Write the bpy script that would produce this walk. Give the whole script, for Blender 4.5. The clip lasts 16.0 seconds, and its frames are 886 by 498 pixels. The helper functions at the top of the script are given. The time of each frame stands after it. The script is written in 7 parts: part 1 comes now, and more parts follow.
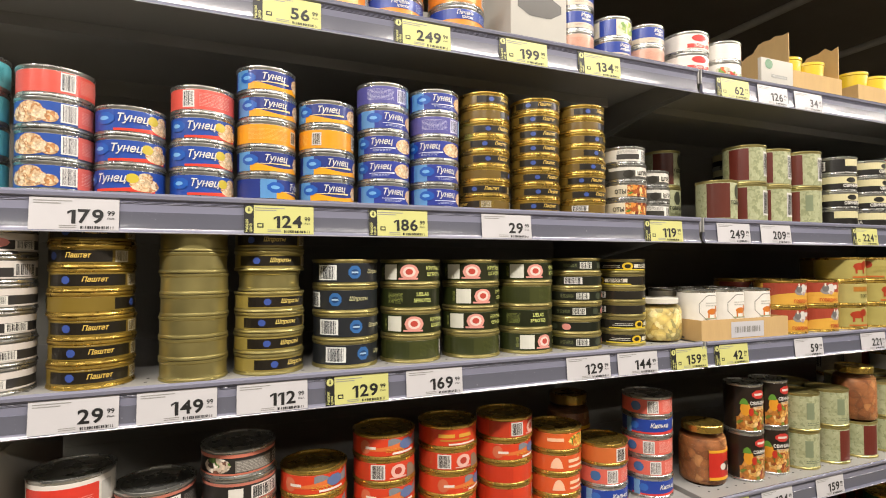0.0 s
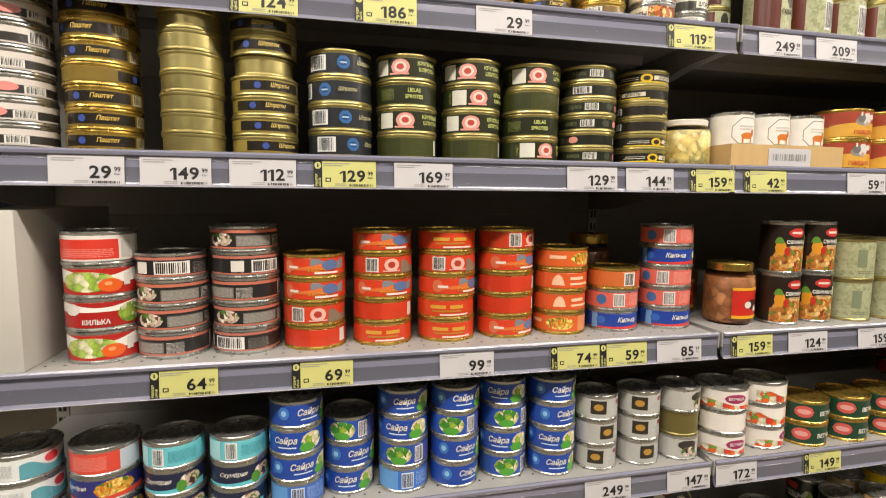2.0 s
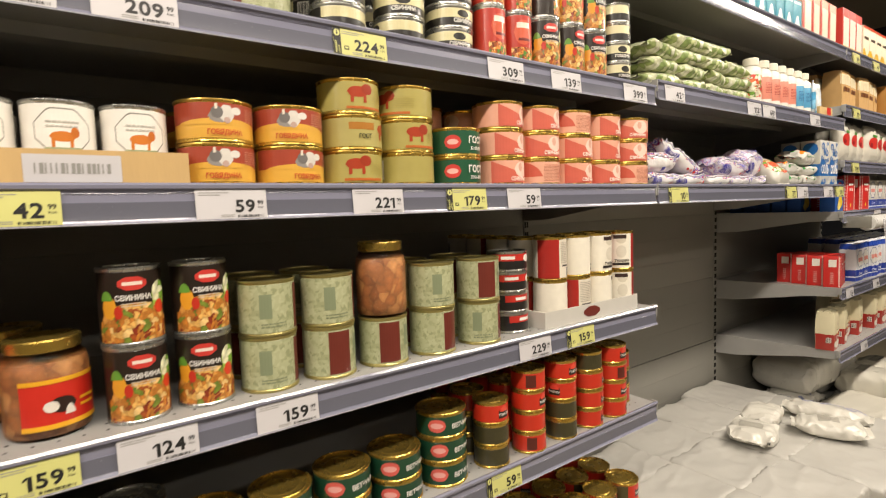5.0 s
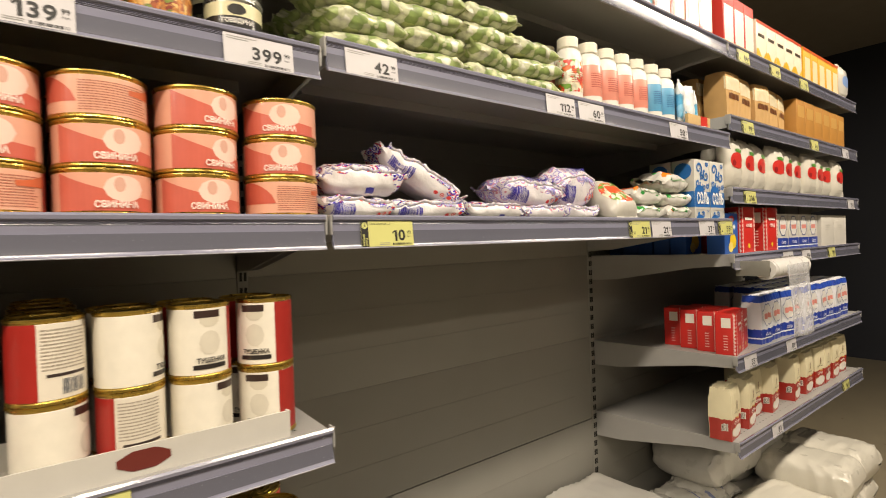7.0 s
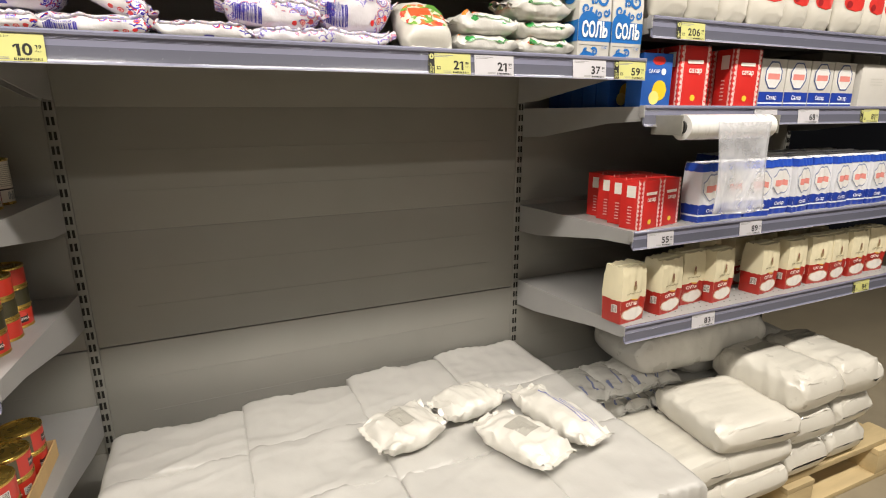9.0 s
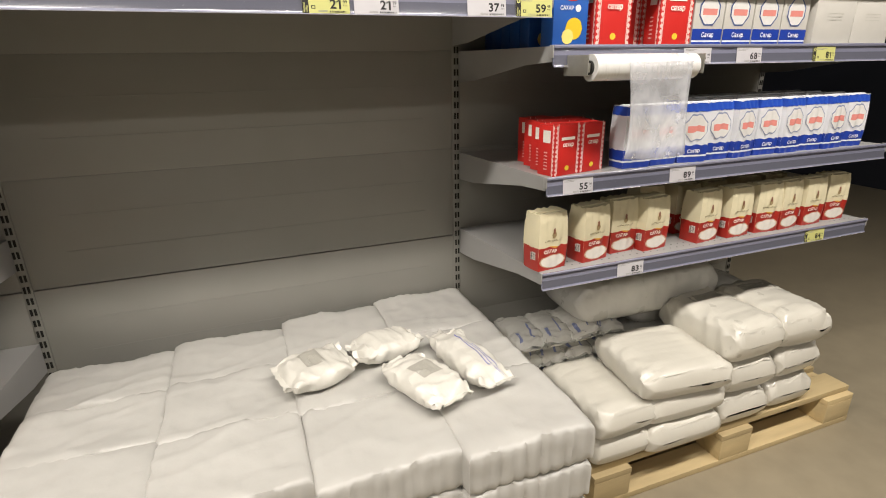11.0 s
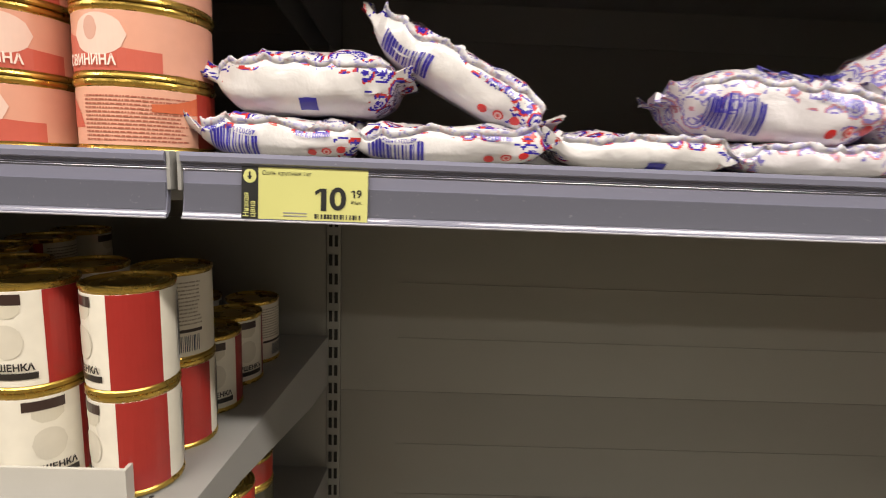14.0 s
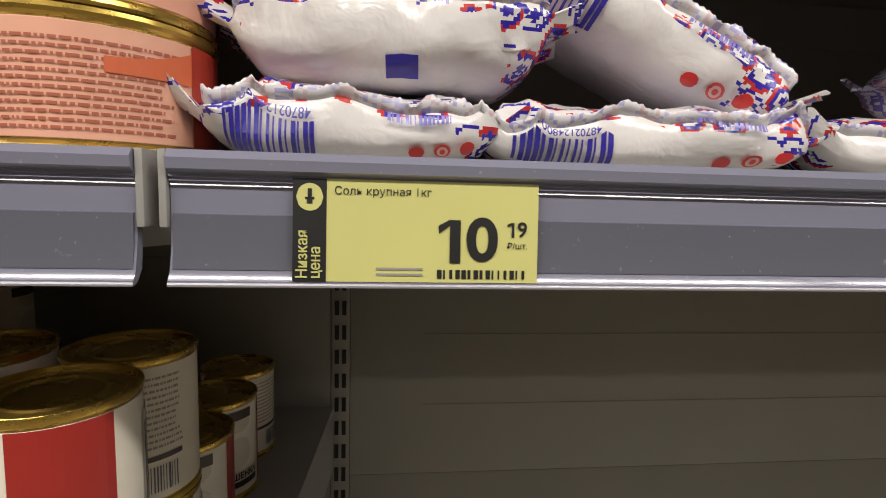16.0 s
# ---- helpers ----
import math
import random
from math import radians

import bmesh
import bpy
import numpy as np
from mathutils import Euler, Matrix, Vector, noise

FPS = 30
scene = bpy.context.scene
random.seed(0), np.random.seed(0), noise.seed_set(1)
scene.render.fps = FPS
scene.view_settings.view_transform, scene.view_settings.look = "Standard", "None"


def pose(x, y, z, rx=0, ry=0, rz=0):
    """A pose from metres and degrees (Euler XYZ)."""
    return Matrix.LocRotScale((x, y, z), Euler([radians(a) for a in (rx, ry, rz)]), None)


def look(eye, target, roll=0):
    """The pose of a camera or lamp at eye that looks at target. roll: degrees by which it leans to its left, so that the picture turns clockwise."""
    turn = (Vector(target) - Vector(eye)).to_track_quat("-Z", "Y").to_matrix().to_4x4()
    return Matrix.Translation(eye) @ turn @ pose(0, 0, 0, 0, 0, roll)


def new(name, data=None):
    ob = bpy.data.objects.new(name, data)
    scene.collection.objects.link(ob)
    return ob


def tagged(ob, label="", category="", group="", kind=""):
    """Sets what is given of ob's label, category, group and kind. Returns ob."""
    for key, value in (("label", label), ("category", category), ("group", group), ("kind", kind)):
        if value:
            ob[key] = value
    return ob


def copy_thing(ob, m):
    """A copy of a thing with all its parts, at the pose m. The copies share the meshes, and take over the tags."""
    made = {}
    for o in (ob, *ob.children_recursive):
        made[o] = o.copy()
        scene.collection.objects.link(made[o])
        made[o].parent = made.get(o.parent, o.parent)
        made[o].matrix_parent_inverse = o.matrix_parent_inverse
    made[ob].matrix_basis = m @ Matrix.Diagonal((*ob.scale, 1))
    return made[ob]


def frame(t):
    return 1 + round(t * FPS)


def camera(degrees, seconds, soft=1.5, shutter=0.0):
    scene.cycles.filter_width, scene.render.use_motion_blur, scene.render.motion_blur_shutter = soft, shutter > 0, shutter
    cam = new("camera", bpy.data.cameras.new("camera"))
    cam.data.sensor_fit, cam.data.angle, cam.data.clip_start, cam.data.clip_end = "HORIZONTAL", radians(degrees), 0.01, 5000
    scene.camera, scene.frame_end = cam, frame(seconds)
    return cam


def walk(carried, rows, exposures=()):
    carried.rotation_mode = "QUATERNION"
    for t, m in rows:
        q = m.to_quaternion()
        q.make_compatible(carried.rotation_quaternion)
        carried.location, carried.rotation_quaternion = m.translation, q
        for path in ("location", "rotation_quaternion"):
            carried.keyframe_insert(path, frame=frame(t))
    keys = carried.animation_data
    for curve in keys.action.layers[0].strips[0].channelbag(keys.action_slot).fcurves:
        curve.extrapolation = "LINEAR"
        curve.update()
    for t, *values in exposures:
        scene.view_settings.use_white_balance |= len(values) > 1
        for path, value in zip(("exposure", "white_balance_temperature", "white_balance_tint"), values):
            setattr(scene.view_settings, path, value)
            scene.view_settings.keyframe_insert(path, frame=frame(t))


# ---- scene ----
cam = camera(80.6, 16.0, 1.0, 0.12)
PATH = [
    (0, (-0.015, 0.008, 1.619), (0.740, 1.859, 1.676), -0.1),
    (0.5, (0.112, -0.047, 1.607), (0.747, 1.849, 1.624), 0.2),
    (1, (0.167, -0.088, 1.558), (0.693, 1.840, 1.504), 0.5),
    (1.5, (0.163, -0.095, 1.492), (0.625, 1.847, 1.371), 0.5),
    (2, (0.123, -0.044, 1.408), (0.573, 1.894, 1.204), 0.5),
    (2.5, (0.102, -0.050, 1.307), (0.578, 1.865, 0.979), 0.8),
    (3, (0.114, -0.107, 1.267), (0.714, 1.751, 0.833), 1.1),
    (3.5, (0.287, -0.153, 1.258), (1.059, 1.632, 0.792), 1.8),
    (4, (0.559, -0.165, 1.283), (1.518, 1.541, 0.875), 1.6),
    (4.5, (0.753, -0.100, 1.338), (1.851, 1.547, 1.055), 0.0),
    (5, (0.954, 0.021, 1.421), (2.134, 1.629, 1.271), -2.0),
    (5.2, (1.024, 0.042, 1.439), (2.240, 1.629, 1.372), -3.4),
    (7.3, (2.035, 0.077, 1.407), (3.273, 1.647, 1.392), -1.7),
    (7.5, (2.180, 0.081, 1.381), (3.362, 1.691, 1.277), -0.9),
    (8, (2.388, 0.050, 1.260), (3.419, 1.733, 0.939), -0.2),
    (8.5, (2.422, -0.117, 1.271), (3.309, 1.606, 0.777), 0.6),
    (9, (2.528, -0.245, 1.340), (3.304, 1.530, 0.841), -0.2),
    (9.5, (2.737, -0.315, 1.356), (3.483, 1.464, 0.828), -0.7),
    (9.7, (2.796, -0.344, 1.344), (3.539, 1.416, 0.754), -0.7),
    (11.8, (2.796, -0.367, 1.322), (3.342, 1.438, 0.653), 0.1),
    (12, (2.806, -0.349, 1.332), (3.286, 1.502, 0.745), 1.0),
    (12.5, (2.771, -0.249, 1.368), (3.141, 1.664, 0.915), 0.1),
    (13, (2.773, -0.119, 1.373), (2.957, 1.847, 1.056), -0.2),
    (13.2, (2.766, -0.010, 1.436), (2.823, 1.954, 1.060), 0.2),
    (13.5, (2.624, 0.112, 1.456), (2.591, 2.086, 1.138), 0.1),
    (14, (2.366, 0.361, 1.465), (2.409, 2.334, 1.144), 2.2),
    (14.5, (2.242, 0.546, 1.455), (2.416, 2.517, 1.157), 3.0),
    (15, (2.235, 0.586, 1.467), (2.462, 2.555, 1.197), 2.9),
    (15.5, (2.232, 0.580, 1.468), (2.477, 2.548, 1.215), 2.5),
    (16, (2.256, 0.558, 1.455), (2.474, 2.532, 1.228), 1.6),
]
EXPOSURES = [(0, 0.06, 6500, 10), (1, 0.01, 6500, 10), (2.5, 0.2, 6700, 10), (3.5, 0.44, 6600, 10), (4.3, 0.36, 6650, 10), (5, 0.08, 6950, 10), (7.5, 0.04, 7350, 10), (8, 0.69, 6800, 10), (8.5, 0.33, 6450, 10), (9.5, 0.37, 6350, 10), (11.8, 0.21, 6300, 10), (12.5, 0.45, 6350, 10), (13, 0.63, 6450, 10), (13.5, 0.37, 6500, 10), (14, -0.01, 6550, 10), (14.6, -0.26, 6350, 10), (15.5, -0.44, 6400, 10), (16, -0.38, 6400, 10)]
walk(cam, [(t, look(eye, target, roll)) for t, eye, target, roll in PATH], EXPOSURES)

# ---- world and lights ----
world = bpy.data.worlds.new("world")
scene.world = world
world.use_nodes = True
world.node_tree.nodes["Background"].inputs[0].default_value = (0.9, 0.95, 1.0, 1)
world.node_tree.nodes["Background"].inputs[1].default_value = 0.05

LAMP_Z = 3.05
# aisle row at y -0.40; the weaker row at y -2.9 is added fill
for lx, LAMP_Y, LAMP_W in [(x, -0.40, 50.0) for x in (-2.4, -0.5, 1.4, 3.3, 5.2)] + [(x, -2.9, 20.0) for x in (-1.5, 1.4, 4.3)]:
    lamp = bpy.data.lights.new("aisle_and_fill_lamp", "AREA")
    lamp.shape, lamp.size, lamp.size_y, lamp.energy = "RECTANGLE", 1.5, 0.16, LAMP_W
    lamp.color = (1.0, 0.92, 0.83)
    lamp_ob = new("aisle_and_fill_lamp", lamp)
    lamp_ob.matrix_world = pose(lx, LAMP_Y, LAMP_Z, 6, 0, 0)

# ---- materials ----
MATS = {}


def srgb(hexa):
    v = [int(hexa[i:i + 2], 16) / 255 for i in (0, 2, 4)]
    return tuple((c / 12.92 if c < 0.04045 else ((c + 0.055) / 1.055) ** 2.4) for c in v)


def mat(name, rgb, rough=0.5, metal=0.0, vary=0.12, scale=30.0, bump=0.0, bump_scale=200.0, coat=0.0, alpha=1.0, per_object=0.0, stretch=(1, 1, 1)):
    """A painted, printed or metal surface with two scales of variation."""
    if name in MATS:
        return MATS[name]
    m = bpy.data.materials.new(name)
    m.use_nodes = True
    nt = m.node_tree
    b = nt.nodes["Principled BSDF"]
    b.inputs["Roughness"].default_value = rough
    b.inputs["Metallic"].default_value = metal
    b.inputs["Coat Weight"].default_value = coat
    b.inputs["Coat Roughness"].default_value = 0.12
    co = nt.nodes.new("ShaderNodeTexCoord")
    mp = nt.nodes.new("ShaderNodeMapping")
    mp.inputs["Scale"].default_value = stretch
    nt.links.new(co.outputs["Object"], mp.inputs[0])
    n1 = nt.nodes.new("ShaderNodeTexNoise")
    n1.inputs["Scale"].default_value = scale
    n1.inputs["Detail"].default_value = 6
    n2 = nt.nodes.new("ShaderNodeTexNoise")
    n2.inputs["Scale"].default_value = scale * 0.13
    for n in (n1, n2):
        nt.links.new(mp.outputs[0], n.inputs["Vector"])
    add = nt.nodes.new("ShaderNodeMath")
    add.operation = "ADD"
    nt.links.new(n1.outputs["Fac"], add.inputs[0])
    nt.links.new(n2.outputs["Fac"], add.inputs[1])
    ramp = nt.nodes.new("ShaderNodeMapRange")
    ramp.inputs["From Min"].default_value, ramp.inputs["From Max"].default_value = 0.6, 1.4
    ramp.inputs["To Min"].default_value, ramp.inputs["To Max"].default_value = 1 - vary, 1 + vary
    nt.links.new(add.outputs[0], ramp.inputs["Value"])
    mul = nt.nodes.new("ShaderNodeVectorMath")
    mul.operation = "SCALE"
    mul.inputs[0].default_value = rgb
    nt.links.new(ramp.outputs[0], mul.inputs["Scale"])
    last = mul.outputs[0]
    if per_object:
        info = nt.nodes.new("ShaderNodeObjectInfo")
        r2 = nt.nodes.new("ShaderNodeMapRange")
        r2.inputs["To Min"].default_value, r2.inputs["To Max"].default_value = 1 - per_object, 1 + per_object
        nt.links.new(info.outputs["Random"], r2.inputs["Value"])
        mul2 = nt.nodes.new("ShaderNodeVectorMath")
        mul2.operation = "SCALE"
        nt.links.new(last, mul2.inputs[0])
        nt.links.new(r2.outputs[0], mul2.inputs["Scale"])
        last = mul2.outputs[0]
    nt.links.new(last, b.inputs["Base Color"])
    rr = nt.nodes.new("ShaderNodeMapRange")
    rr.inputs["To Min"].default_value, rr.inputs["To Max"].default_value = max(0.03, rough - 0.1), min(1, rough + 0.1)
    nt.links.new(n1.outputs["Fac"], rr.inputs["Value"])
    nt.links.new(rr.outputs[0], b.inputs["Roughness"])
    if bump:
        bp = nt.nodes.new("ShaderNodeBump")
        n3 = nt.nodes.new("ShaderNodeTexNoise")
        n3.inputs["Scale"].default_value = bump_scale
        n3.inputs["Detail"].default_value = 4
        nt.links.new(mp.outputs[0], n3.inputs["Vector"])
        bp.inputs["Strength"].default_value = bump
        bp.inputs["Distance"].default_value = 0.002
        nt.links.new(n3.outputs["Fac"], bp.inputs["Height"])
        nt.links.new(bp.outputs[0], b.inputs["Normal"])
    b.inputs["Alpha"].default_value = alpha
    MATS[name] = m
    return m


def ink(hexa):
    """Glossy print of one colour."""
    return mat("ink_" + hexa, srgb(hexa), 0.34, 0, 0.07, 60, coat=0.25)


def spotted(name, base, spots, scale, rough=0.4, where=0.0, ends=False, stitch=0.0):
    """Print with many small patches in several colours: food pictures and ornaments. where: lowest part, 0 to 1, that carries it."""
    if name in MATS:
        return MATS[name]
    m = bpy.data.materials.new(name)
    m.use_nodes = True
    nt = m.node_tree
    b = nt.nodes["Principled BSDF"]
    b.inputs["Roughness"].default_value = rough
    b.inputs["Coat Weight"].default_value = 0.2
    co = nt.nodes.new("ShaderNodeTexCoord")
    warp = nt.nodes.new("ShaderNodeTexNoise")
    warp.inputs["Scale"].default_value = scale * 0.6
    nt.links.new(co.outputs["Object"], warp.inputs["Vector"])
    mixv = nt.nodes.new("ShaderNodeMixRGB")
    mixv.blend_type, mixv.inputs[0].default_value = "ADD", 0.02
    nt.links.new(co.outputs["Object"], mixv.inputs[1])
    nt.links.new(warp.outputs["Color"], mixv.inputs[2])
    vor = nt.nodes.new("ShaderNodeTexVoronoi")
    vor.inputs["Scale"].default_value = scale
    nt.links.new(mixv.outputs[0], vor.inputs["Vector"])
    if stitch:
        snap = nt.nodes.new("ShaderNodeVectorMath")
        snap.operation = "SNAP"
        snap.inputs[1].default_value = (stitch, stitch, stitch)
        nt.links.new(co.outputs["Object"], snap.inputs[0])
        nt.links.new(snap.outputs[0], vor.inputs["Vector"])
    sep = nt.nodes.new("ShaderNodeSeparateColor")
    nt.links.new(vor.outputs["Color"], sep.inputs[0])
    ramp = nt.nodes.new("ShaderNodeValToRGB")
    ramp.color_ramp.interpolation = "CONSTANT"
    el = ramp.color_ramp.elements
    cols = [base] + spots
    while len(el) < len(cols):
        el.new(0.5)
    for i, c in enumerate(cols):
        el[i].position = 0.0 if i == 0 else 0.35 + 0.65 * (i - 1) / len(spots)
        el[i].color = (*srgb(c), 1)
    nt.links.new(sep.outputs[0], ramp.inputs[0])
    if stitch:
        # rosettes of stitches: rings round the middle of each cell
        rings = nt.nodes.new("ShaderNodeMath")
        rings.operation = "MULTIPLY_ADD"
        rings.inputs[1].default_value = 1.35
        nt.links.new(vor.outputs["Distance"], rings.inputs[0])
        nt.links.new(sep.outputs[1], rings.inputs[2])
        part_of = nt.nodes.new("ShaderNodeMath")
        part_of.operation = "FRACT"
        nt.links.new(rings.outputs[0], part_of.inputs[0])
        nt.links.new(part_of.outputs[0], ramp.inputs[0])
    last = ramp.outputs[0]
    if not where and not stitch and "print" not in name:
        # pieces of food: rounded shading put into the colour, lighter in their middles, grainy
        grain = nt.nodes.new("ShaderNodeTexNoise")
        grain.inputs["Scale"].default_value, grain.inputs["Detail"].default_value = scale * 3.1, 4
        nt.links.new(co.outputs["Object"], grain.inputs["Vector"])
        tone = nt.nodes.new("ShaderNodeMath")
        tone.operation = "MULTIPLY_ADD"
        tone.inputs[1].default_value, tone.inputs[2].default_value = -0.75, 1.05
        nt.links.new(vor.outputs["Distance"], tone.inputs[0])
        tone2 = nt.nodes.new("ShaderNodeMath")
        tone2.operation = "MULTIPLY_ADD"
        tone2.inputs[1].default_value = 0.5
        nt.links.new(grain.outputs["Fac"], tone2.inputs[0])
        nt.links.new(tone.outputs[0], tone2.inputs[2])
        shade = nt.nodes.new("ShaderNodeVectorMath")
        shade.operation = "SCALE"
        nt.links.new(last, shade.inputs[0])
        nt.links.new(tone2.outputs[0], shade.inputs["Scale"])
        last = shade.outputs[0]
    if where:
        gen = nt.nodes.new("ShaderNodeSeparateXYZ")
        nt.links.new(co.outputs["Generated"], gen.inputs[0])
        big = nt.nodes.new("ShaderNodeTexNoise")
        big.inputs["Scale"].default_value = 16
        nt.links.new(co.outputs["Object"], big.inputs["Vector"])
        sm = nt.nodes.new("ShaderNodeMath")
        sm.operation = "MULTIPLY_ADD"
        sm.inputs[1].default_value, sm.inputs[2].default_value = (1.0, -0.5) if ends else (1.5, -0.75)
        nt.links.new(big.outputs["Fac"], sm.inputs[0])
        sm2 = nt.nodes.new("ShaderNodeMath")
        sm2.operation = "ADD"
        level = gen.outputs["Z"]
        if ends:
            away = nt.nodes.new("ShaderNodeMath")
            away.operation = "SUBTRACT"
            away.inputs[1].default_value = 0.5
            nt.links.new(gen.outputs["X"], away.inputs[0])
            size = nt.nodes.new("ShaderNodeMath")
            size.operation = "ABSOLUTE"
            nt.links.new(away.outputs[0], size.inputs[0])
            twice = nt.nodes.new("ShaderNodeMath")
            twice.operation = "MULTIPLY"
            twice.inputs[1].default_value = 2.0
            nt.links.new(size.outputs[0], twice.inputs[0])
            most = nt.nodes.new("ShaderNodeMath")
            most.operation = "MAXIMUM"
            nt.links.new(twice.outputs[0], most.inputs[0])
            nt.links.new(gen.outputs["Z"], most.inputs[1])
            level = most.outputs[0]
        nt.links.new(level, sm2.inputs[0])
        nt.links.new(sm.outputs[0], sm2.inputs[1])
        gt = nt.nodes.new("ShaderNodeMath")
        gt.operation = "GREATER_THAN"
        gt.inputs[1].default_value = where
        nt.links.new(sm2.outputs[0], gt.inputs[0])
        mx = nt.nodes.new("ShaderNodeMixRGB")
        mx.inputs[1].default_value = (*srgb(base), 1)
        nt.links.new(gt.outputs[0], mx.inputs[0])
        nt.links.new(last, mx.inputs[2])
        last = mx.outputs[0]
    nt.links.new(last, b.inputs["Base Color"])
    bp = nt.nodes.new("ShaderNodeBump")
    bp.inputs["Strength"].default_value, bp.inputs["Distance"].default_value = 0.25, 0.002
    nb = nt.nodes.new("ShaderNodeTexNoise")
    nb.inputs["Scale"].default_value = 45
    nt.links.new(co.outputs["Object"], nb.inputs["Vector"])
    nt.links.new(nb.outputs["Fac"], bp.inputs["Height"])
    nt.links.new(bp.outputs[0], b.inputs["Normal"])
    MATS[name] = m
    return m


GOLD = mat("gold_tinplate", srgb("c9a955"), 0.28, 0.9, 0.1, 40, per_object=0.08)
PALE_GOLD = mat("pale_gold_tinplate", srgb("b7ab70"), 0.33, 0.85, 0.1, 40, per_object=0.08)
SILVER = mat("bare_tinplate", srgb("b9b9b4"), 0.28, 0.9, 0.1, 40, per_object=0.06)
DULL_SILVER = mat("dull_tinplate", srgb("bdbcb4"), 0.48, 0.75, 0.1, 40, per_object=0.06)
SHELF_PAINT = mat("grey_shelf_paint", srgb("969592"), 0.45, 0, 0.06, 18, bump=0.05, bump_scale=600)
PANEL_PAINT = mat("grey_panel_paint", srgb("898780"), 0.5, 0, 0.07, 6, bump=0.06, bump_scale=500)
RAIL_DARK = mat("dark_grey_rail_strip", srgb("5f606c"), 0.24, 0, 0.07, 8, coat=0.7, stretch=(0.2, 1, 1))
# stretched colour variation paints soft uneven reflections along the rail
RAIL = mat("grey_lilac_plastic", srgb("7d7e90"), 0.22, 0, 0.16, 10, coat=0.7, stretch=(0.2, 1, 1))


def dusty(m, dust):
    """Small pale specks and scuffs on a plastic surface."""
    nt = m.node_tree
    b = nt.nodes["Principled BSDF"]
    co = next(n for n in nt.nodes if n.type == "TEX_COORD")
    old = b.inputs["Base Color"].links[0].from_socket
    keep = None
    for size, low in ((520, 0.735), (190, 0.765)):
        n = nt.nodes.new("ShaderNodeTexNoise")
        n.inputs["Scale"].default_value, n.inputs["Detail"].default_value = size, 3
        nt.links.new(co.outputs["Object"], n.inputs["Vector"])
        r = nt.nodes.new("ShaderNodeMapRange")
        r.inputs["From Min"].default_value, r.inputs["From Max"].default_value = low - 0.04, low + 0.03
        nt.links.new(n.outputs["Fac"], r.inputs["Value"])
        if keep:
            top = nt.nodes.new("ShaderNodeMath")
            top.operation = "MAXIMUM"
            nt.links.new(keep, top.inputs[0])
            nt.links.new(r.outputs[0], top.inputs[1])
            keep = top.outputs[0]
        else:
            keep = r.outputs[0]
    soft = nt.nodes.new("ShaderNodeMath")
    soft.operation = "MULTIPLY"
    soft.inputs[1].default_value = 0.42
    nt.links.new(keep, soft.inputs[0])
    mx = nt.nodes.new("ShaderNodeMixRGB")
    mx.inputs[2].default_value = (*srgb(dust), 1)
    nt.links.new(soft.outputs[0], mx.inputs[0])
    nt.links.new(old, mx.inputs[1])
    nt.links.new(mx.outputs[0], b.inputs["Base Color"])


dusty(RAIL, "b9b8bd")
dusty(RAIL_DARK, "a9a8b0")
CLEAR_LIP = mat("pale_clear_plastic", srgb("a4a4ae"), 0.25, 0, 0.06, 8, coat=0.5)
HOLE = mat("dark_hole", srgb("15140f"), 0.8)
DARK = mat("dark_plastic", srgb("23221f"), 0.5)
CARD = mat("brown_cardboard", srgb("bf9f6c"), 0.8, 0, 0.12, 40, bump=0.15, bump_scale=300, stretch=(1, 1, 0.2))
WHITE_CARD = mat("white_cardboard", srgb("bfbcb4"), 0.7, 0, 0.05, 30, bump=0.05)
PAPER = mat("white_tag_paper", srgb("c1bfc2"), 0.45, 0, 0.04, 30, coat=0.2)
YELLOW_PAPER = mat("yellow_tag_paper", srgb("c6c57c"), 0.45, 0, 0.04, 30, coat=0.2)
BLACK_INK = mat("black_ink", srgb("191919"), 0.5, 0, 0.05)
GREY_INK = mat("grey_ink", srgb("8d8c88"), 0.5, 0, 0.05)
FILM = mat("white_film", srgb("c0bdb3"), 0.34, 0, 0.05, 14, bump=0.5, bump_scale=38, coat=0.35, per_object=0.03)
BAG_FILM = mat("white_bag_film", srgb("cbc7bb"), 0.42, 0, 0.05, 14, bump=0.4, bump_scale=45, coat=0.25, per_object=0.04)
SACK_FILM = mat("white_sack_film", srgb("cdc9bd"), 0.30, 0, 0.05, 14, bump=0.6, bump_scale=34, coat=0.5, per_object=0.04)
POUCH_FILM = mat("clear_film_over_sugar", srgb("d0cdc3"), 0.36, 0, 0.06, 14, bump=0.6, bump_scale=55, coat=0.35, per_object=0.03)
SHEET_FILM = mat("white_wrapping_paper", srgb("b5b3ad"), 0.5, 0, 0.05, 8, bump=0.6, bump_scale=26, coat=0.15, per_object=0.03)
PINE = mat("pale_pine_wood", srgb("b8a47a"), 0.7, 0, 0.25, 25, bump=0.3, bump_scale=120, per_object=0.15, stretch=(0.15, 1, 1))
FLOOR_MAT = mat("grey_beige_stone_floor", srgb("8f8570"), 0.32, 0, 0.14, 12, bump=0.05, bump_scale=90)
CEIL_MAT = mat("dark_ceiling_paint", srgb("938c80"), 0.8, 0, 0.12, 5, bump=0.2, bump_scale=60)
WALL_MAT = mat("dark_navy_wall_paint", srgb("23262f"), 0.6, 0, 0.15, 4)
STEEL = mat("brushed_steel", srgb("a5a49c"), 0.3, 1.0, 0.1, 60, stretch=(1, 1, 8))

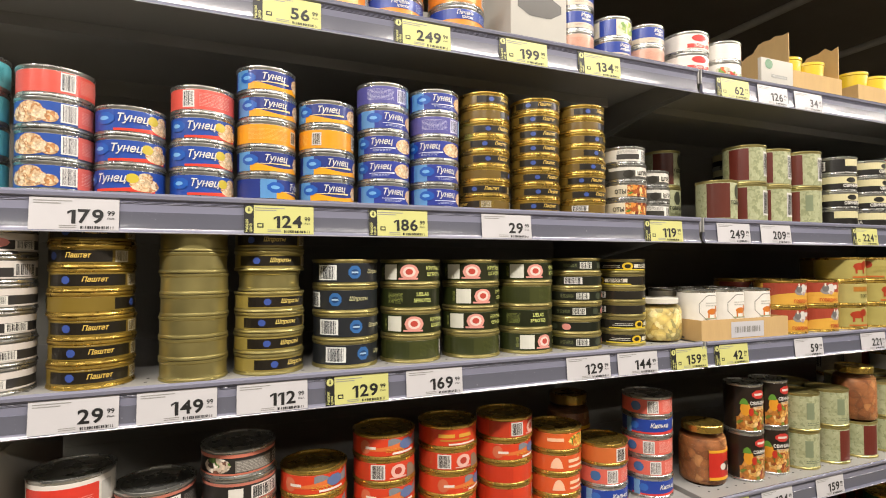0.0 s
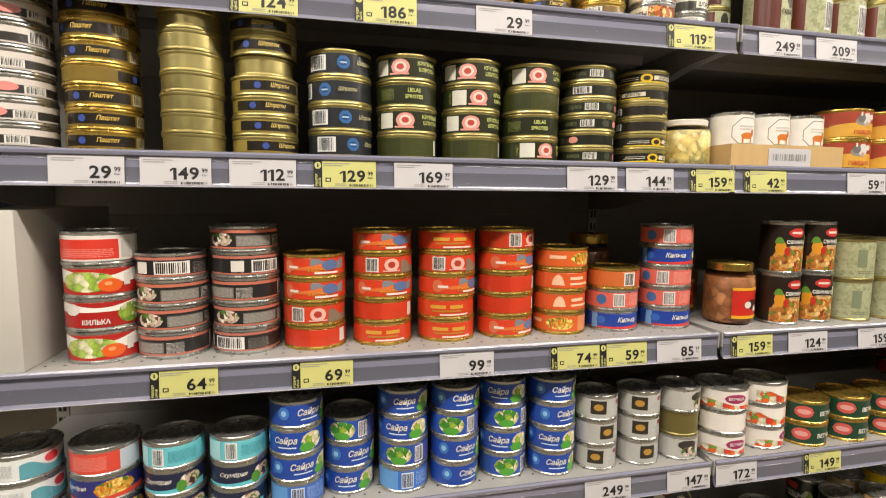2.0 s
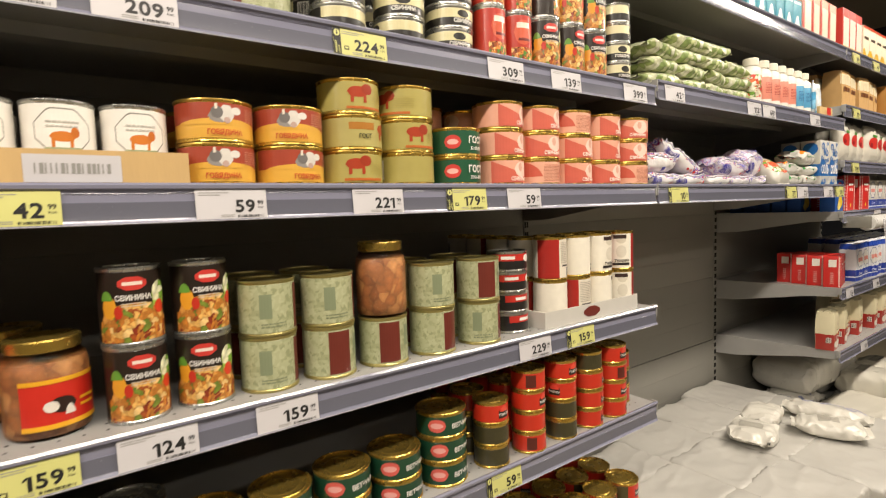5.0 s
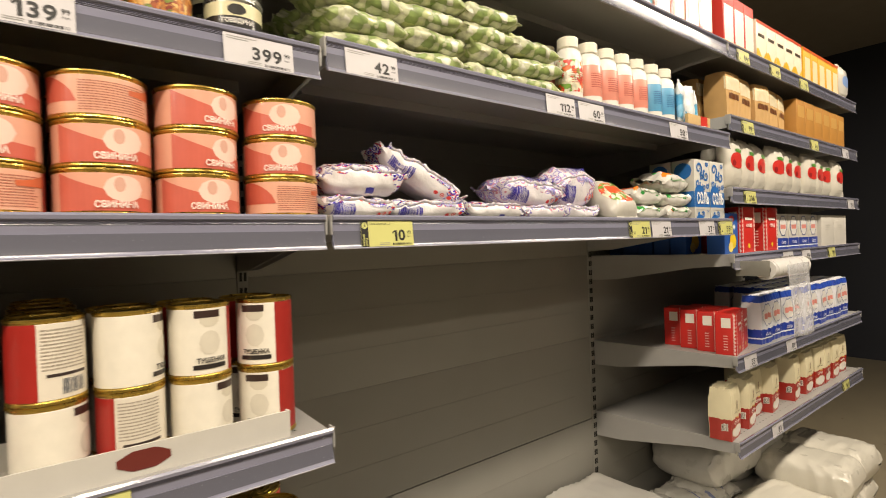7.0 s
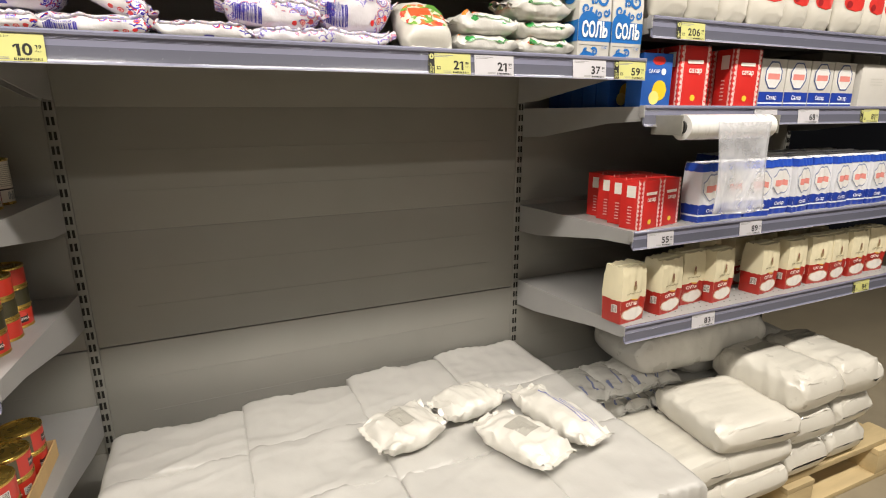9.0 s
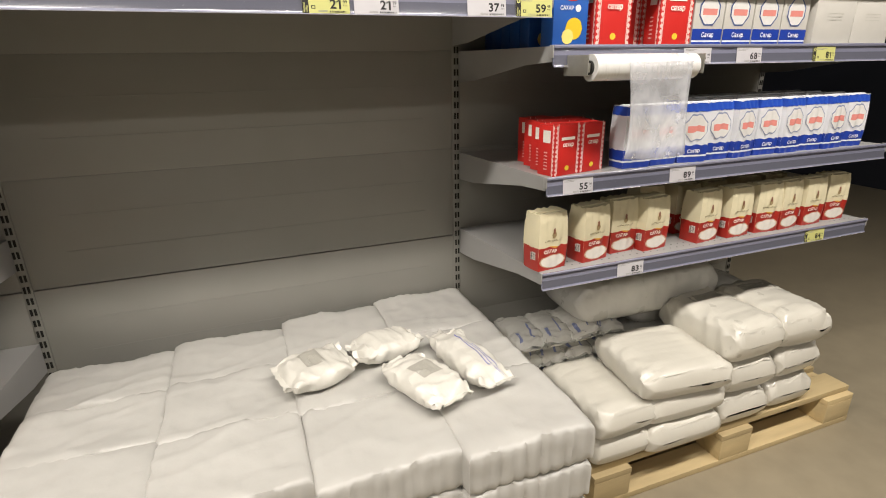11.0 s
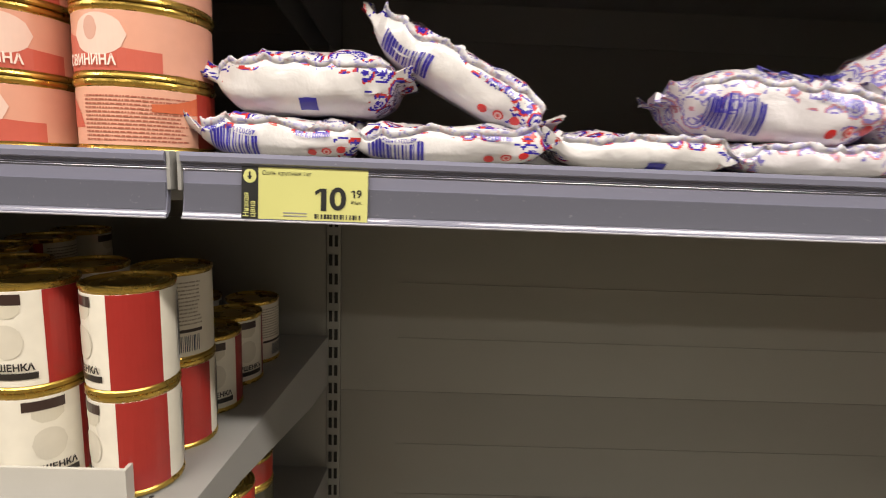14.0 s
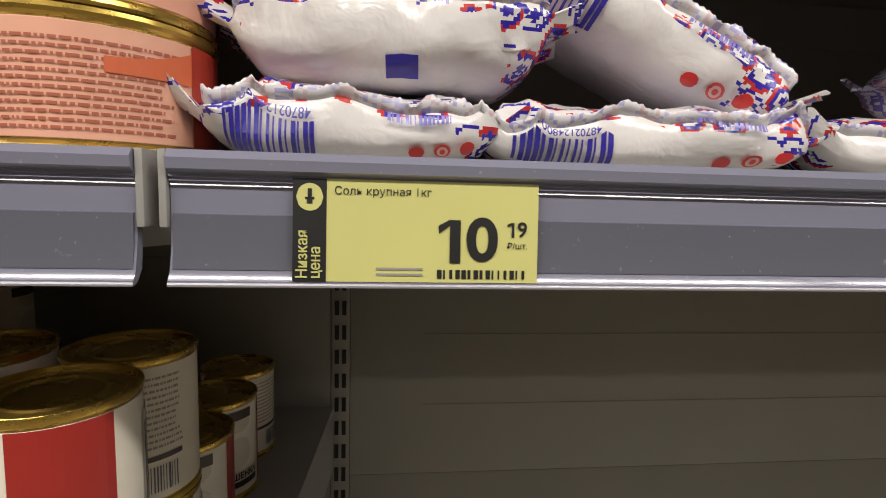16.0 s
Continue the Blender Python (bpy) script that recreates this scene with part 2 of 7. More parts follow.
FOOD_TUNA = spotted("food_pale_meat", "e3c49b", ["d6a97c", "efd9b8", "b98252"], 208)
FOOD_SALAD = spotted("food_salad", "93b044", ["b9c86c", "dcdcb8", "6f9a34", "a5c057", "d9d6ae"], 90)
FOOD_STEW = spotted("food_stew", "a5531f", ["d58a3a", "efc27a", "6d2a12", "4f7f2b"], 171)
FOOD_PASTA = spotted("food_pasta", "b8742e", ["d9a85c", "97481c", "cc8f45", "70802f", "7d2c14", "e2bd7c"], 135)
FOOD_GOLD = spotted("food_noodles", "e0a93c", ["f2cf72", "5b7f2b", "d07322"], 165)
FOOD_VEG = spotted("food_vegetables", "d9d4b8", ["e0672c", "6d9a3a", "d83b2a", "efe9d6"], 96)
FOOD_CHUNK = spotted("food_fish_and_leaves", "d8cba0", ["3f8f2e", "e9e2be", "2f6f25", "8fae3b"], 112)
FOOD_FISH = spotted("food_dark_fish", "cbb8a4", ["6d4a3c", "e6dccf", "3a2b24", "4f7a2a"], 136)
GRAINY = spotted("grey_photo_print", "a3a39d", ["7c7d79", "c6c6bf", "57564f"], 70)
GREENISH = spotted("pale_green_print", "a5a884", ["9a9e79", "aeb18d", "8e936e", "a7aa86"], 170)
MEAT_JAR = spotted("stewed_meat", "80502c", ["8f5f36", "6f4020", "9a6c42", "865530"], 60)
CORN = spotted("pickled_corn", "b9a45c", ["cdbf86", "a58c42", "8f8652", "c4b06a"], 75)


# ---- mesh helpers ----
def mesh_of(bm, name, materials, smooth=35):
    me = bpy.data.meshes.new(name)
    bmesh.ops.recalc_face_normals(bm, faces=bm.faces)
    if smooth:
        for f in bm.faces:
            f.smooth = True
    bm.to_mesh(me)
    bm.free()
    if smooth:
        me.set_sharp_from_angle(angle=radians(smooth))
    for m in materials if isinstance(materials, (list, tuple)) else [materials]:
        me.materials.append(m)
    return me


def part(name, bm, material, parent, label="", smooth=35):
    ob = new(name, mesh_of(bm, name, material, smooth))
    ob.parent = parent
    if label:
        tagged(ob, label)
    return ob


def thing(name, bm, material, label, category, group="", kind="", at=None, smooth=35):
    ob = new(name, mesh_of(bm, name, material, smooth))
    if at is not None:
        ob.matrix_world = at
    return tagged(ob, label, category, group, kind)


def empty(name, label, category, group="", kind="", at=None):
    ob = new(name)
    ob.empty_display_size = 0.05
    if at is not None:
        ob.matrix_world = at
    return tagged(ob, label, category, group, kind)


def box_into(bm, x0, x1, y0, y1, z0, z1, mi=0, bevel=0.0):
    """A box between two corners, added to bm."""
    r = bmesh.ops.create_cube(bm, size=1, matrix=Matrix.LocRotScale(((x0 + x1) / 2, (y0 + y1) / 2, (z0 + z1) / 2), None, (x1 - x0, y1 - y0, z1 - z0)))
    faces = {f for v in r["verts"] for f in v.link_faces}
    for f in faces:
        f.material_index = mi
    if bevel:
        edges = list({e for v in r["verts"] for e in v.link_edges})
        bmesh.ops.bevel(bm, geom=edges, offset=bevel, segments=2, affect="EDGES", profile=0.6)


def box(x0, x1, y0, y1, z0, z1, bevel=0.0):
    bm = bmesh.new()
    box_into(bm, x0, x1, y0, y1, z0, z1, 0, bevel)
    return bm


def lathe_into(bm, profile, seg=28, mi=0, centre=(0, 0), squash=None):
    """A turned shape from (radius, height) pairs. squash: half-length to half-width for an oval one."""
    rings = []
    for r, z in profile:
        ring = []
        for i in range(seg):
            a = 2 * math.pi * i / seg
            x, y = r * math.cos(a), r * math.sin(a)
            if squash:
                x += squash * (1 if math.cos(a) > 0.02 else -1 if math.cos(a) < -0.02 else 0)
            ring.append(bm.verts.new((x + centre[0], y + centre[1], z)))
        rings.append(ring)
    for a, b in zip(rings, rings[1:]):
        for i in range(seg):
            j = (i + 1) % seg
            bm.faces.new((a[i], a[j], b[j], b[i])).material_index = mi
    return rings


def lathe(profile, seg=28, caps=True, squash=None):
    bm = bmesh.new()
    rings = lathe_into(bm, profile, seg, 0, (0, 0), squash)
    if caps:
        bm.faces.new(rings[0])
        bm.faces.new(rings[-1])
    return bm


def sweep(profile, x0, x1):
    """A straight extrusion along x of a closed outline of (y, z) pairs."""
    bm = bmesh.new()
    a = [bm.verts.new((x0, y, z)) for y, z in profile]
    b = [bm.verts.new((x1, y, z)) for y, z in profile]
    n = len(profile)
    for i in range(n):
        j = (i + 1) % n
        bm.faces.new((a[i], a[j], b[j], b[i]))
    bm.faces.new(a)
    bm.faces.new(b)
    return bm


GLYPHS = {}


def letters(body, bold=0.0, shear=0.0):
    """Flat outline of a word, centred, one unit high in type size: its corners and faces."""
    key = (body, bold, shear)
    if key not in GLYPHS:
        cu = bpy.data.curves.new("word", "FONT")
        cu.body, cu.size, cu.align_x, cu.align_y = body, 1.0, "CENTER", "CENTER"
        cu.offset, cu.shear, cu.resolution_u = bold, shear, 6 if body.isdigit() else 2
        ob = new("word", cu)
        me = bpy.data.meshes.new_from_object(ob.evaluated_get(bpy.context.evaluated_depsgraph_get()))
        faces = [tuple(p.vertices) for p in me.polygons]
        # a letter drawn as three overlapping bars fills badly: lay its bars as they are
        clump = list(range(len(me.vertices)))
        for f in faces:
            low = min(clump[i] for i in f)
            old = {clump[i] for i in f}
            clump = [low if c in old else c for c in clump]
        for c in sorted(set(clump)):
            own = [i for i, q in enumerate(clump) if q == c]
            inside = [f for f in faces if clump[f[0]] == c]
            if "н" in body and len(own) == 12 and len(inside) == 13:
                faces = [f for f in faces if clump[f[0]] != c] + [tuple(own[k:k + 4]) for k in (0, 4, 8)]
        GLYPHS[key] = ([tuple(v.co[:2]) for v in me.vertices], faces)
        bpy.data.objects.remove(ob)
        bpy.data.curves.remove(cu)
        bpy.data.meshes.remove(me)
    return GLYPHS[key]


def write_into(bm, body, size, put, mi=0, bold=0.0, shear=0.0, align="c", squeeze=1.0):
    """Adds a word to bm; put maps flat (x, y) metres to a place."""
    vs, fs = letters(body, bold, shear)
    if not vs:
        return
    xs = [v[0] for v in vs]
    mid = {"c": (min(xs) + max(xs)) / 2, "l": min(xs), "r": max(xs)}[align]
    made = [bm.verts.new(put((x - mid) * size * squeeze, y * size)) for x, y in vs]
    for f in fs:
        try:
            bm.faces.new([made[i] for i in f]).material_index = mi
        except ValueError:
            pass


# ---- patches on round and flat surfaces ----
def shape_strips(shape, u0, u1, v0, v1, step):
    """Cuts a shape in (u, v) into upright strips: (ua, ub, va0, va1, vb0, vb1)."""
    out = []
    if shape == "bars":
        n, rng = 15, random.Random(int((u0 + v0) * 1000) & 65535)
        w = (u1 - u0) / n
        for i in range(n):
            k = rng.choice((0.3, 0.5, 0.75))
            out.append((u0 + i * w, u0 + (i + k) * w, v0, v1, v0, v1))
        return out
    if shape == "fine":
        n, rng = 12, random.Random(int((u1 + v1) * 777) & 65535)
        for j in range(n):
            va = v1 - (j + 0.7) * (v1 - v0) / n
            vb, u, end = va + 0.40 * (v1 - v0) / n, u0, u1 - rng.uniform(0, 0.12) * (u1 - u0)
            while u < end:
                w = min(end - u, rng.uniform(0.12, 0.75) * step)
                out.append((u, u + w, va, vb, va, vb))
                u += w + 0.13 * step
        return out
    if shape == "lines":
        n = max(2, int((v1 - v0) / 0.066)) if v1 <= 1.001 else 5
        rng = random.Random(int((u1 + v1) * 777) & 65535)
        for j in range(n):
            va = v1 - (j + 0.72) * (v1 - v0) / n
            vb = va + 0.36 * (v1 - v0) / n
            u = u0
            while u < u1 - step * 0.3:
                w = min(u1 - u, rng.uniform(0.4, 1.3) * step)
                out.append((u, u + w, va, vb, va, vb))
                u += w + 0.22 * step
        return out
    if shape == "lace":
        n, mid = 11, (u0 + u1) / 2
        h = (v1 - v0) / n / 2
        for i in range(n):
            c = v0 + (2 * i + 1) * h
            out += [(u0, mid, c, c, c - h, c + h), (mid, u1, c - h, c + h, c, c), (mid + 0.25 * (u1 - u0), u1, c + 0.5 * h, c + 1.4 * h, c + 0.2 * h, c + 1.7 * h)]
        return out
    cols = max(2 if shape == "rect" else 10, int(abs(u1 - u0) / step) + 1)

    def span(t):
        if shape == "ell":
            h = math.sqrt(max(0.0, 1 - (2 * t - 1) ** 2))
            return (v0 + v1) / 2 - h * (v1 - v0) / 2, (v0 + v1) / 2 + h * (v1 - v0) / 2
        if shape == "wave":
            return v0, v0 + (v1 - v0) * (0.72 + 0.28 * math.sin(2.2 * math.pi * t + 0.6))
        if shape == "swoop":
            return v0, v0 + (v1 - v0) * (0.35 + 0.65 * t * t)
        if shape == "hill":
            return v0, v0 + (v1 - v0) * math.sin(math.pi * t) ** 0.6
        if shape == "hex":
            h = min(1.0, 2.4 * min(t, 1 - t) + 0.35)
            return (v0 + v1) / 2 - h * (v1 - v0) / 2, (v0 + v1) / 2 + h * (v1 - v0) / 2
        return v0, v1

    for i in range(cols):
        ta, tb = i / cols, (i + 1) / cols
        a, b = span(ta), span(tb)
        out.append((u0 + (u1 - u0) * ta, u0 + (u1 - u0) * tb, a[0], a[1], b[0], b[1]))
    return out


def patch_into(bm, shape, u0, u1, v0, v1, put, mi, step, rows=1):
    for ua, ub, a0, a1, b0, b1 in shape_strips(shape, u0, u1, v0, v1, step):
        for k in range(rows):
            f, g = k / rows, (k + 1) / rows
            q = [put(ua, a0 + (a1 - a0) * f), put(ub, b0 + (b1 - b0) * f), put(ub, b0 + (b1 - b0) * g), put(ua, a0 + (a1 - a0) * g)]
            try:
                bm.faces.new([bm.verts.new(p) for p in q]).material_index = mi
            except ValueError:
                pass


def as_mat(c):
    return ink(c) if isinstance(c, str) else c


# words are shaped first, while the scene is still empty
ITALIC = 0.28

# ---- the hall ----
FRONT, BACK = 0.765, 1.25
thing("floor", box(-6, 9, -4.2, 6, -0.1, 0), FLOOR_MAT, "worn grey-beige polished stone shop floor", "floor", kind="structure", smooth=0)
thing("ceiling", box(-6, 9, -4.2, 6, 3.4, 3.5), CEIL_MAT, "dark grey painted shop ceiling", "ceiling", kind="structure", smooth=0)
thing("wall_north", box(-6, 9, 6, 6.15, 0, 3.4), WALL_MAT, "dark navy wall far behind the shelves", "wall", kind="structure", smooth=0)
# unseen stand-in for the opposite shelving; its grey sets the bounced fill
thing("wall_south", box(-6, 9, -4.35, -4.2, 0, 3.4), mat("grey_wall_paint", srgb("85817b"), 0.6, 0, 0.1, 3), "unseen plain grey stand-in for the shelving across the aisle", "wall", kind="structure", smooth=0)
thing("wall_east", box(9, 9.15, -4.2, 6, 0, 3.4), WALL_MAT, "dark navy wall at the end of the hall", "wall", kind="structure", smooth=0)
thing("wall_west", box(-6.15, -6, -4.2, 6, 0, 3.4), WALL_MAT, "dark navy wall at the start of the aisle", "wall", kind="structure", smooth=0)
for px, pz, pr in ((3.26, 3.25, 0.026), (4.39, 3.25, 0.026), (5.6, 3.3, 0.03)):
    bm = bmesh.new()
    bmesh.ops.create_cone(bm, cap_ends=True, segments=14, radius1=pr, radius2=pr, depth=9.0, matrix=pose(px, 1.2, pz, 90, 0, 0))
    for k in range(6):
        box_into(bm, px - 0.008, px + 0.008, -3 + k * 1.6, -2.97 + k * 1.6, pz, 3.4)
    thing("ceiling_pipe", bm, mat("pale_pipe_paint", srgb("d2cec2"), 0.4, 0, 0.1, 20), "pale painted metal pipe hung under the ceiling", "pipe", "pipes under the ceiling")

# ---- shelving ----
JOINTS = (-0.49, 0.84, 2.17, 3.50, 4.83)
BAY = {"A": (-0.49, 0.84), "B": (0.84, 2.17), "C": (2.17, 3.50), "D": (3.50, 4.83)}

POSTS = (-0.45, 0.84, 2.198, 3.456, 4.79)
slot_bm = bmesh.new()
for sx in (-0.0048, 0.0048):
    for k in range(62):
        box_into(slot_bm, sx - 0.0027, sx + 0.0027, BACK - 0.0045, BACK - 0.0020, 0.12 + 0.0333 * k, 0.139 + 0.0333 * k)
slot_me = mesh_of(slot_bm, "slotting", HOLE, 0)
for jx in POSTS:
    up = thing("upright", box(jx - 0.0125, jx + 0.0125, BACK - 0.0025, BACK + 0.03, 0.0, 2.26, 0.002), PANEL_PAINT, "grey slotted steel upright of the shelving", "shelf post", "shelving uprights")
    sl = new("slotting", slot_me)
    sl.parent = up
    tagged(sl, kind="stuff")
    sl.location = (jx, 0, 0)
BACKS = {"A": (-0.437, 0.827), "B": (0.853, 2.185), "C": (2.211, 3.443), "D": (3.469, 4.777)}

for bay, (x0, x1) in BACKS.items():
    root = empty("back_panel", "matt grey sheet-metal back wall of a shelf bay", "back panel", "shelf backs", at=pose((x0 + x1) / 2, BACK, 0))
    half = (x1 - x0) / 2
    for k in range(7):
        z0 = 0.152 + 0.302 * k
        foot, head = (0.0022 if k == 2 else 0.0002), (0.0018 if k == 1 else 0.0002)
        bm = box(-half, half, 0.0, 0.012, z0 + foot, z0 + 0.302 - head, 0.0008)
        sheet = part("panel", bm, PANEL_PAINT, root)
        for g in (0.1, 0.2):
            part("rib", box(-half + 0.10, half - 0.10, -0.0009, 0.002, z0 + g - 0.0012, z0 + g + 0.0012, 0.0005), PANEL_PAINT, sheet)
    part("plinth", box(-half, half, -0.02, 0.012, 0.0, 0.15), PANEL_PAINT, root)

RAIL_PROFILE = [(0.0, 0.0), (-0.004, 0.001), (-0.0065, -0.002), (-0.0060, -0.006), (-0.0030, -0.0078), (-0.0036, -0.0088), (-0.0024, -0.0094), (-0.0031, -0.0104), (-0.0019, -0.0110), (-0.0024, -0.0120), (-0.0014, -0.0126), (-0.0015, -0.020), (-0.0022, -0.034), (-0.0045, -0.0445),
                (-0.0068, -0.0475), (-0.0068, -0.0495), (-0.0035, -0.0487), (0.0008, -0.044), (0.0025, -0.030), (0.0025, -0.006)]


def rail_y(z):
    """Front of the price rail below its top, relative to the shelf's front."""
    return -0.0018 - 0.0012 * max(0, (-z - 0.02) / 0.02)


def shelf(bay, z, depth=0.47, rail=True, x_in=0.0):
    """A shelf with its price rail and two brackets; z is its upper face."""
    x0, x1 = BAY[bay]
    x0, x1 = x0 + 0.006 + x_in, x1 - 0.006
    b0, b1 = BACKS[bay]
    b0, b1 = b0 - 0.004, b1 + 0.004
    bm = bmesh.new()
    ends = [(x0 + 0.004, FRONT + 0.004), (x1 - 0.004, FRONT + 0.004), (b1, BACK - 0.002), (b0, BACK - 0.002)]
    lo = [bm.verts.new((*e, z - 0.003)) for e in ends]
    hi = [bm.verts.new((*e, z)) for e in ends]
    bm.faces.new(lo)
    bm.faces.new(hi)
    for i in range(4):
        bm.faces.new((lo[i], lo[(i + 1) % 4], hi[(i + 1) % 4], hi[i]))
    ob = thing("shelf", bm, SHELF_PAINT, "light grey steel shelf with a price rail", "shelf", "shelves of the shelving")
    part("front_lip", box(x0 + 0.004, x1 - 0.004, FRONT + 0.004, FRONT + 0.007, z - 0.042, z - 0.003), SHELF_PAINT, ob)
    part("stiffener", box(x0 + 0.05, x1 - 0.05, FRONT + 0.2, FRONT + 0.24, z - 0.022, z - 0.003), SHELF_PAINT, ob)
    bm = bmesh.new()
    for row in (0.03, 0.055):
        for k in range(50):
            hx = x0 + 0.04 + k * 0.0252
            vs = [bm.verts.new((hx + 0.0024 * math.cos(a), FRONT + row + 0.0024 * math.sin(a), z + 0.0004)) for a in (0, 1.05, 2.1, 3.15, 4.2, 5.25)]
            bm.faces.new(vs)
    tagged(part("perforation", bm, HOLE, ob, "rows of small punched holes", 0), kind="stuff")
    if rail:
        part("price_rail", sweep([(FRONT + y, z + 0.002 + dz) for y, dz in RAIL_PROFILE], x0, x1), RAIL, ob, "grey-lilac plastic price rail")
        part("rail_insert", sweep([(FRONT - 0.0012, z - 0.0205), (FRONT - 0.0026, z - 0.0208), (FRONT - 0.0033, z - 0.0340), (FRONT - 0.0046, z - 0.0415), (FRONT - 0.0025, z - 0.0415)], x0 + 0.001, x1 - 0.001), RAIL_DARK, ob, "darker lower half of the rail")
        part("rail_edge", sweep([(FRONT - 0.0074, z - 0.0476), (FRONT - 0.0077, z - 0.0468), (FRONT - 0.0072, z - 0.0461), (FRONT - 0.0062, z - 0.0463), (FRONT - 0.0066, z - 0.0474)], x0, x1), CLEAR_LIP, ob, "pale clear lower edge")
        for ex in (x0 - 0.0035, x1 + 0.0005):
            part("end_clip", box(ex, ex + 0.003, FRONT - 0.004, FRONT + 0.012, z - 0.026, z + 0.003, 0.0008), SHELF_PAINT, ob)
    for bx, back in ((x0 + 0.004, b0), (x1 - 0.006, b1 - 0.002)):
        prof = [(BACK - 0.002, z - 0.003), (FRONT + 0.01, z - 0.003), (FRONT + 0.01, z - 0.035), (FRONT + 0.12, z - 0.042), (BACK - 0.10, z - 0.085), (BACK - 0.002, z - 0.09)]
        bm = sweep(prof, 0, 0.002)
        for v in bm.verts:
            v.co.x += bx + (back - bx) * (v.co.y - FRONT) / (BACK - FRONT)
        part("bracket", bm, SHELF_PAINT, ob, "", 0)
    return ob


Z1, Z2, Z3, Z4, Z5, Z6, Z7 = 2.0, 1.706, 1.464, 1.158, 0.907, 0.600, 0.150
ZC2 = 1.722
ZD1, ZD2, ZD3, ZD4, ZD5, ZD6 = 2.0, 1.78, 1.56, 1.357, 1.043, 0.78
for b in "AB":
    for z in (Z1, Z2, Z3, Z4, Z5, Z6, Z7):
        shelf(b, z)
for z in (Z1, ZC2, Z3):
    shelf("C", z)
for z in (ZD1, ZD2, ZD3, ZD4, ZD5, ZD6):
    shelf("D", z)
for b in "AB":
    x0, x1 = BAY[b]
    thing("kick_plate", box(x0 + 0.008, x1 - 0.008, FRONT + 0.02, FRONT + 0.032, 0.0, Z7 - 0.045), PANEL_PAINT, "dark grey kick plate under the lowest shelf", "kick plate", "kick plates")


# ---- price tags ----
def price_tag(z, x, price, cents="99", yellow=False, head="", width=0.092):
    """A paper price tag in the rail of the shelf at z; x is its lower-left corner."""
    h = 0.039
    top = z - 0.0062
    y = FRONT - 0.0030
    lean = 0.0034

    def put(px, pz, out=0.0):
        return (x + px, y - out - lean * (h - pz) / h, top - h + pz)

    card = bmesh.new()
    a = [card.verts.new(put(px, pz, o)) for o in (0.0, 0.0006) for px, pz in ((0, 0), (width, 0), (width, h), (0, h))]
    for f in ((0, 1, 2, 3), (4, 5, 6, 7), (0, 1, 5, 4), (1, 2, 6, 5), (2, 3, 7, 6), (3, 0, 4, 7)):
        card.faces.new([a[i] for i in f])
    colour = "yellow" if yellow else "white"
    ob = thing("price_tag", card, YELLOW_PAPER if yellow else PAPER, f"{colour} paper price tag reading {price} in a shelf rail", "price tag", "price tags", smooth=0)
    bm = bmesh.new()
    left = 0.014 if yellow else 0.004
    right = width - 0.0150
    for digit in reversed(price):
        if digit == "1":
            right -= 0.0100
            for quad in (((0.0040, -0.0084), (0.0082, -0.0084), (0.0082, 0.0084), (0.0040, 0.0084)), ((-0.0002, 0.0030), (0.0040, 0.0062), (0.0040, 0.0084), (0.0036, 0.0084), (-0.0006, 0.0060))):
                bm.faces.new([bm.verts.new(put(right + qx, 0.0160 + qz, 0.0010)) for qx, qz in quad])
        else:
            right -= 0.0142
            write_into(bm, digit, 0.0232, lambda px, py: put(right + 0.0068 + px, 0.0160 + py, 0.0010), 0, 0.026, 0, "c", 1.10)
    shift = 0.0
    if cents[0] == "1":
        for quad in (((0.0018, -0.0029), (0.0029, -0.0029), (0.0029, 0.0029), (0.0018, 0.0029)), ((0.0, 0.0012), (0.0018, 0.0020), (0.0018, 0.0029), (0.0015, 0.0029), (0.0, 0.0022))):
            bm.faces.new([bm.verts.new(put(width - 0.0125 + qx, 0.0208 + qz, 0.0010)) for qx, qz in quad])
        shift = 0.0042
    write_into(bm, cents[1:] if shift else cents, 0.0082, lambda px, py: put(width - 0.0125 + shift + px, 0.0208 + py, 0.0010), 0, 0.016, 0, "l")
    write_into(bm, "₽/шт.", 0.0034, lambda px, py: put(width - 0.0125 + px, 0.0145 + py, 0.0010), 0, 0.01, 0, "l")
    part("price_figure", bm, BLACK_INK, ob, "bold black price figures", 0)
    bm = bmesh.new()
    patch_into(bm, "bars", width - 0.040, width - 0.004, 0.0015, 0.0050, lambda u, v: put(u, v, 0.0009), 0, 1)
    tagged(part("barcode", bm, BLACK_INK, ob, "", 0), kind="stuff")
    bm = bmesh.new()
    if head:
        write_into(bm, head, 0.0044, lambda px, py: put(left + 0.0015 + px, h - 0.0045 + py, 0.0009), 1, 0.0, 0, "l")
    else:
        for k, w in enumerate((0.42, 0.3)):
            patch_into(bm, "rect", left, left + width * w, h - 0.0045 - 0.003 * k, h - 0.0034 - 0.003 * k, lambda u, v: put(u, v, 0.0009), 0, 1)
    for k in range(2):
        patch_into(bm, "rect", width * 0.33, width * 0.52, 0.0025 + 0.0022 * k, 0.0034 + 0.0022 * k, lambda u, v: put(u, v, 0.0009), 0, 1)
    tagged(part("fine_print", bm, [GREY_INK, BLACK_INK], ob, "", 0), kind="stuff")
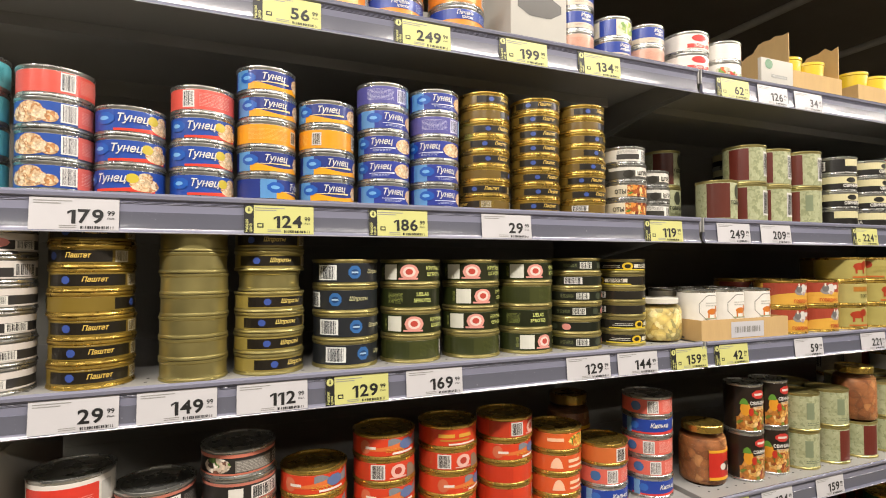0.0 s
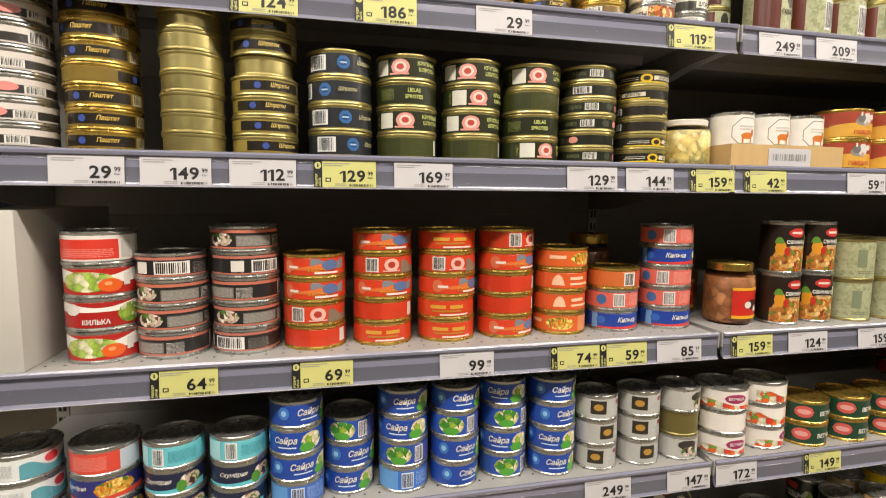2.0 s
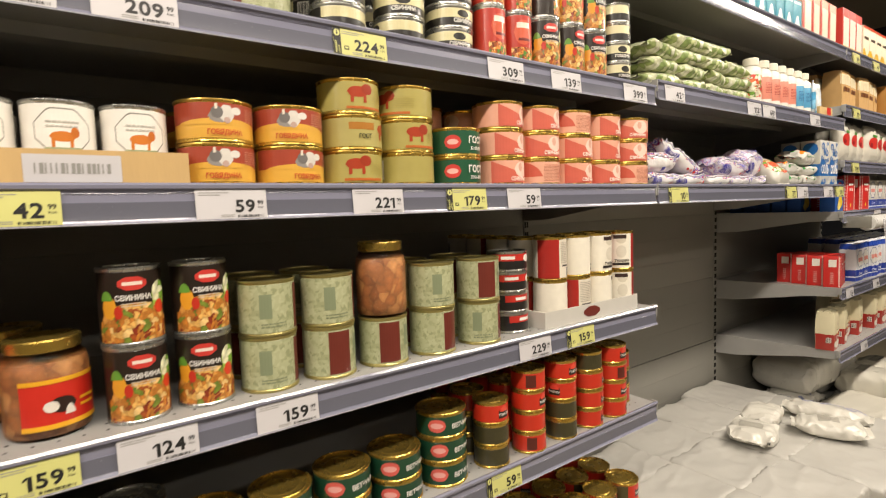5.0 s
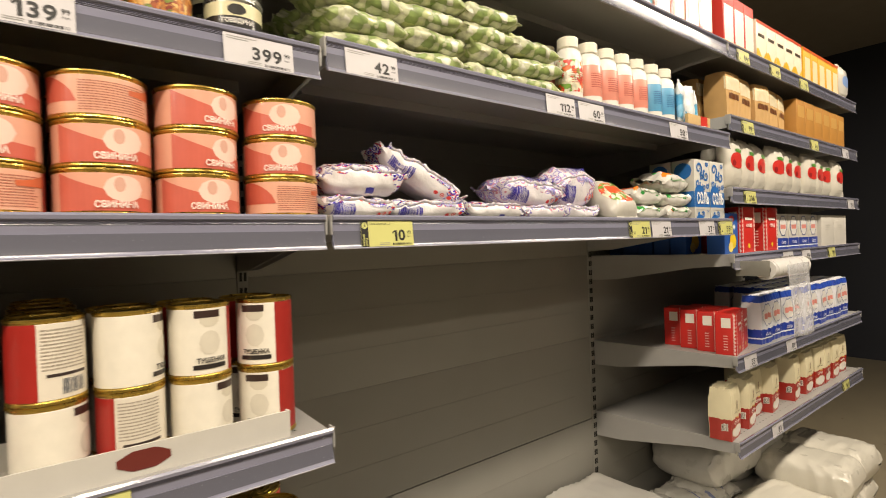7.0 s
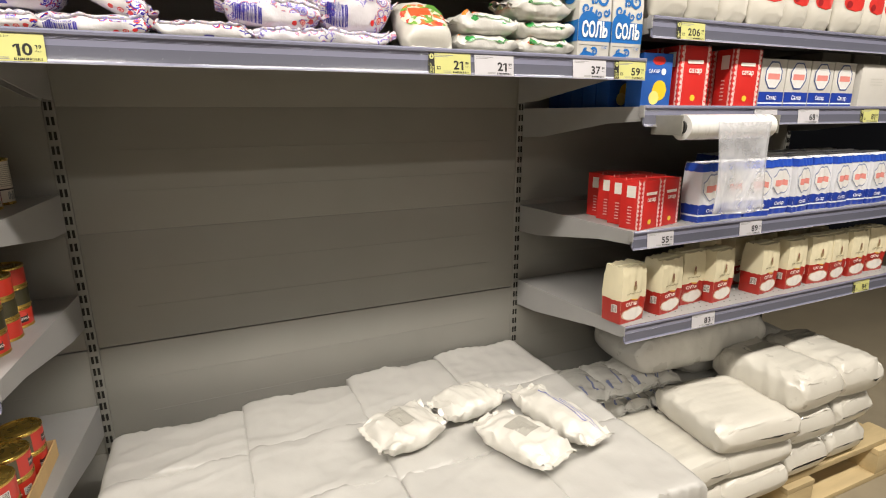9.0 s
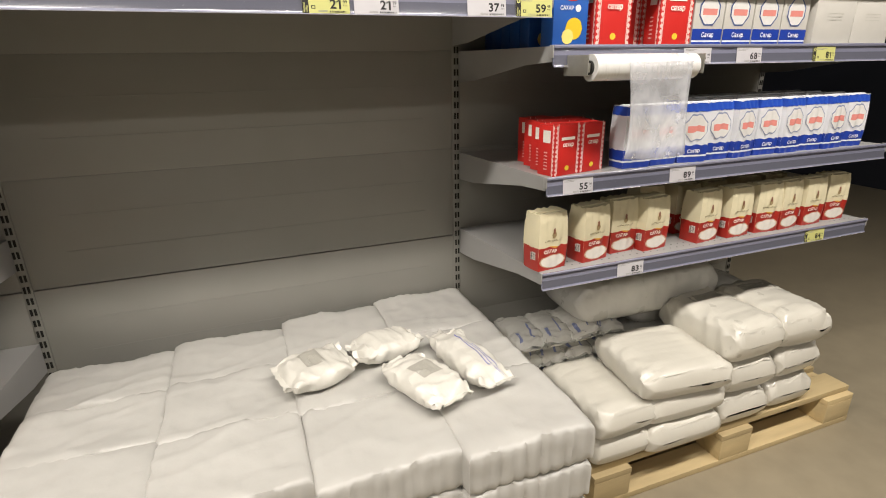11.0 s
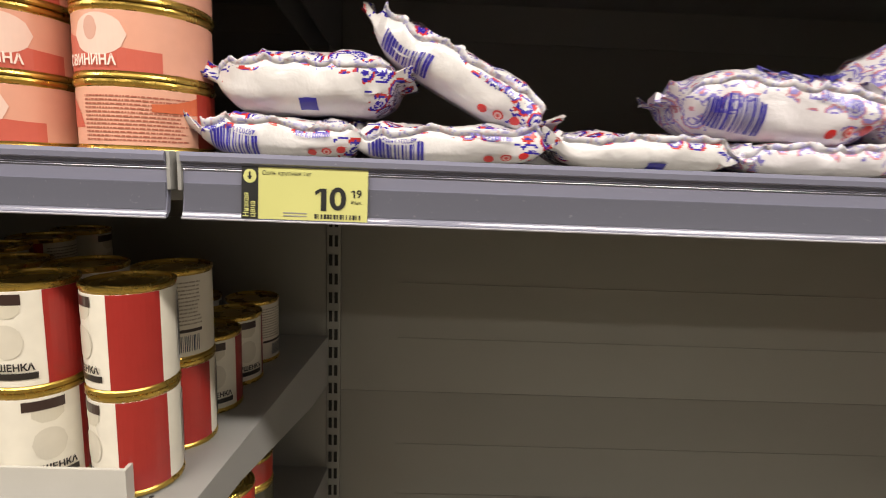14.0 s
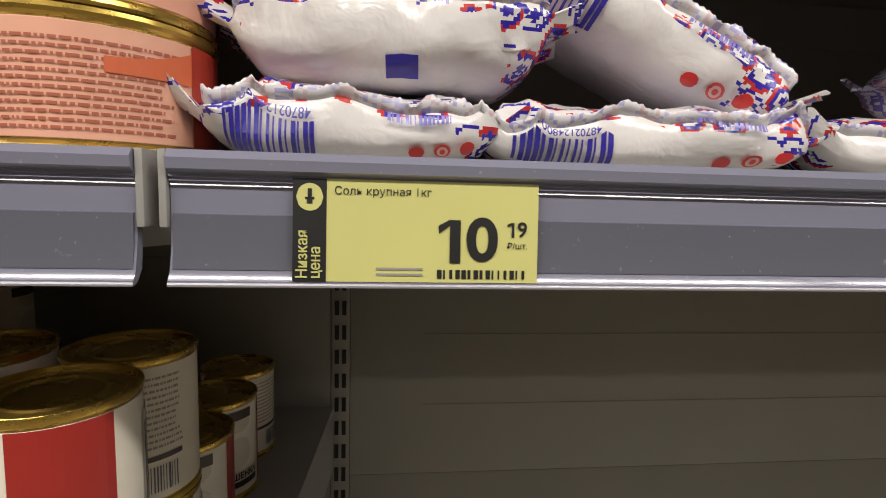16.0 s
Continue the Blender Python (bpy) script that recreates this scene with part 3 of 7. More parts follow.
    if yellow:
        bm = bmesh.new()
        patch_into(bm, "rect", 0, 0.0125, 0, h, lambda u, v: put(u, v, 0.0008), 0, 1)
        strip = part("black_strip", bm, BLACK_INK, ob, "black strip with an arrow", 0)
        bm = bmesh.new()
        patch_into(bm, "ell", 0.0012, 0.0113, h - 0.0122, h - 0.0018, lambda u, v: put(u, v, 0.0011), 1, 0.001)
        for sh in ((0.0055, 0.0070, h - 0.0075, h - 0.0038), (0.0045, 0.0080, h - 0.0078, h - 0.0070), (0.0053, 0.0072, h - 0.0094, h - 0.0078)):
            patch_into(bm, "rect", sh[0], sh[1], sh[2], sh[3], lambda u, v: put(u, v, 0.0014), 0, 1)
        for k, w in enumerate(("Низкая", "цена")):
            write_into(bm, w, 0.0058, lambda px, py: put(0.0037 + 0.0048 * k - py, 0.0015 + px, 0.0012), 1, 0.014, 0, "l", 0.92)
        part("arrow_mark", bm, [BLACK_INK, YELLOW_PAPER], strip, "", 0)
        if not head:
            bm = bmesh.new()
            patch_into(bm, "rect", 0.017, 0.025, 0.008, 0.014, lambda u, v: put(u, v, 0.0009), 0, 1)
            patch_into(bm, "rect", 0.0185, 0.0235, 0.0095, 0.0125, lambda u, v: put(u, v, 0.0012), 1, 1)
            part("small_mark", bm, [BLACK_INK, YELLOW_PAPER], ob, "", 0)
    return ob


def tags(z, text):
    """A row of tags: x:price, y after the price for a yellow one."""
    for item in text.split():
        x, p = item.split(":")
        yellow = p.endswith("y")
        price_tag(z, float(x), p.rstrip("y"), "99", yellow)


tags(Z1, "0.011:56y 0.213:249y 0.393:199y 0.55:134y 0.884:62y 1.002:126 1.116:34")
tags(Z2, "-0.235:179 0.002:124y 0.174:186y 0.359:29 0.695:119y 0.879:249 1.003:209 1.306:224y 1.614:309 1.786:139 2.032:399")
tags(ZC2, "2.205:42 2.655:112 2.76:60 3.141:50")
tags(Z3, "-0.232:29 -0.121:149 -0.005:112 0.112:129y 0.232:169 0.52:129 0.629:144 0.754:159y 0.867:42y 1.1:59 1.326:221 1.509:179y 1.655:59")
tags(Z4, "-0.122:64y 0.075:69y 0.306:99 0.5:74y 0.593:59y 0.706:85 0.863:159y 0.992:124 1.16:159 1.677:229 1.82:159y")
tags(Z5, "-0.235:94y -0.10:99y 0.069:179 0.574:249 0.742:147 0.848:172 1.052:149y 1.582:59y")
tags(Z6, "0.349:99 0.551:109y 0.853:169 1.064:179 1.178:160 1.398:89y 1.606:129y 1.71:79y")
tags(Z7, "0.6:159y 1.95:159 1.2:129")
price_tag(Z3, 2.221, "10", "19", True, "Соль крупная 1кг", 0.095)
tags(Z3, "2.938:21y 3.039:21 3.284:37 3.401:59y")
tags(ZD1, "3.56:84y 3.82:49y 4.1:79y")
tags(ZD2, "3.58:99y 4.2:64y 4.6:52")
tags(ZD3, "3.582:206y 4.66:154")
tags(ZD4, "3.895:55 4.078:68 4.374:81y")
tags(ZD5, "3.552:55 3.9:89")
tags(ZD6, "3.753:83 4.517:84y")


# ---- cans ----
STYLES, PROTO = {}, {}


KINDS = (("tuna", "tuna_can"), ("sprat", "sprat_can"), ("pate", "pate_can"), ("saury", "saury_can"), ("mackerel", "mackerel_can"), ("sardine", "sardine_can"), ("herring", "herring_can"), ("ham", "ham_can"), ("stew", "stew_can"),
         ("pork", "pork_can"), ("beef", "beef_can"), ("meat", "meat_can"), ("tall", "tall_can"), ("roe", "roe_can"), ("porridge", "porridge_can"))


def style(name, d, h, base, art, words, label, metal=None, wrap=True, tab=False):
    """How one kind of can looks. art: (shape, u0, u1, v0, v1, colour), u in degrees from the front, v 0 to 1. words: (text, u, v, size, colour, bold, slant)."""
    STYLES[name] = dict(d=d, h=h, base=base, art=art, words=words, label=label, metal=metal or GOLD, wrap=wrap, tab=tab, kind=next((v for k, v in KINDS if k in label), "fish_can"))


BACK_ART = [("rect", 142, 180, 0.14, 0.88, "d8d5d0"), ("bars", 145, 177, 0.2, 0.82, "201f22")]


def build_can(name):
    s = STYLES[name]
    r, h = s["d"] / 2, s["h"]
    rb = r * 0.966
    bm = lathe([(r * 0.5, 0.0022), (r * 0.90, 0.002), (r * 0.955, 0.0), (r * 0.995, 0.0006), (r, 0.0020), (r * 0.99, 0.0038), (rb, 0.0050),
                (rb, h - 0.0050), (r * 0.99, h - 0.0038), (r, h - 0.0022), (r * 0.995, h - 0.0004), (r * 0.965, h), (r * 0.94, h - 0.0006), (r * 0.93, h - 0.0034)], 32, True)
    ob = thing(s["kind"], bm, s["metal"], s["label"], "can", "cans on the shelves", smooth=24)
    bm = bmesh.new()
    rings = lathe_into(bm, [(r * 0.929, h - 0.0030), (r * 0.84, h - 0.0030), (r * 0.82, h - 0.0020), (r * 0.79, h - 0.0030), (r * 0.60, h - 0.0031), (r * 0.57, h - 0.0022), (r * 0.54, h - 0.0031), (r * 0.05, h - 0.0028)], 32)
    bm.faces.new(rings[-1])
    if s["tab"]:
        box_into(bm, -0.006, 0.006, -r * 0.8, -r * 0.25, h - 0.0026, h - 0.0006, 0, 0.0005)
    part("lid", bm, s["metal"], ob)
    if not s["wrap"]:
        return ob
    z0, z1 = 0.0058, h - 0.0058
    mats = [as_mat(s["base"])]

    def slot(c):
        m = as_mat(c)
        if m not in mats:
            mats.append(m)
        return mats.index(m)

    def at(u, v, out):
        a = radians(u - 90)
        rr = rb + 0.0003 + out
        return (rr * math.cos(a), rr * math.sin(a), z0 + v * (z1 - z0))

    bm = bmesh.new()
    lathe_into(bm, [(rb + 0.0001, z0), (rb + 0.0003, z0 + 0.0003), (rb + 0.0003, z1 - 0.0003), (rb + 0.0001, z1)], 36)
    lab = part("label", bm, mats[0], ob, "", 30)
    bm = bmesh.new()
    for k, (shape, u0, u1, v0, v1, c) in enumerate(s["art"] + BACK_ART):
        out = 0.00012 * (k + 1) + 0.0001
        patch_into(bm, shape, u0, u1, v0, v1, lambda u, v: at(u, v, out), slot(c), 7)
    tagged(part("printing", bm, mats, lab, "", 30), kind="stuff")
    if s["words"]:
        bm = bmesh.new()
        wm = []
        for body, u, v, size, c, bold, slant in s["words"]:
            m = as_mat(c)
            if m not in wm:
                wm.append(m)
            write_into(bm, body, size * 0.86, lambda px, py: at(u + math.degrees(0.86 * px / rb), v + py / (z1 - z0), 0.0016), wm.index(m), bold, slant)
        part("lettering", bm, wm, lab, "", 0)
    return ob


def put_can(name, x, y, z, turn):
    m = pose(x, y, z, 0, 0, turn)
    if name not in PROTO:
        PROTO[name] = build_can(name)
        PROTO[name].matrix_world = m
        return PROTO[name]
    return copy_thing(PROTO[name], m)


RNG = random.Random(7)


def stack(z, x, front, names, n=0, turns=None, rows=1, short=0):
    """A pile of cans: names from below up, or one name n times; rows more behind it, short of some cans."""
    names = [names] * n if isinstance(names, str) else names
    y = front + STYLES[names[0]]["d"] / 2
    for row in range(rows):
        zz = z
        for k, nm in enumerate(names[:len(names) - (short if row else 0)]):
            turn = RNG.choice((-22, -10, 0, 8, 18, 30)) if RNG.random() > 0.2 else RNG.choice((-120, -95, 70, 100, 160))
            if turns and row == 0 and k < len(turns):
                turn = turns[k]
            j = 0.0012 if k else 0.0
            put_can(nm, x + RNG.uniform(-j, j), y + RNG.uniform(-j, j), zz, turn)
            zz += STYLES[nm]["h"] + 0.0001
        y += STYLES[names[0]]["d"] * 1.03


W, NAVY, RED, ORANGE, BLACK, CREAM = "dad7d1", "1f2c7c", "c5281e", "e8891f", "1b1a1a", "e9dcb0"
FISH_MARK = [("hex", -62, -28, 0.3, 0.85, "1d57b0"), ("ell", -56, -38, 0.48, 0.68, "6fa9dc")]
style("tuna_red", 0.084, 0.0385, "24489e", [("swoop", -30, 75, 0.0, 0.34, "d8402f"), ("ell", 30, 84, 0.02, 0.66, FOOD_TUNA), ("ell", 24, 46, 0.40, 0.86, "c9b43a"), ("ell", 44, 70, 0.52, 0.92, FOOD_TUNA), ("rect", 140, 230, 0, 1, "d8584c")] + FISH_MARK, [("Тунец", 2, 0.6, 0.0165, W, 0.015, ITALIC)], "blue and red printed tin of tuna", SILVER)
style("tuna_meat", 0.084, 0.0385, "274c9d", [("ell", -62, 8, 0.02, 0.80, FOOD_TUNA), ("ell", -46, -2, 0.30, 0.98, FOOD_TUNA), ("ell", -8, 20, 0.05, 0.60, FOOD_TUNA), ("rect", 22, 48, 0.1, 0.95, "e9e7e3"), ("bars", 25, 45, 0.16, 0.9, "555157"), ("rect", 48, 130, 0, 1, "d9655a"), ("lines", 55, 110, 0.2, 0.8, "e9a59c")], [], "red and blue printed tin of tuna with meat picture", SILVER)
style("tuna_red_back", 0.084, 0.0385, "d8574b", [("rect", -40, -18, 0.1, 0.95, "e9e7e3"), ("bars", -38, -20, 0.16, 0.9, "444448"), ("lines", -10, 50, 0.15, 0.85, "e9a59c")], [], "red printed back of a tuna tin", SILVER)
style("tuna_yellow", 0.084, 0.0385, "22337f", [("wave", -70, 80, 0.0, 0.42, "eda21d"), ("ell", 48, 92, 0.1, 0.9, FOOD_TUNA), ("rect", -75, -44, 0, 1, "5b92c8"), ("swoop", -30, 40, 0.36, 0.46, "f0d9a0")] + FISH_MARK, [("Тунец", 8, 0.66, 0.015, W, 0.015, ITALIC)], "blue and yellow printed tin of tuna", SILVER)
style("tuna_orange", 0.084, 0.0385, "e79a1c", [("lines", -40, 40, 0.2, 0.8, "f0b85a"), ("rect", 50, 70, 0.15, 0.85, W), ("bars", 52, 68, 0.2, 0.8, "554a3a")], [], "orange printed back of a tuna tin", SILVER)
style("tuna_blue", 0.084, 0.0385, "2b3a93", [("rect", -80, -44, 0, 1, "5b8fc6"), ("ell", 30, 84, 0.08, 0.9, FOOD_TUNA), ("swoop", -26, 30, 0.28, 0.36, "dfe3f2"), ("lines", -20, 20, 0.1, 0.24, "b9c3e6")] + FISH_MARK, [("Тунец", 0, 0.66, 0.0155, W, 0.015, ITALIC)], "dark blue printed tin of tuna", SILVER)
style("tuna_lilac", 0.084, 0.0385, "56549a", [("lines", -50, 10, 0.2, 0.85, "b9b8da"), ("rect", 18, 45, 0.12, 0.9, "c9c9e2"), ("bars", 20, 43, 0.2, 0.84, "3a3a66"), ("rect", 50, 95, 0, 1, "8fc0de")], [], "lilac printed back of a tuna tin", SILVER)
DARKGOLD = [("rect", -58, 58, 0.12, 0.9, "1d1810"), ("hex", -31, -19, 0.26, 0.78, "3c5299"), ("rect", 62, 84, 0.12, 0.9, "c9c4b4"), ("bars", 64, 82, 0.18, 0.84, "3a3526"), ("lines", 60, 90, 0.2, 0.9, "a2893f")]
style("pate_thin", 0.090, 0.0252, "6d5620", DARKGOLD, [("Паштет", 14, 0.55, 0.0092, "d6b55a", 0.02, ITALIC)], "thin gold tin of pate with dark label")
style("pate_dark", 0.099, 0.0300, "7a6526", DARKGOLD, [("Паштет", 14, 0.55, 0.0100, "d6b55a", 0.02, ITALIC)], "thin gold tin of pate with dark label")
style("sprats_gold", 0.099, 0.0290, "8a7a3a", DARKGOLD, [("Шпроты", 14, 0.56, 0.0100, "d9c16d", 0.02, ITALIC)], "gold tin of sprats with dark label", PALE_GOLD)
style("plain_gold", 0.088, 0.0285, "8a7a3a", [], [], "plain gold tin without a label", PALE_GOLD, wrap=False)
style("sprats_navy", 0.102, 0.0405, "23262a", [("rect", -66, -30, 0.12, 0.9, "dfe0dc"), ("bars", -63, -33, 0.18, 0.84, "33363c"), ("hex", -10, 12, 0.2, 0.86, "35659f"), ("ell", -6, 8, 0.36, 0.68, "21426f"), ("rect", -5, 7, 0.48, 0.56, "a9c2da")], [("Шпроты", 42, 0.56, 0.0100, "b9b48a", 0.02, ITALIC)], "black tin of sprats with blue mark", PALE_GOLD)
style("sprats_green", 0.100, 0.0405, "2c3317", [("rect", -66, -36, 0.1, 0.92, "d6d5c8"), ("rect", -36, 80, 0.08, 0.94, "23250f"), ("ell", -30, 6, 0.1, 0.92, "d9968a"), ("ell", -24, 0, 0.24, 0.80, "e3cdc2"), ("ell", -19, -5, 0.36, 0.68, "b9483c"), ("rect", -32, 4, 0.1, 0.2, "d9968a"), ("lines", -74, -68, 0.2, 0.8, "8f9550")], [("КРУПНЫЕ", 40, 0.70, 0.0096, "c9cf7a", 0.02, 0), ("ШПРОТЫ", 40, 0.38, 0.0090, "c9cf7a", 0.02, 0)], "dark green tin of large sprats with pink plate mark", PALE_GOLD)
style("sprats_latin", 0.100, 0.0405, "2c3317", [("rect", -60, 60, 0.08, 0.94, "21250f"), ("lines", -64, -34, 0.2, 0.8, "8f9550")], [("LIELAS", 4, 0.70, 0.0098, "c9cf7a", 0.02, 0), ("SPROTES", 4, 0.36, 0.0098, "c9cf7a", 0.02, 0)], "dark green tin of sprats with Latin lettering", PALE_GOLD)
style("green_back", 0.100, 0.0405, "3f431f", [("rect", -70, -20, 0.1, 0.9, "333819"), ("lines", 0, 50, 0.15, 0.85, "4f5428"), ("rect", 54, 66, 0.1, 0.92, "d8d6ca")], [], "olive green unlabelled side of a sprat tin", PALE_GOLD)
style("sprats_black", 0.100, 0.0275, "1c1f14", [("rect", -40, -12, 0.15, 0.88, "dad9cf"), ("bars", -38, -14, 0.2, 0.84, "2a2a26"), ("ell", 4, 24, 0.15, 0.85, "3c4232"), ("ell", 34, 54, 0.15, 0.85, "d98f84"), ("lines", -74, -46, 0.3, 0.7, "80855a")], [], "black thin tin of sprats with barcode", PALE_GOLD)
style("sprats_yellow", 0.090, 0.0272, "24211a", [("rect", -80, 80, 0.0, 0.14, "d9c23c"), ("ell", -16, 12, 0.05, 0.95, "d2b02e"), ("ell", -10, 6, 0.25, 0.75, "2b2516"), ("rect", -70, -20, 0.35, 0.42, "cfcabc"), ("rect", -64, -20, 0.55, 0.62, "cfcabc"), ("rect", 14, 70, 0.30, 0.74, "d8d2c0")], [("ШПРОТЫ", 42, 0.52, 0.0078, "3b3420", 0.03, 0)], "black and yellow thin tin of sprats", PALE_GOLD)
style("sprats_white", 0.080, 0.0335, "4c4a44", [("rect", -90, 90, 0.72, 1.0, "d5d2c8"), ("ell", -46, -16, 0.05, 0.75, "2d2a22"), ("rect", -12, 62, 0.2, 0.72, "efeade")], [("ШПРОТЫ", 24, 0.46, 0.0125, "2f2b22", 0.03, 0)], "grey and white tin of sprats", SILVER)
style("sprats_photo", 0.080, 0.0335, "d9d0b8", [("rect", -40, 60, 0.0, 1.0, FOOD_STEW), ("rect", 60, 92, 0.1, 0.9, "3a362d")], [("ОТЫ", -58, 0.4, 0.0125, "2f2b22", 0.03, 0)], "tin of sprats with fish picture", SILVER)
style("white_barred", 0.080, 0.0335, "dedbd3", [("rect", -60, 4, 0.15, 0.6, "37352f"), ("bars", 14, 44, 0.1, 0.9, "35332e"), ("lines", -60, 0, 0.66, 0.95, "77746b")], [], "white tin with barcode and black band", SILVER)
style("pink_black", 0.099, 0.033, "33312f", [("rect", -180, 180, 0.62, 1.0, "d6cfc8"), ("rect", -180, 180, 0.0, 0.10, "c9c2bb"), ("ell", -10, 24, 0.2, 0.75, "d98a84"), ("rect", 30, 62, 0.1, 0.6, "e0ded6"), ("bars", 33, 60, 0.16, 0.56, "2b2a28")], [], "black and pale pink tin of fish", SILVER)
style("kilka_green", 0.101, 0.0485, "b3261d", [("wave", -80, 80, 0.45, 1.0, "e9e7df"), ("ell", -50, 40, 0.1, 0.9, FOOD_SALAD), ("ell", 12, 50, 0.08, 0.62, "df6022"), ("ell", 22, 34, 0.34, 0.5, "f0a06a"), ("rect", 52, 64, 0.3, 0.8, W)], [], "red and green tin of sprat in tomato", SILVER)
style("kilka_name", 0.101, 0.0485, "a8231f", [("wave", -80, 80, 0.62, 1.0, "e9e7df"), ("hex", -48, -16, 0.5, 0.95, "d8d4cc"), ("ell", 40, 85, 0.1, 0.9, FOOD_SALAD)], [("КИЛЬКА", 8, 0.22, 0.0115, W, 0.03, 0)], "red tin of sprat in tomato with white name", SILVER)
style("kilka_red", 0.101, 0.0485, "dcd6ce", [("rect", -60, 48, 0.08, 0.85, "d23a2c"), ("lines", -50, 40, 0.15, 0.5, "e89a8f"), ("rect", 52, 70, 0.1, 0.8, "b9b6b0")], [], "red and white tin of fish", SILVER)
style("black_pink", 0.105, 0.0400, "262423", [("rect", -180, 180, 0.84, 1.0, "c0705c"), ("rect", -180, 180, 0.0, 0.09, "c0705c"), ("ell", -60, -12, 0.1, 0.85, FOOD_FISH), ("rect", -6, 56, 0.12, 0.7, "77736d"), ("lines", -4, 54, 0.16, 0.66, "b3aea6"), ("lines", 60, 88, 0.1, 0.7, "d8d2cb")], [], "black and salmon-pink tin of fish", SILVER)
style("black_pink_bar", 0.105, 0.0400, "262423", [("rect", -180, 180, 0.86, 1.0, "b86f5e"), ("rect", -180, 180, 0.0, 0.08, "b86f5e"), ("rect", -14, 42, 0.10, 0.78, "e4e2dd"), ("bars", -11, 39, 0.16, 0.72, "1e1d1c"), ("lines", 48, 85, 0.12, 0.7, "8d8983"), ("rect", -48, -26, 0.15, 0.75, "d8d4cc")], [], "black and salmon-pink tin with barcode", SILVER)
style("red_fish", 0.103, 0.0385, "cf3f22", [("wave", -8, 60, 0.35, 1.0, "7d7f86"), ("swoop", -50, 20, 0.3, 0.75, "d87038"), ("ell", 24, 40, 0.4, 0.8, "c9a24a"), ("ell", -62, -40, 0.1, 0.9, "cc6b4a"), ("rect", -50, -30, 0.4, 0.55, "e0d2c8"), ("lines", -12, 24, 0.2, 0.45, "d8a03c"), ("hex", 14, 44, 0.3, 0.9, "5d6f9a"), ("rect", 0, 45, 0.08, 0.2, "e6d9cf")], [], "red tin of fish in tomato with small picture")
style("red_plate", 0.103, 0.0385, "cf4024", [("wave", 26, 80, 0.0, 0.8, "84705f"), ("rect", -90, -48, 0, 1, "b93a20"), ("rect", -44, -18, 0.08, 0.94, "dcd8d2"), ("bars", -42, -20, 0.14, 0.88, "3a2f2c"), ("ell", -8, 22, 0.12, 0.9, "e0b0a4"), ("ell", -1, 14, 0.32, 0.72, "a8382a"), ("rect", -10, 24, 0.1, 0.18, "dba79b")], [], "red tin of fish with plate mark")
style("red_plain", 0.103, 0.0385, "cc3c20", [("rect", -70, -10, 0, 1, "c0351c"), ("rect", 50, 66, 0.1, 0.92, "dcd6ce"), ("lines", 10, 40, 0.2, 0.4, "c9502f")], [], "plain red tin of fish in tomato")
style("red_gold_words", 0.103, 0.0385, "cc4020", [("rect", -40, -8, 0.5, 0.72, "cf9a3a"), ("rect", 0, 28, 0.5, 0.72, "cf9a3a"), ("rect", -36, 24, 0.28, 0.4, "b8792f"), ("rect", -20, 40, 0.06, 0.16, "e6d2c4")], [], "red tin of fish with gold lettering bars")
style("orange_fish", 0.099, 0.0395, "d5602a", [("ell", -14, 50, 0.1, 0.92, FOOD_GOLD), ("rect", 60, 120, 0, 1, "dd8a55"), ("rect", -60, -24, 0.5, 0.72, "eebf9a")], [], "orange tin of fish with vegetables picture")
style("orange_name", 0.099, 0.0395, "d4582a", [("hill", -44, -16, 0.2, 0.9, "efc0a0"), ("rect", -4, 30, 0.55, 0.75, "efc7a6"), ("rect", -4, 46, 0.22, 0.36, "efc7a6")], [], "orange tin of fish with white mark")
style("orange_bar", 0.099, 0.0395, "c96a34", [("rect", -6, 22, 0.06, 0.94, "e6e2db"), ("bars", -3, 19, 0.12, 0.88, "3c322c"), ("rect", 26, 90, 0, 1, "c2492a"), ("hill", 50, 74, 0.3, 0.9, "eac0a6")], [], "orange tin of fish with barcode")
style("kilka_blue", 0.099, 0.0395, "21409a", [("swoop", -80, 90, 0.0, 0.32, "cf3a34"), ("rect", -75, -60, 0, 1, "6f9ccc"), ("hex", -62, -42, 0.3, 0.8, "2a62b6"), ("ell", 50, 82, 0.2, 0.9, FOOD_CHUNK)], [("Килька", 6, 0.60, 0.0145, W, 0.02, ITALIC)], "blue and red tin of sprat", SILVER)
style("kilka_pink", 0.099, 0.0395, "d8685a", [("rect", -46, -20, 0.06, 0.94, "e6e4e0"), ("bars", -44, -22, 0.12, 0.88, "5a4a4a"), ("lines", -10, 60, 0.15, 0.9, "efb3a8"), ("ell", -84, -60, 0.2, 0.85, "3f6aa0"), ("rect", -175, -130, 0, 1, "24489a")], [], "salmon-pink back of a sprat tin", SILVER)
style("makrel_teal", 0.090, 0.0420, "1b2340", [("swoop", -80, 90, 0.0, 0.34, "5fc0cf"), ("ell", 36, 80, 0.15, 0.9, FOOD_FISH), ("ell", 30, 50, 0.0, 0.6, "4f8f35")], [("Скумбрия", -4, 0.62, 0.0112, W, 0.02, ITALIC)], "dark blue and teal tin of mackerel", SILVER)
style("makrel_back", 0.090, 0.0420, "69c2ce", [("rect", -30, -6, 0.06, 0.94, "e6e8e6"), ("bars", -28, -8, 0.12, 0.88, "3a4a4c"), ("lines", 2, 56, 0.2, 0.8, "2f8f9d"), ("rect", -80, -40, 0, 1, "a5d6dc")], [], "teal back of a mackerel tin", SILVER)
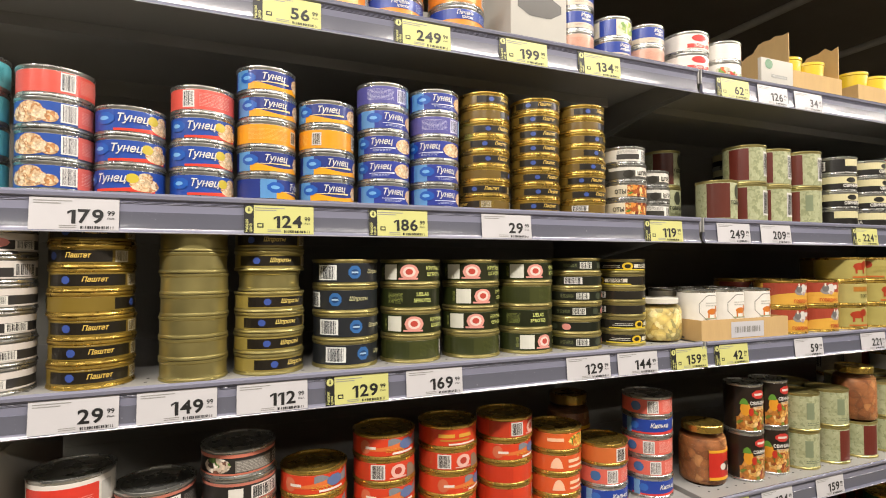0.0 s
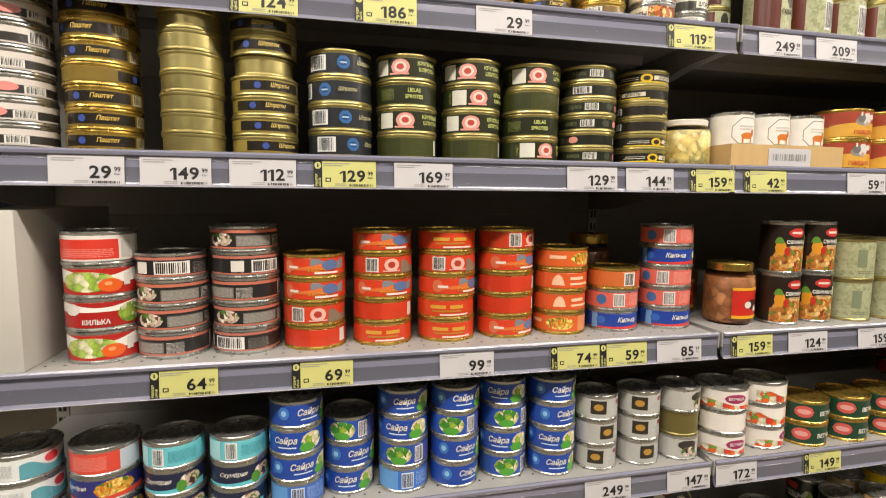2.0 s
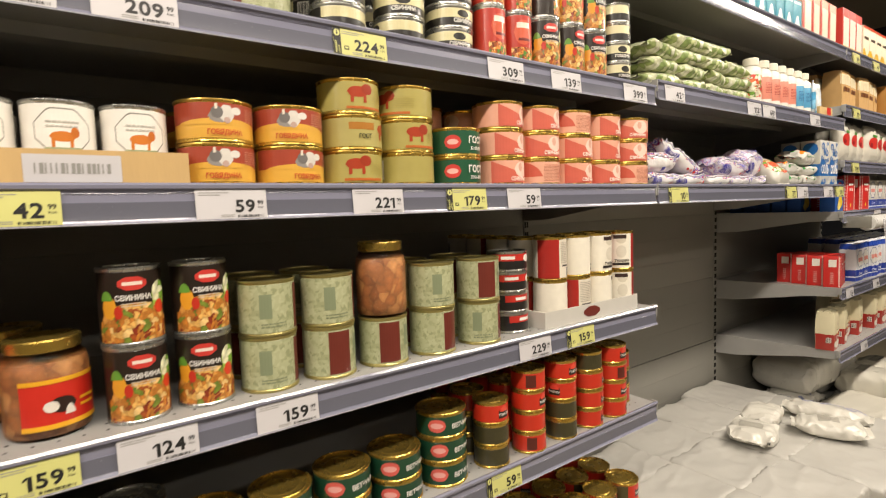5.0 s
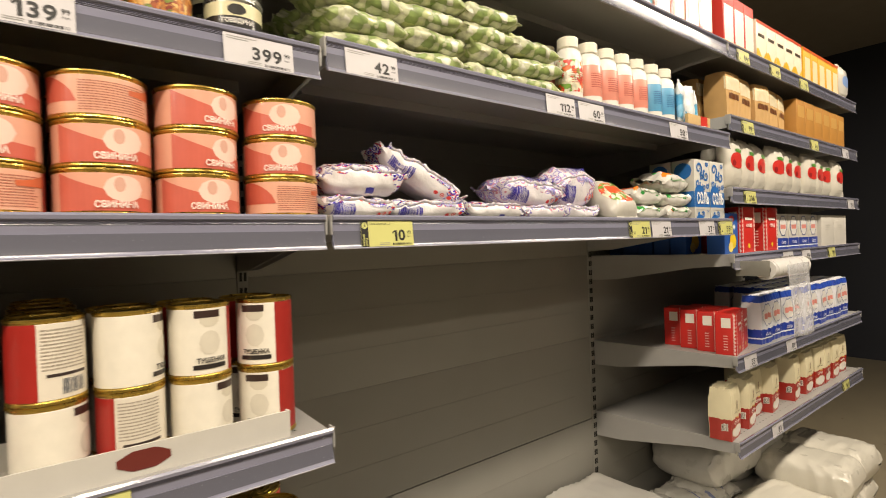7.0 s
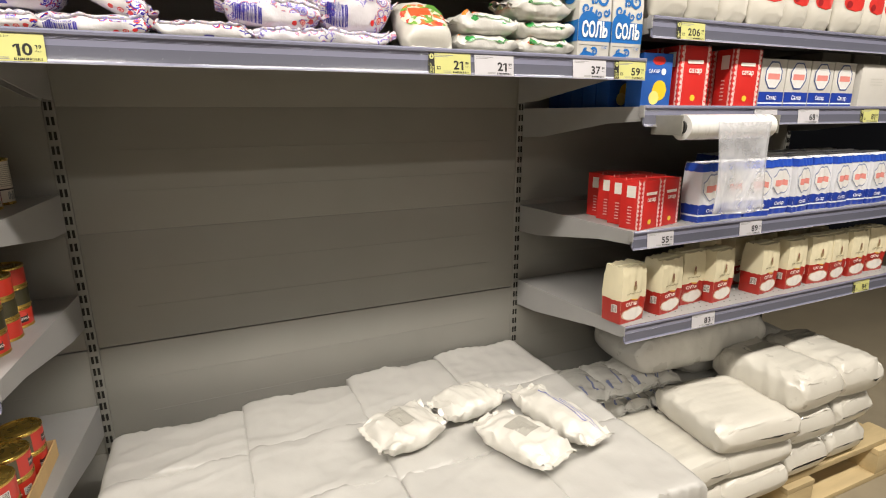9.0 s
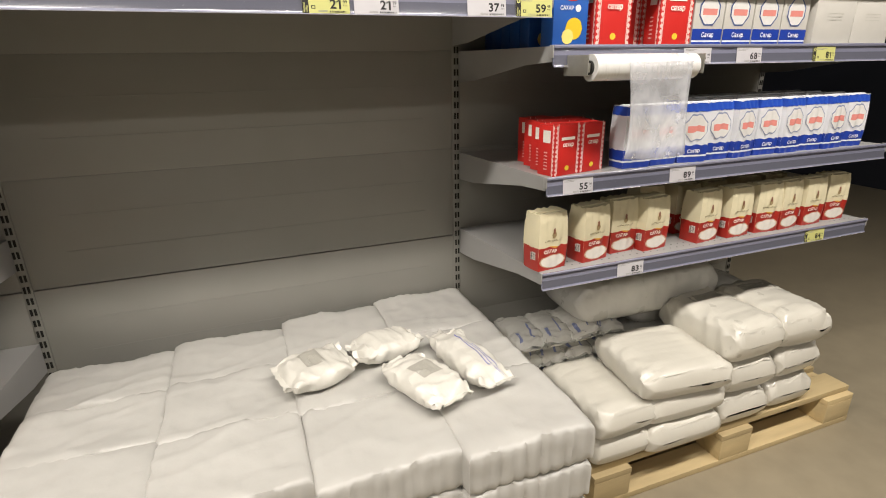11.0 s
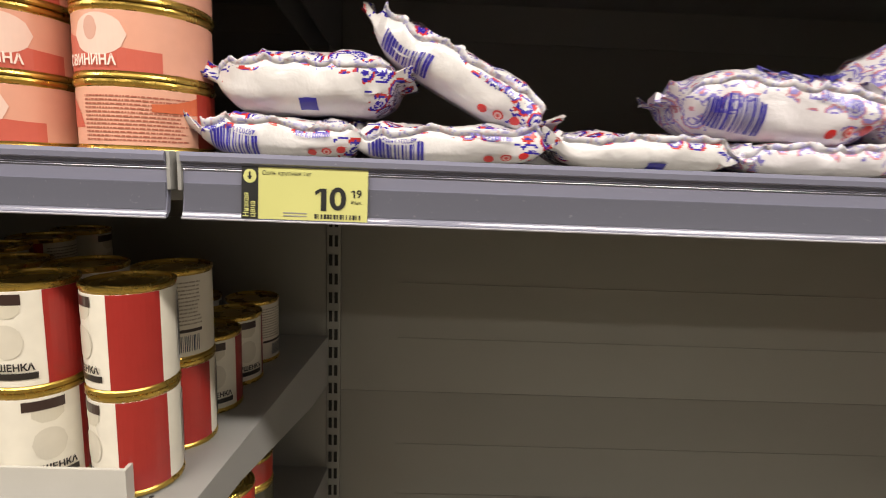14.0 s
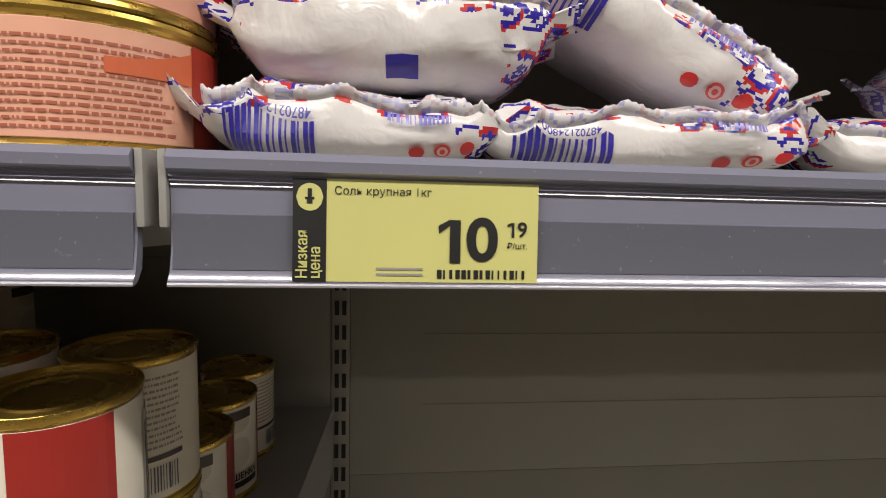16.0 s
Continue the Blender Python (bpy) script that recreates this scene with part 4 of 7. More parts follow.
style("makrel_red", 0.099, 0.0420, "2c2f78", [("ell", 2, 70, 0.06, 0.96, FOOD_GOLD), ("swoop", -80, 90, 0.0, 0.3, "d64838"), ("hex", -60, -34, 0.3, 0.85, "2d79c8")], [("Скумбрия", -30, 0.66, 0.0105, W, 0.02, ITALIC)], "blue and red tin of mackerel", SILVER)
style("makrel_red_back", 0.099, 0.0420, "d8493a", [("lines", -40, 20, 0.15, 0.85, "efa396"), ("rect", 40, 80, 0, 1, "b9c4cf")], [], "red back of a mackerel tin", SILVER)
style("makrel_white", 0.099, 0.0420, "dfe3e2", [("rect", -70, -30, 0.1, 0.9, "efefee"), ("wave", 0, 85, 0.0, 0.8, "5b9fae"), ("ell", 36, 62, 0.5, 0.95, "d2434c"), ("lines", -60, -10, 0.2, 0.8, "b3b9ba")], [], "white and teal tin of mackerel", SILVER)
style("saury", 0.087, 0.0445, "1d46a2", [("ell", 32, 82, 0.05, 0.95, FOOD_CHUNK), ("ell", 28, 62, 0.0, 0.45, "4fa03a"), ("rect", -18, 22, 0.24, 0.30, "cfe0f5"), ("hex", -66, -42, 0.3, 0.9, "3d78c4"), ("ell", -60, -48, 0.46, 0.74, "8fc0e6")], [("Сайра", 0, 0.62, 0.0165, W, 0.02, ITALIC)], "bright blue tin of saury", SILVER)
style("saury_food", 0.087, 0.0445, "224ca6", [("ell", -52, 12, 0.04, 0.96, FOOD_CHUNK), ("ell", -40, 0, 0.0, 0.4, "4fa03a"), ("rect", 18, 42, 0.08, 0.92, "e4e4e6"), ("bars", 20, 40, 0.14, 0.86, "3f3f55"), ("rect", 44, 90, 0, 1, "4a56a0")], [], "blue and green tin of saury with fish picture", SILVER)
style("saury_back", 0.087, 0.0445, "3d6fc2", [("rect", -80, -20, 0, 1, "5f9bd8"), ("rect", -12, 16, 0.08, 0.92, "dbe4f0"), ("bars", -10, 14, 0.14, 0.86, "33456b"), ("lines", 22, 70, 0.2, 0.9, "a9c4ec")], [], "light blue back of a saury tin", SILVER)
style("grey_meat", 0.081, 0.0470, "b5b5b1", [("rect", -46, -4, 0.22, 0.92, "2d2921"), ("ell", -38, -12, 0.4, 0.75, "b58a3e"), ("hex", 28, 44, 0.68, 0.9, "8f3b38"), ("lines", 6, 60, 0.1, 0.5, "cfcfcb")], [], "light grey tin with dark square picture", SILVER, tab=True)
style("grey_duck", 0.081, 0.0470, "b9b8b2", [("hex", -30, 24, 0.45, 0.95, "34312d"), ("ell", -24, 30, 0.06, 0.6, FOOD_FISH), ("lines", 40, 70, 0.3, 0.8, "d4d3cf")], [], "light grey tin with dark shield label", SILVER)
style("bare_olive", 0.081, 0.0470, "857a48", [], [], "bare olive-gold tin without a label", mat("olive_tinplate", srgb("8b8150"), 0.35, 0.7, 0.1, 40), wrap=False)
style("ham_white", 0.099, 0.0455, "e6e0d8", [("wave", -80, 80, 0.0, 0.45, FOOD_VEG), ("ell", -24, 30, 0.34, 0.86, "a02a5c")], [("ВЕТЧИНА", 3, 0.6, 0.0088, W, 0.03, 0)], "white tin of ham with red oval and fruit", SILVER)
style("ham_fruit", 0.099, 0.0455, "e9e4dc", [("wave", -70, 50, 0.0, 0.75, FOOD_VEG), ("rect", 56, 90, 0, 1, "d9968e")], [], "white tin of ham with fruit picture", SILVER)
style("ham_green", 0.098, 0.0465, "17402c", [("ell", -64, -22, 0.2, 0.9, "cf5a52"), ("ell", -58, -28, 0.4, 0.7, "e0a09a")], [("ВЕТЧИНА", 20, 0.48, 0.0135, W, 0.035, 0)], "dark green tin of ham with red oval")
style("stew_red", 0.074, 0.0440, "bf2f1d", [("rect", 6, 46, 0.2, 0.7, "2a211d"), ("hill", 10, 44, 0.6, 0.95, "d24638")], [("ТУШЕНКА", 26, 0.44, 0.0072, W, 0.03, 0)], "red tin of stewed meat with black plate")
style("stew_red_plain", 0.074, 0.0440, "c03220", [("rect", -60, -26, 0.1, 0.9, "55211a"), ("ell", 44, 60, 0.2, 0.5, "3a1a15")], [], "plain red tin of stewed meat")
style("stew_dark", 0.074, 0.0440, "3b3722", [("lines", -30, 30, 0.2, 0.8, "4a462d")], [], "dark olive side of a stew tin")
style("sardine_blue", 0.087, 0.0470, "223a80", [("ell", -10, 44, 0.2, 0.95, FOOD_TUNA), ("lines", -40, 20, 0.05, 0.15, "9fb0d8")], [("САРДИНА", -10, 0.16, 0.0098, W, 0.03, 0)], "dark blue tin of sardines", SILVER)
style("sardine_red", 0.087, 0.0470, "29489d", [("swoop", -80, 90, 0.0, 0.35, "d2523c"), ("ell", 30, 76, 0.1, 0.92, FOOD_GOLD), ("hex", -60, -38, 0.3, 0.85, "3f93d4")], [("Сардина", -6, 0.64, 0.0110, W, 0.02, ITALIC)], "blue and red tin of sardines", SILVER)
style("sardine_orange", 0.087, 0.0470, "d9713a", [("ell", -40, 12, 0.05, 0.95, FOOD_STEW), ("rect", 18, 44, 0.06, 0.94, "e3dfd8"), ("bars", 20, 42, 0.12, 0.88, "4a3f3a")], [], "orange tin of sardines with barcode", SILVER)
style("sardine_pink", 0.087, 0.0470, "dd5748", [("lines", -40, 20, 0.2, 0.85, "eea397"), ("rect", 36, 60, 0.1, 0.9, "d5d2cf")], [], "coral-red back of a sardine tin", SILVER)
style("grey_photo", 0.081, 0.0460, GRAINY, [("hex", 4, 50, 0.3, 0.9, "26262a"), ("rect", -50, -24, 0.08, 0.9, "d7d7d2"), ("bars", -48, -26, 0.14, 0.84, "44443f")], [], "grey photo-printed tin with black shield", SILVER)
style("purple_iwasi", 0.087, 0.0470, "7d3f90", [("rect", -30, 20, 0.15, 0.85, "b98ac0"), ("rect", -24, 14, 0.25, 0.75, "8f4f9d"), ("rect", 36, 56, 0.1, 0.9, "d8d0dc"), ("bars", 38, 54, 0.16, 0.84, "4d3a55")], [], "purple tin of herring", SILVER)
style("purple_name", 0.087, 0.0470, "2b4a9a", [("swoop", -80, 90, 0.0, 0.42, "8a4a96"), ("ell", 24, 74, 0.1, 0.9, FOOD_TUNA)], [("Иваси", -16, 0.66, 0.0130, W, 0.02, ITALIC)], "blue and purple tin of herring", SILVER)
style("black_cream", 0.090, 0.0405, "201e1b", [("rect", -130, 130, 0.48, 1.0, "d9cfa8"), ("hex", -14, 18, 0.55, 0.9, "2b2824"), ("rect", -24, 30, 0.2, 0.32, "d8d2c4")], [], "black and cream tin of meat", SILVER)
style("pork_cream", 0.092, 0.0410, "1d1b19", [("rect", -130, 130, 0.45, 1.0, "cfc79c"), ("hex", -16, 16, 0.5, 0.92, "23211d")], [("СВИНИНА", 2, 0.24, 0.0115, W, 0.035, 0)], "black and cream tin of pork", SILVER)
style("beef_cream", 0.076, 0.0450, "1d1b19", [("rect", -130, 130, 0.45, 1.0, "d6cfa8"), ("hex", -18, 18, 0.5, 0.92, "23211d")], [("ГОВЯДИНА", 2, 0.24, 0.0095, W, 0.035, 0)], "black and cream tin of beef", SILVER)
style("cabbage_tall", 0.080, 0.0820, "231f1a", [("rect", -26, 22, 0.66, 0.86, "c9423a"), ("ell", 34, 70, 0.1, 0.7, FOOD_SALAD), ("ell", -30, -10, 0.1, 0.24, "3f8f3a"), ("rect", -14, 26, 0.36, 0.42, "c9c0b0")], [("ГОЛУБЦЫ", 4, 0.5, 0.0120, W, 0.03, 0)], "black tall tin of cabbage rolls", SILVER)
style("tall_peas", 0.080, 0.0820, "b59a6a", [("rect", -40, 40, 0.2, 0.95, "3a3328"), ("ell", 20, 70, 0.05, 0.8, FOOD_STEW), ("rect", 0, 26, 0.06, 0.24, "d8d4c8"), ("bars", 2, 24, 0.08, 0.22, "2c2a25")], [], "brown tall tin with dark picture", SILVER)
style("dark_tall", 0.080, 0.0820, "3d2f22", [("hex", -10, 46, 0.5, 0.92, "b23a33"), ("ell", -30, 10, 0.3, 0.8, FOOD_SALAD), ("rect", -60, 60, 0.0, 0.28, FOOD_STEW)], [], "dark tall tin with red mark", SILVER)
style("yellow_tin", 0.080, 0.0535, "e2c519", [("hex", -24, 34, 0.42, 0.92, "2c7d3a"), ("lines", -20, 30, 0.1, 0.3, "d2582a")], [], "bright yellow tin with green mark", SILVER)
style("black_bar", 0.066, 0.0560, "221d1b", [("rect", -20, 30, 0.62, 0.9, "b93a33"), ("rect", -60, -30, 0.1, 0.7, "dcd9d3"), ("bars", -58, -32, 0.14, 0.66, "2b2826"), ("ell", 24, 42, 0.1, 0.3, "c9552c")], [], "black tin with red mark", SILVER)
style("pork_tall", 0.077, 0.1020, "261c15", [("rect", -75, 75, 0.0, 0.30, FOOD_PASTA), ("ell", -70, 66, 0.02, 0.56, FOOD_PASTA), ("ell", -64, -34, 0.34, 0.66, "d9952a"), ("ell", -40, -24, 0.34, 0.52, "b8301f"), ("hill", -66, -40, 0.60, 0.74, "5f8f34"), ("ell", 28, 66, 0.44, 0.84, FOOD_SALAD), ("ell", 34, 58, 0.36, 0.56, "cf3f26"), ("hex", -30, 20, 0.74, 0.93, "c23a33"), ("rect", -22, 12, 0.81, 0.86, "e0cfc4"), ("lines", -26, 20, 0.50, 0.57, "c9c0b0")], [("СВИНИНА", -4, 0.63, 0.0110, W, 0.03, 0)], "tall black tin of pork with stew picture", SILVER)
style("green_maroon", 0.087, 0.0840, GREENISH, [("rect", 42, 96, 0.03, 0.97, "63281f"), ("rect", -36, -12, 0.3, 0.8, "7d876a"), ("lines", -34, 20, 0.1, 0.22, "6f785d")], [], "pale green and maroon printed tall tin", PALE_GOLD)
style("maroon_green", 0.087, 0.0840, GREENISH, [("rect", -34, 16, 0.03, 0.97, "672a21"), ("rect", 30, 52, 0.35, 0.85, "7d876a")], [], "tall tin with maroon panel and pale green print", PALE_GOLD)
style("beef_black", 0.082, 0.0860, GREENISH, [("rect", -90, -24, 0.02, 0.98, "5d2b20"), ("hex", -6, 22, 0.55, 0.95, "3a3d30")], [("ГОВЯДИНА", 14, 0.44, 0.0120, "23241d", 0.03, 0)], "pale green tin of beef with brown side", PALE_GOLD)
style("red_black_gost", 0.086, 0.0430, "1f1c1b", [("rect", -80, 60, 0.55, 1.0, "bb2f27"), ("ell", 20, 50, 0.45, 0.95, "e4e0da"), ("rect", 60, 84, 0.1, 0.8, "dcd9d3"), ("bars", 62, 82, 0.14, 0.76, "2b2826"), ("rect", -50, -10, 0.66, 0.86, "e4e0da")], [], "black and red tin of meat", SILVER)
style("stew_white", 0.078, 0.0960, "e5dfd0", [("rect", 46, 110, 0.0, 1.0, "9c2a25"), ("hex", -14, 22, 0.72, 0.92, "cfc8b6"), ("rect", -24, 24, 0.86, 0.97, "3a2a26"), ("ell", -16, 24, 0.3, 0.66, "d2cbbb"), ("rect", -28, 36, 0.08, 0.15, "2b2624")], [("ТУШЕНКА", 6, 0.21, 0.0098, "2a2523", 0.035, 0)], "white and maroon tall tin of stewed meat")
style("stew_white_back", 0.078, 0.0960, "ded6c6", [("rect", -110, -34, 0.0, 1.0, "a32822"), ("fine", -28, 46, 0.38, 0.94, "9a9082"), ("rect", -22, 44, 0.30, 0.34, "3a2f2c"), ("bars", 0, 40, 0.06, 0.26, "3f4a5a")], [], "red and white back of a stewed meat tin")
style("cow_orange", 0.105, 0.0585, "d8a544", [("rect", -88, 88, 0.40, 1.0, "a04430"), ("hill", -70, 70, 0.38, 0.56, "d8a544"), ("ell", -18, 16, 0.44, 0.80, "8f8a86"), ("hex", -2, 20, 0.46, 0.94, "cdc8c1"), ("ell", -14, 4, 0.56, 0.90, "6f6b69"), ("ell", 16, 32, 0.68, 0.90, "d8d3cc"), ("ell", 4, 14, 0.42, 0.60, "b59a90"), ("rect", -8, -4, 0.82, 0.98, "d8d0c2"), ("lines", 40, 84, 0.5, 0.9, "c98a72")], [("ГОВЯДИНА", 6, 0.16, 0.0110, "b9532c", 0.035, 0)], "orange and brown tin of beef with cow picture")
style("bull_gold", 0.104, 0.0562, "a79b58", [("ell", -38, 2, 0.46, 0.84, "a23a20"), ("ell", -12, 12, 0.56, 0.94, "96331c"), ("rect", -32, -26, 0.28, 0.56, "a23a20"), ("rect", -8, -2, 0.28, 0.56, "a23a20"), ("rect", -40, 40, 0.05, 0.14, "b8642c"), ("lines", 10, 50, 0.3, 0.7, "b3a45a")], [], "gold tin of beef with red bull mark")
style("bull_gost", 0.104, 0.0562, "aba062", [("rect", -30, 20, 0.6, 0.85, "a8702c"), ("ell", 30, 66, 0.46, 0.84, "a23a20"), ("ell", 52, 74, 0.56, 0.94, "96331c"), ("rect", 36, 42, 0.28, 0.56, "a23a20"), ("rect", 56, 62, 0.28, 0.56, "a23a20")], [("ГОСТ", 0, 0.36, 0.0110, "4b4a2a", 0.03, 0)], "gold tin of beef with lettering")
style("gost_green", 0.100, 0.0530, "205238", [("ell", -62, -24, 0.2, 0.8, "c9403a"), ("ell", -56, -30, 0.38, 0.62, "e6b0a8")], [("ГОСТ", 16, 0.58, 0.0200, W, 0.03, 0), ("32125-2013", 16, 0.22, 0.0090, W, 0.03, 0)], "green tin with white lettering")
style("pork_pink", 0.104, 0.0545, "e0a48c", [("swoop", 70, -60, 0.0, 1.0, "c96352"), ("ell", -6, 44, 0.25, 0.95, "e9cabb"), ("ell", 6, 20, 0.5, 0.9, "d3a391")], [("СВИНИНА", 10, 0.16, 0.0120, "f0e2d6", 0.03, 0)], "pink and red tin of pork with pig picture")
style("pork_pink_back", 0.104, 0.0545, "e3ab92", [("hill", -130, -30, 0.3, 1.0, "c55c4a"), ("fine", -28, 64, 0.06, 0.88, "ab6450"), ("swoop", 30, 78, 0.6, 1.0, "cf6a45"), ("rect", 70, 130, 0, 1, "a83a2c")], [], "pale pink back of a pork tin")
style("cow_white", 0.077, 0.0990, "e6e2da", [("hex", -40, 50, 0.35, 0.95, "8a8880"), ("hex", -38, 48, 0.37, 0.93, "e6e2da"), ("ell", -16, 24, 0.50, 0.64, "c9752f"), ("ell", 16, 30, 0.56, 0.70, "c06a28"), ("rect", -13, -8, 0.42, 0.55, "c9752f"), ("rect", 14, 19, 0.42, 0.55, "c9752f"), ("rect", -24, 32, 0.40, 0.425, "9aa07a"), ("lines", -20, 30, 0.68, 0.8, "b5b2aa")], [], "white tin of meat with orange cow picture", SILVER)
style("red_goulash", 0.066, 0.1000, "b33527", [("ell", -40, 30, 0.35, 0.9, "c95a3e"), ("rect", -50, 60, 0.0, 0.3, FOOD_STEW), ("rect", -30, 20, 0.72, 0.84, "e6d6c8"), ("rect", -24, 26, 0.44, 0.5, "6d1f18")], [], "red tall tin with stew picture", SILVER)
style("liver_orange", 0.099, 0.0420, "e08a20", [("rect", -90, 90, 0.45, 1.0, "23409a"), ("lines", 30, 60, 0.5, 0.9, "9fb0d8")], [("Печень", -4, 0.78, 0.0110, W, 0.02, ITALIC), ("трески", 0, 0.56, 0.0080, W, 0.02, ITALIC)], "blue and orange tin of cod liver", SILVER)
style("orange_plain", 0.099, 0.0420, "e0862a", [("rect", -30, 20, 0.1, 0.5, "efb26a"), ("rect", 40, 64, 0.1, 0.9, "dfe0e0"), ("bars", 42, 62, 0.16, 0.84, "3d3a35")], [], "orange tin of fish", SILVER)
style("roe_blue", 0.078, 0.0420, "25409a", [("rect", -90, 90, 0.0, 0.32, "cdbfae"), ("lines", -30, 30, 0.12, 0.26, "a8937c")], [("Икра", 2, 0.76, 0.0115, W, 0.02, ITALIC), ("мойвы", 4, 0.52, 0.0090, W, 0.02, ITALIC)], "blue tin of fish roe", SILVER)
style("roe_pink", 0.078, 0.0420, "d9a892", [("lines", -40, 40, 0.2, 0.8, "c98f78")], [], "pink back of a roe tin", SILVER)
style("roe_cream", 0.080, 0.0420, "e4dcc2", [("ell", -20, 50, 0.1, 0.9, FOOD_SALAD), ("rect", -70, -24, 0, 1, "25409a")], [], "cream and blue tin of roe", SILVER)
style("pate_white", 0.095, 0.0430, "e6e1d9", [("ell", -30, 14, 0.5, 0.95, "c8322e"), ("ell", 24, 70, 0.1, 0.8, FOOD_VEG), ("rect", -40, 24, 0.1, 0.36, "cf4a42")], [("ПАШТЕТ", -6, 0.22, 0.0090, W, 0.03, 0)], "white tin of pate with red mark", SILVER)
style("pate_fruit", 0.085, 0.0430, "e8e5df", [("wave", -60, 60, 0.0, 0.8, FOOD_VEG)], [("ПАШТЕТ", -20, 0.2, 0.0090, "b03a2a", 0.03, 0)], "white tin of pate with vegetables", SILVER)
style("big_pale", 0.099, 0.1150, "d9cfb8", [("ell", -40, 40, 0.1, 0.7, FOOD_VEG), ("rect", -30, 30, 0.75, 0.9, "8fa8b8")], [], "pale large tin with vegetable picture", DULL_SILVER)
style("big_orange", 0.090, 0.1100, "dc9264", [("ell", -30, 40, 0.2, 0.8, "e9d9c6"), ("ell", -10, 26, 0.3, 0.7, "6b4a3a"), ("rect", -60, 60, 0.0, 0.1, "b3382c")], [], "orange tall tin with animal shape", DULL_SILVER)
style("porridge_brown", 0.099, 0.0540, "7a4f3a", [("rect", -40, 40, 0.5, 0.8, "cdbb9b"), ("rect", -34, 34, 0.56, 0.72, "8a4433"), ("lines", -40, 40, 0.12, 0.4, "a58a6a")], [], "brown tin of porridge with gold lid", PALE_GOLD)

style("stew_large", 0.086, 0.0520, "c03020", [("rect", -70, -20, 0.0, 1.0, "4a4428"), ("rect", 10, 44, 0.25, 0.7, "2a211d"), ("hill", 14, 42, 0.64, 0.94, "d24638"), ("rect", 52, 74, 0.3, 0.7, "d8d4cc"), ("bars", 54, 72, 0.34, 0.66, "2b2826")], [("ТУШЕНКА", 27, 0.46, 0.0075, W, 0.03, 0)], "wide red tin of stewed meat with olive side")

# tuna shelf
F2 = 0.776
stack(Z2, -0.318, F2 - 0.004, "makrel_back", 4)
stack(Z2, -0.222, F2 - 0.012, ["tuna_meat", "tuna_meat", "tuna_meat", "tuna_red_back"], turns=[0, 0, 0, 60])
stack(Z2, -0.139, F2 - 0.006, "tuna_red", 3, [-24, 0, 10])
stack(Z2, -0.052, F2, ["tuna_red", "tuna_red", "tuna_red", "tuna_red_back"], turns=[6, 2, -2, 5])
stack(Z2, 0.034, F2, ["tuna_yellow", "tuna_yellow", "tuna_orange", "tuna_yellow", "tuna_yellow"], turns=[60, 8, 0, 4, 4])
stack(Z2, 0.122, F2, ["tuna_yellow", "tuna_yellow", "tuna_orange", "tuna_yellow"], turns=[0, 6, -90, -12])
stack(Z2, 0.212, F2, ["tuna_blue", "tuna_blue", "tuna_blue", "tuna_blue", "tuna_lilac"], turns=[8, -22, -20, 10, 0])
stack(Z2, 0.299, F2, ["tuna_blue", "tuna_blue", "tuna_blue", "tuna_lilac", "tuna_blue"], turns=[8, 8, -30, 0, 0])
stack(Z2, 0.396, F2 + 0.004, "pate_thin", 8)
stack(Z2, 0.497, F2, "pate_thin", 8)
stack(Z2, 0.598, F2, "pate_thin", 8)
stack(Z2, 0.698, F2, ["sprats_photo", "sprats_photo", "sprats_white", "white_barred"], turns=[0, 4, 0, 0])
stack(Z2, 0.792, F2 + 0.035, ["white_barred", "sprats_white", "sprats_white"], turns=[0, 4, 0])
stack(Z2, 0.945, F2, ["beef_black"], turns=[14])
stack(Z2, 0.925, F2 + 0.13, "beef_black", 2)
stack(Z2, 1.040, F2 + 0.004, "green_maroon", 2, [-142, -136])
stack(Z2, 1.130, F2 + 0.012, "green_maroon", 2, [-146, -140])
stack(Z2, 1.222, F2 + 0.004, ["maroon_green", "green_maroon"], turns=[-72, -144], rows=2)
stack(Z2, 1.222, F2 + 0.18, "pork_cream", 5)
for xx in (1.345, 1.462, 1.572):
    stack(Z2, xx, F2, "pork_cream", 4, rows=2, short=1)
stack(Z2, 1.663, F2, "red_goulash", 2, [6, -6], rows=2)
stack(Z2, 1.735, F2, "red_goulash", 2, [-10, 8], rows=2)
for xx in (1.812, 1.892, 1.970):
    stack(Z2, xx, F2 - 0.006, "pork_tall", 2, rows=2)
stack(Z2, 2.060, F2 - 0.008, "beef_cream", 4, rows=2)

# sprat shelf
F3 = 0.778
stack(Z3, -0.290, F3 - 0.012, "pink_black", 7)
stack(Z3, -0.182, F3 - 0.004, "pate_dark", 8)
stack(Z3, -0.060, F3 - 0.01, "plain_gold", 8)
stack(Z3, 0.040, F3 - 0.002, ["sprats_gold"] * 4 + ["plain_gold"] + ["sprats_gold"] * 3)
stack(Z3, 0.154, F3 + 0.002, "sprats_navy", 4, [20, 6, -30, 4])
stack(Z3, 0.262, F3 + 0.004, ["green_back", "sprats_green", "sprats_latin", "sprats_green"], turns=[0, 0, 2, -8])
stack(Z3, 0.373, F3 + 0.004, ["green_back", "sprats_green", "sprats_green", "sprats_green"], turns=[0, -2, 12, -10])
stack(Z3, 0.480, F3 + 0.004, ["sprats_green", "sprats_latin", "green_back", "sprats_green"], turns=[26, -6, 0, 4])
stack(Z3, 0.587, F3 + 0.002, "sprats_black", 6)
stack(Z3, 0.694, F3 + 0.002, "sprats_yellow", 6)
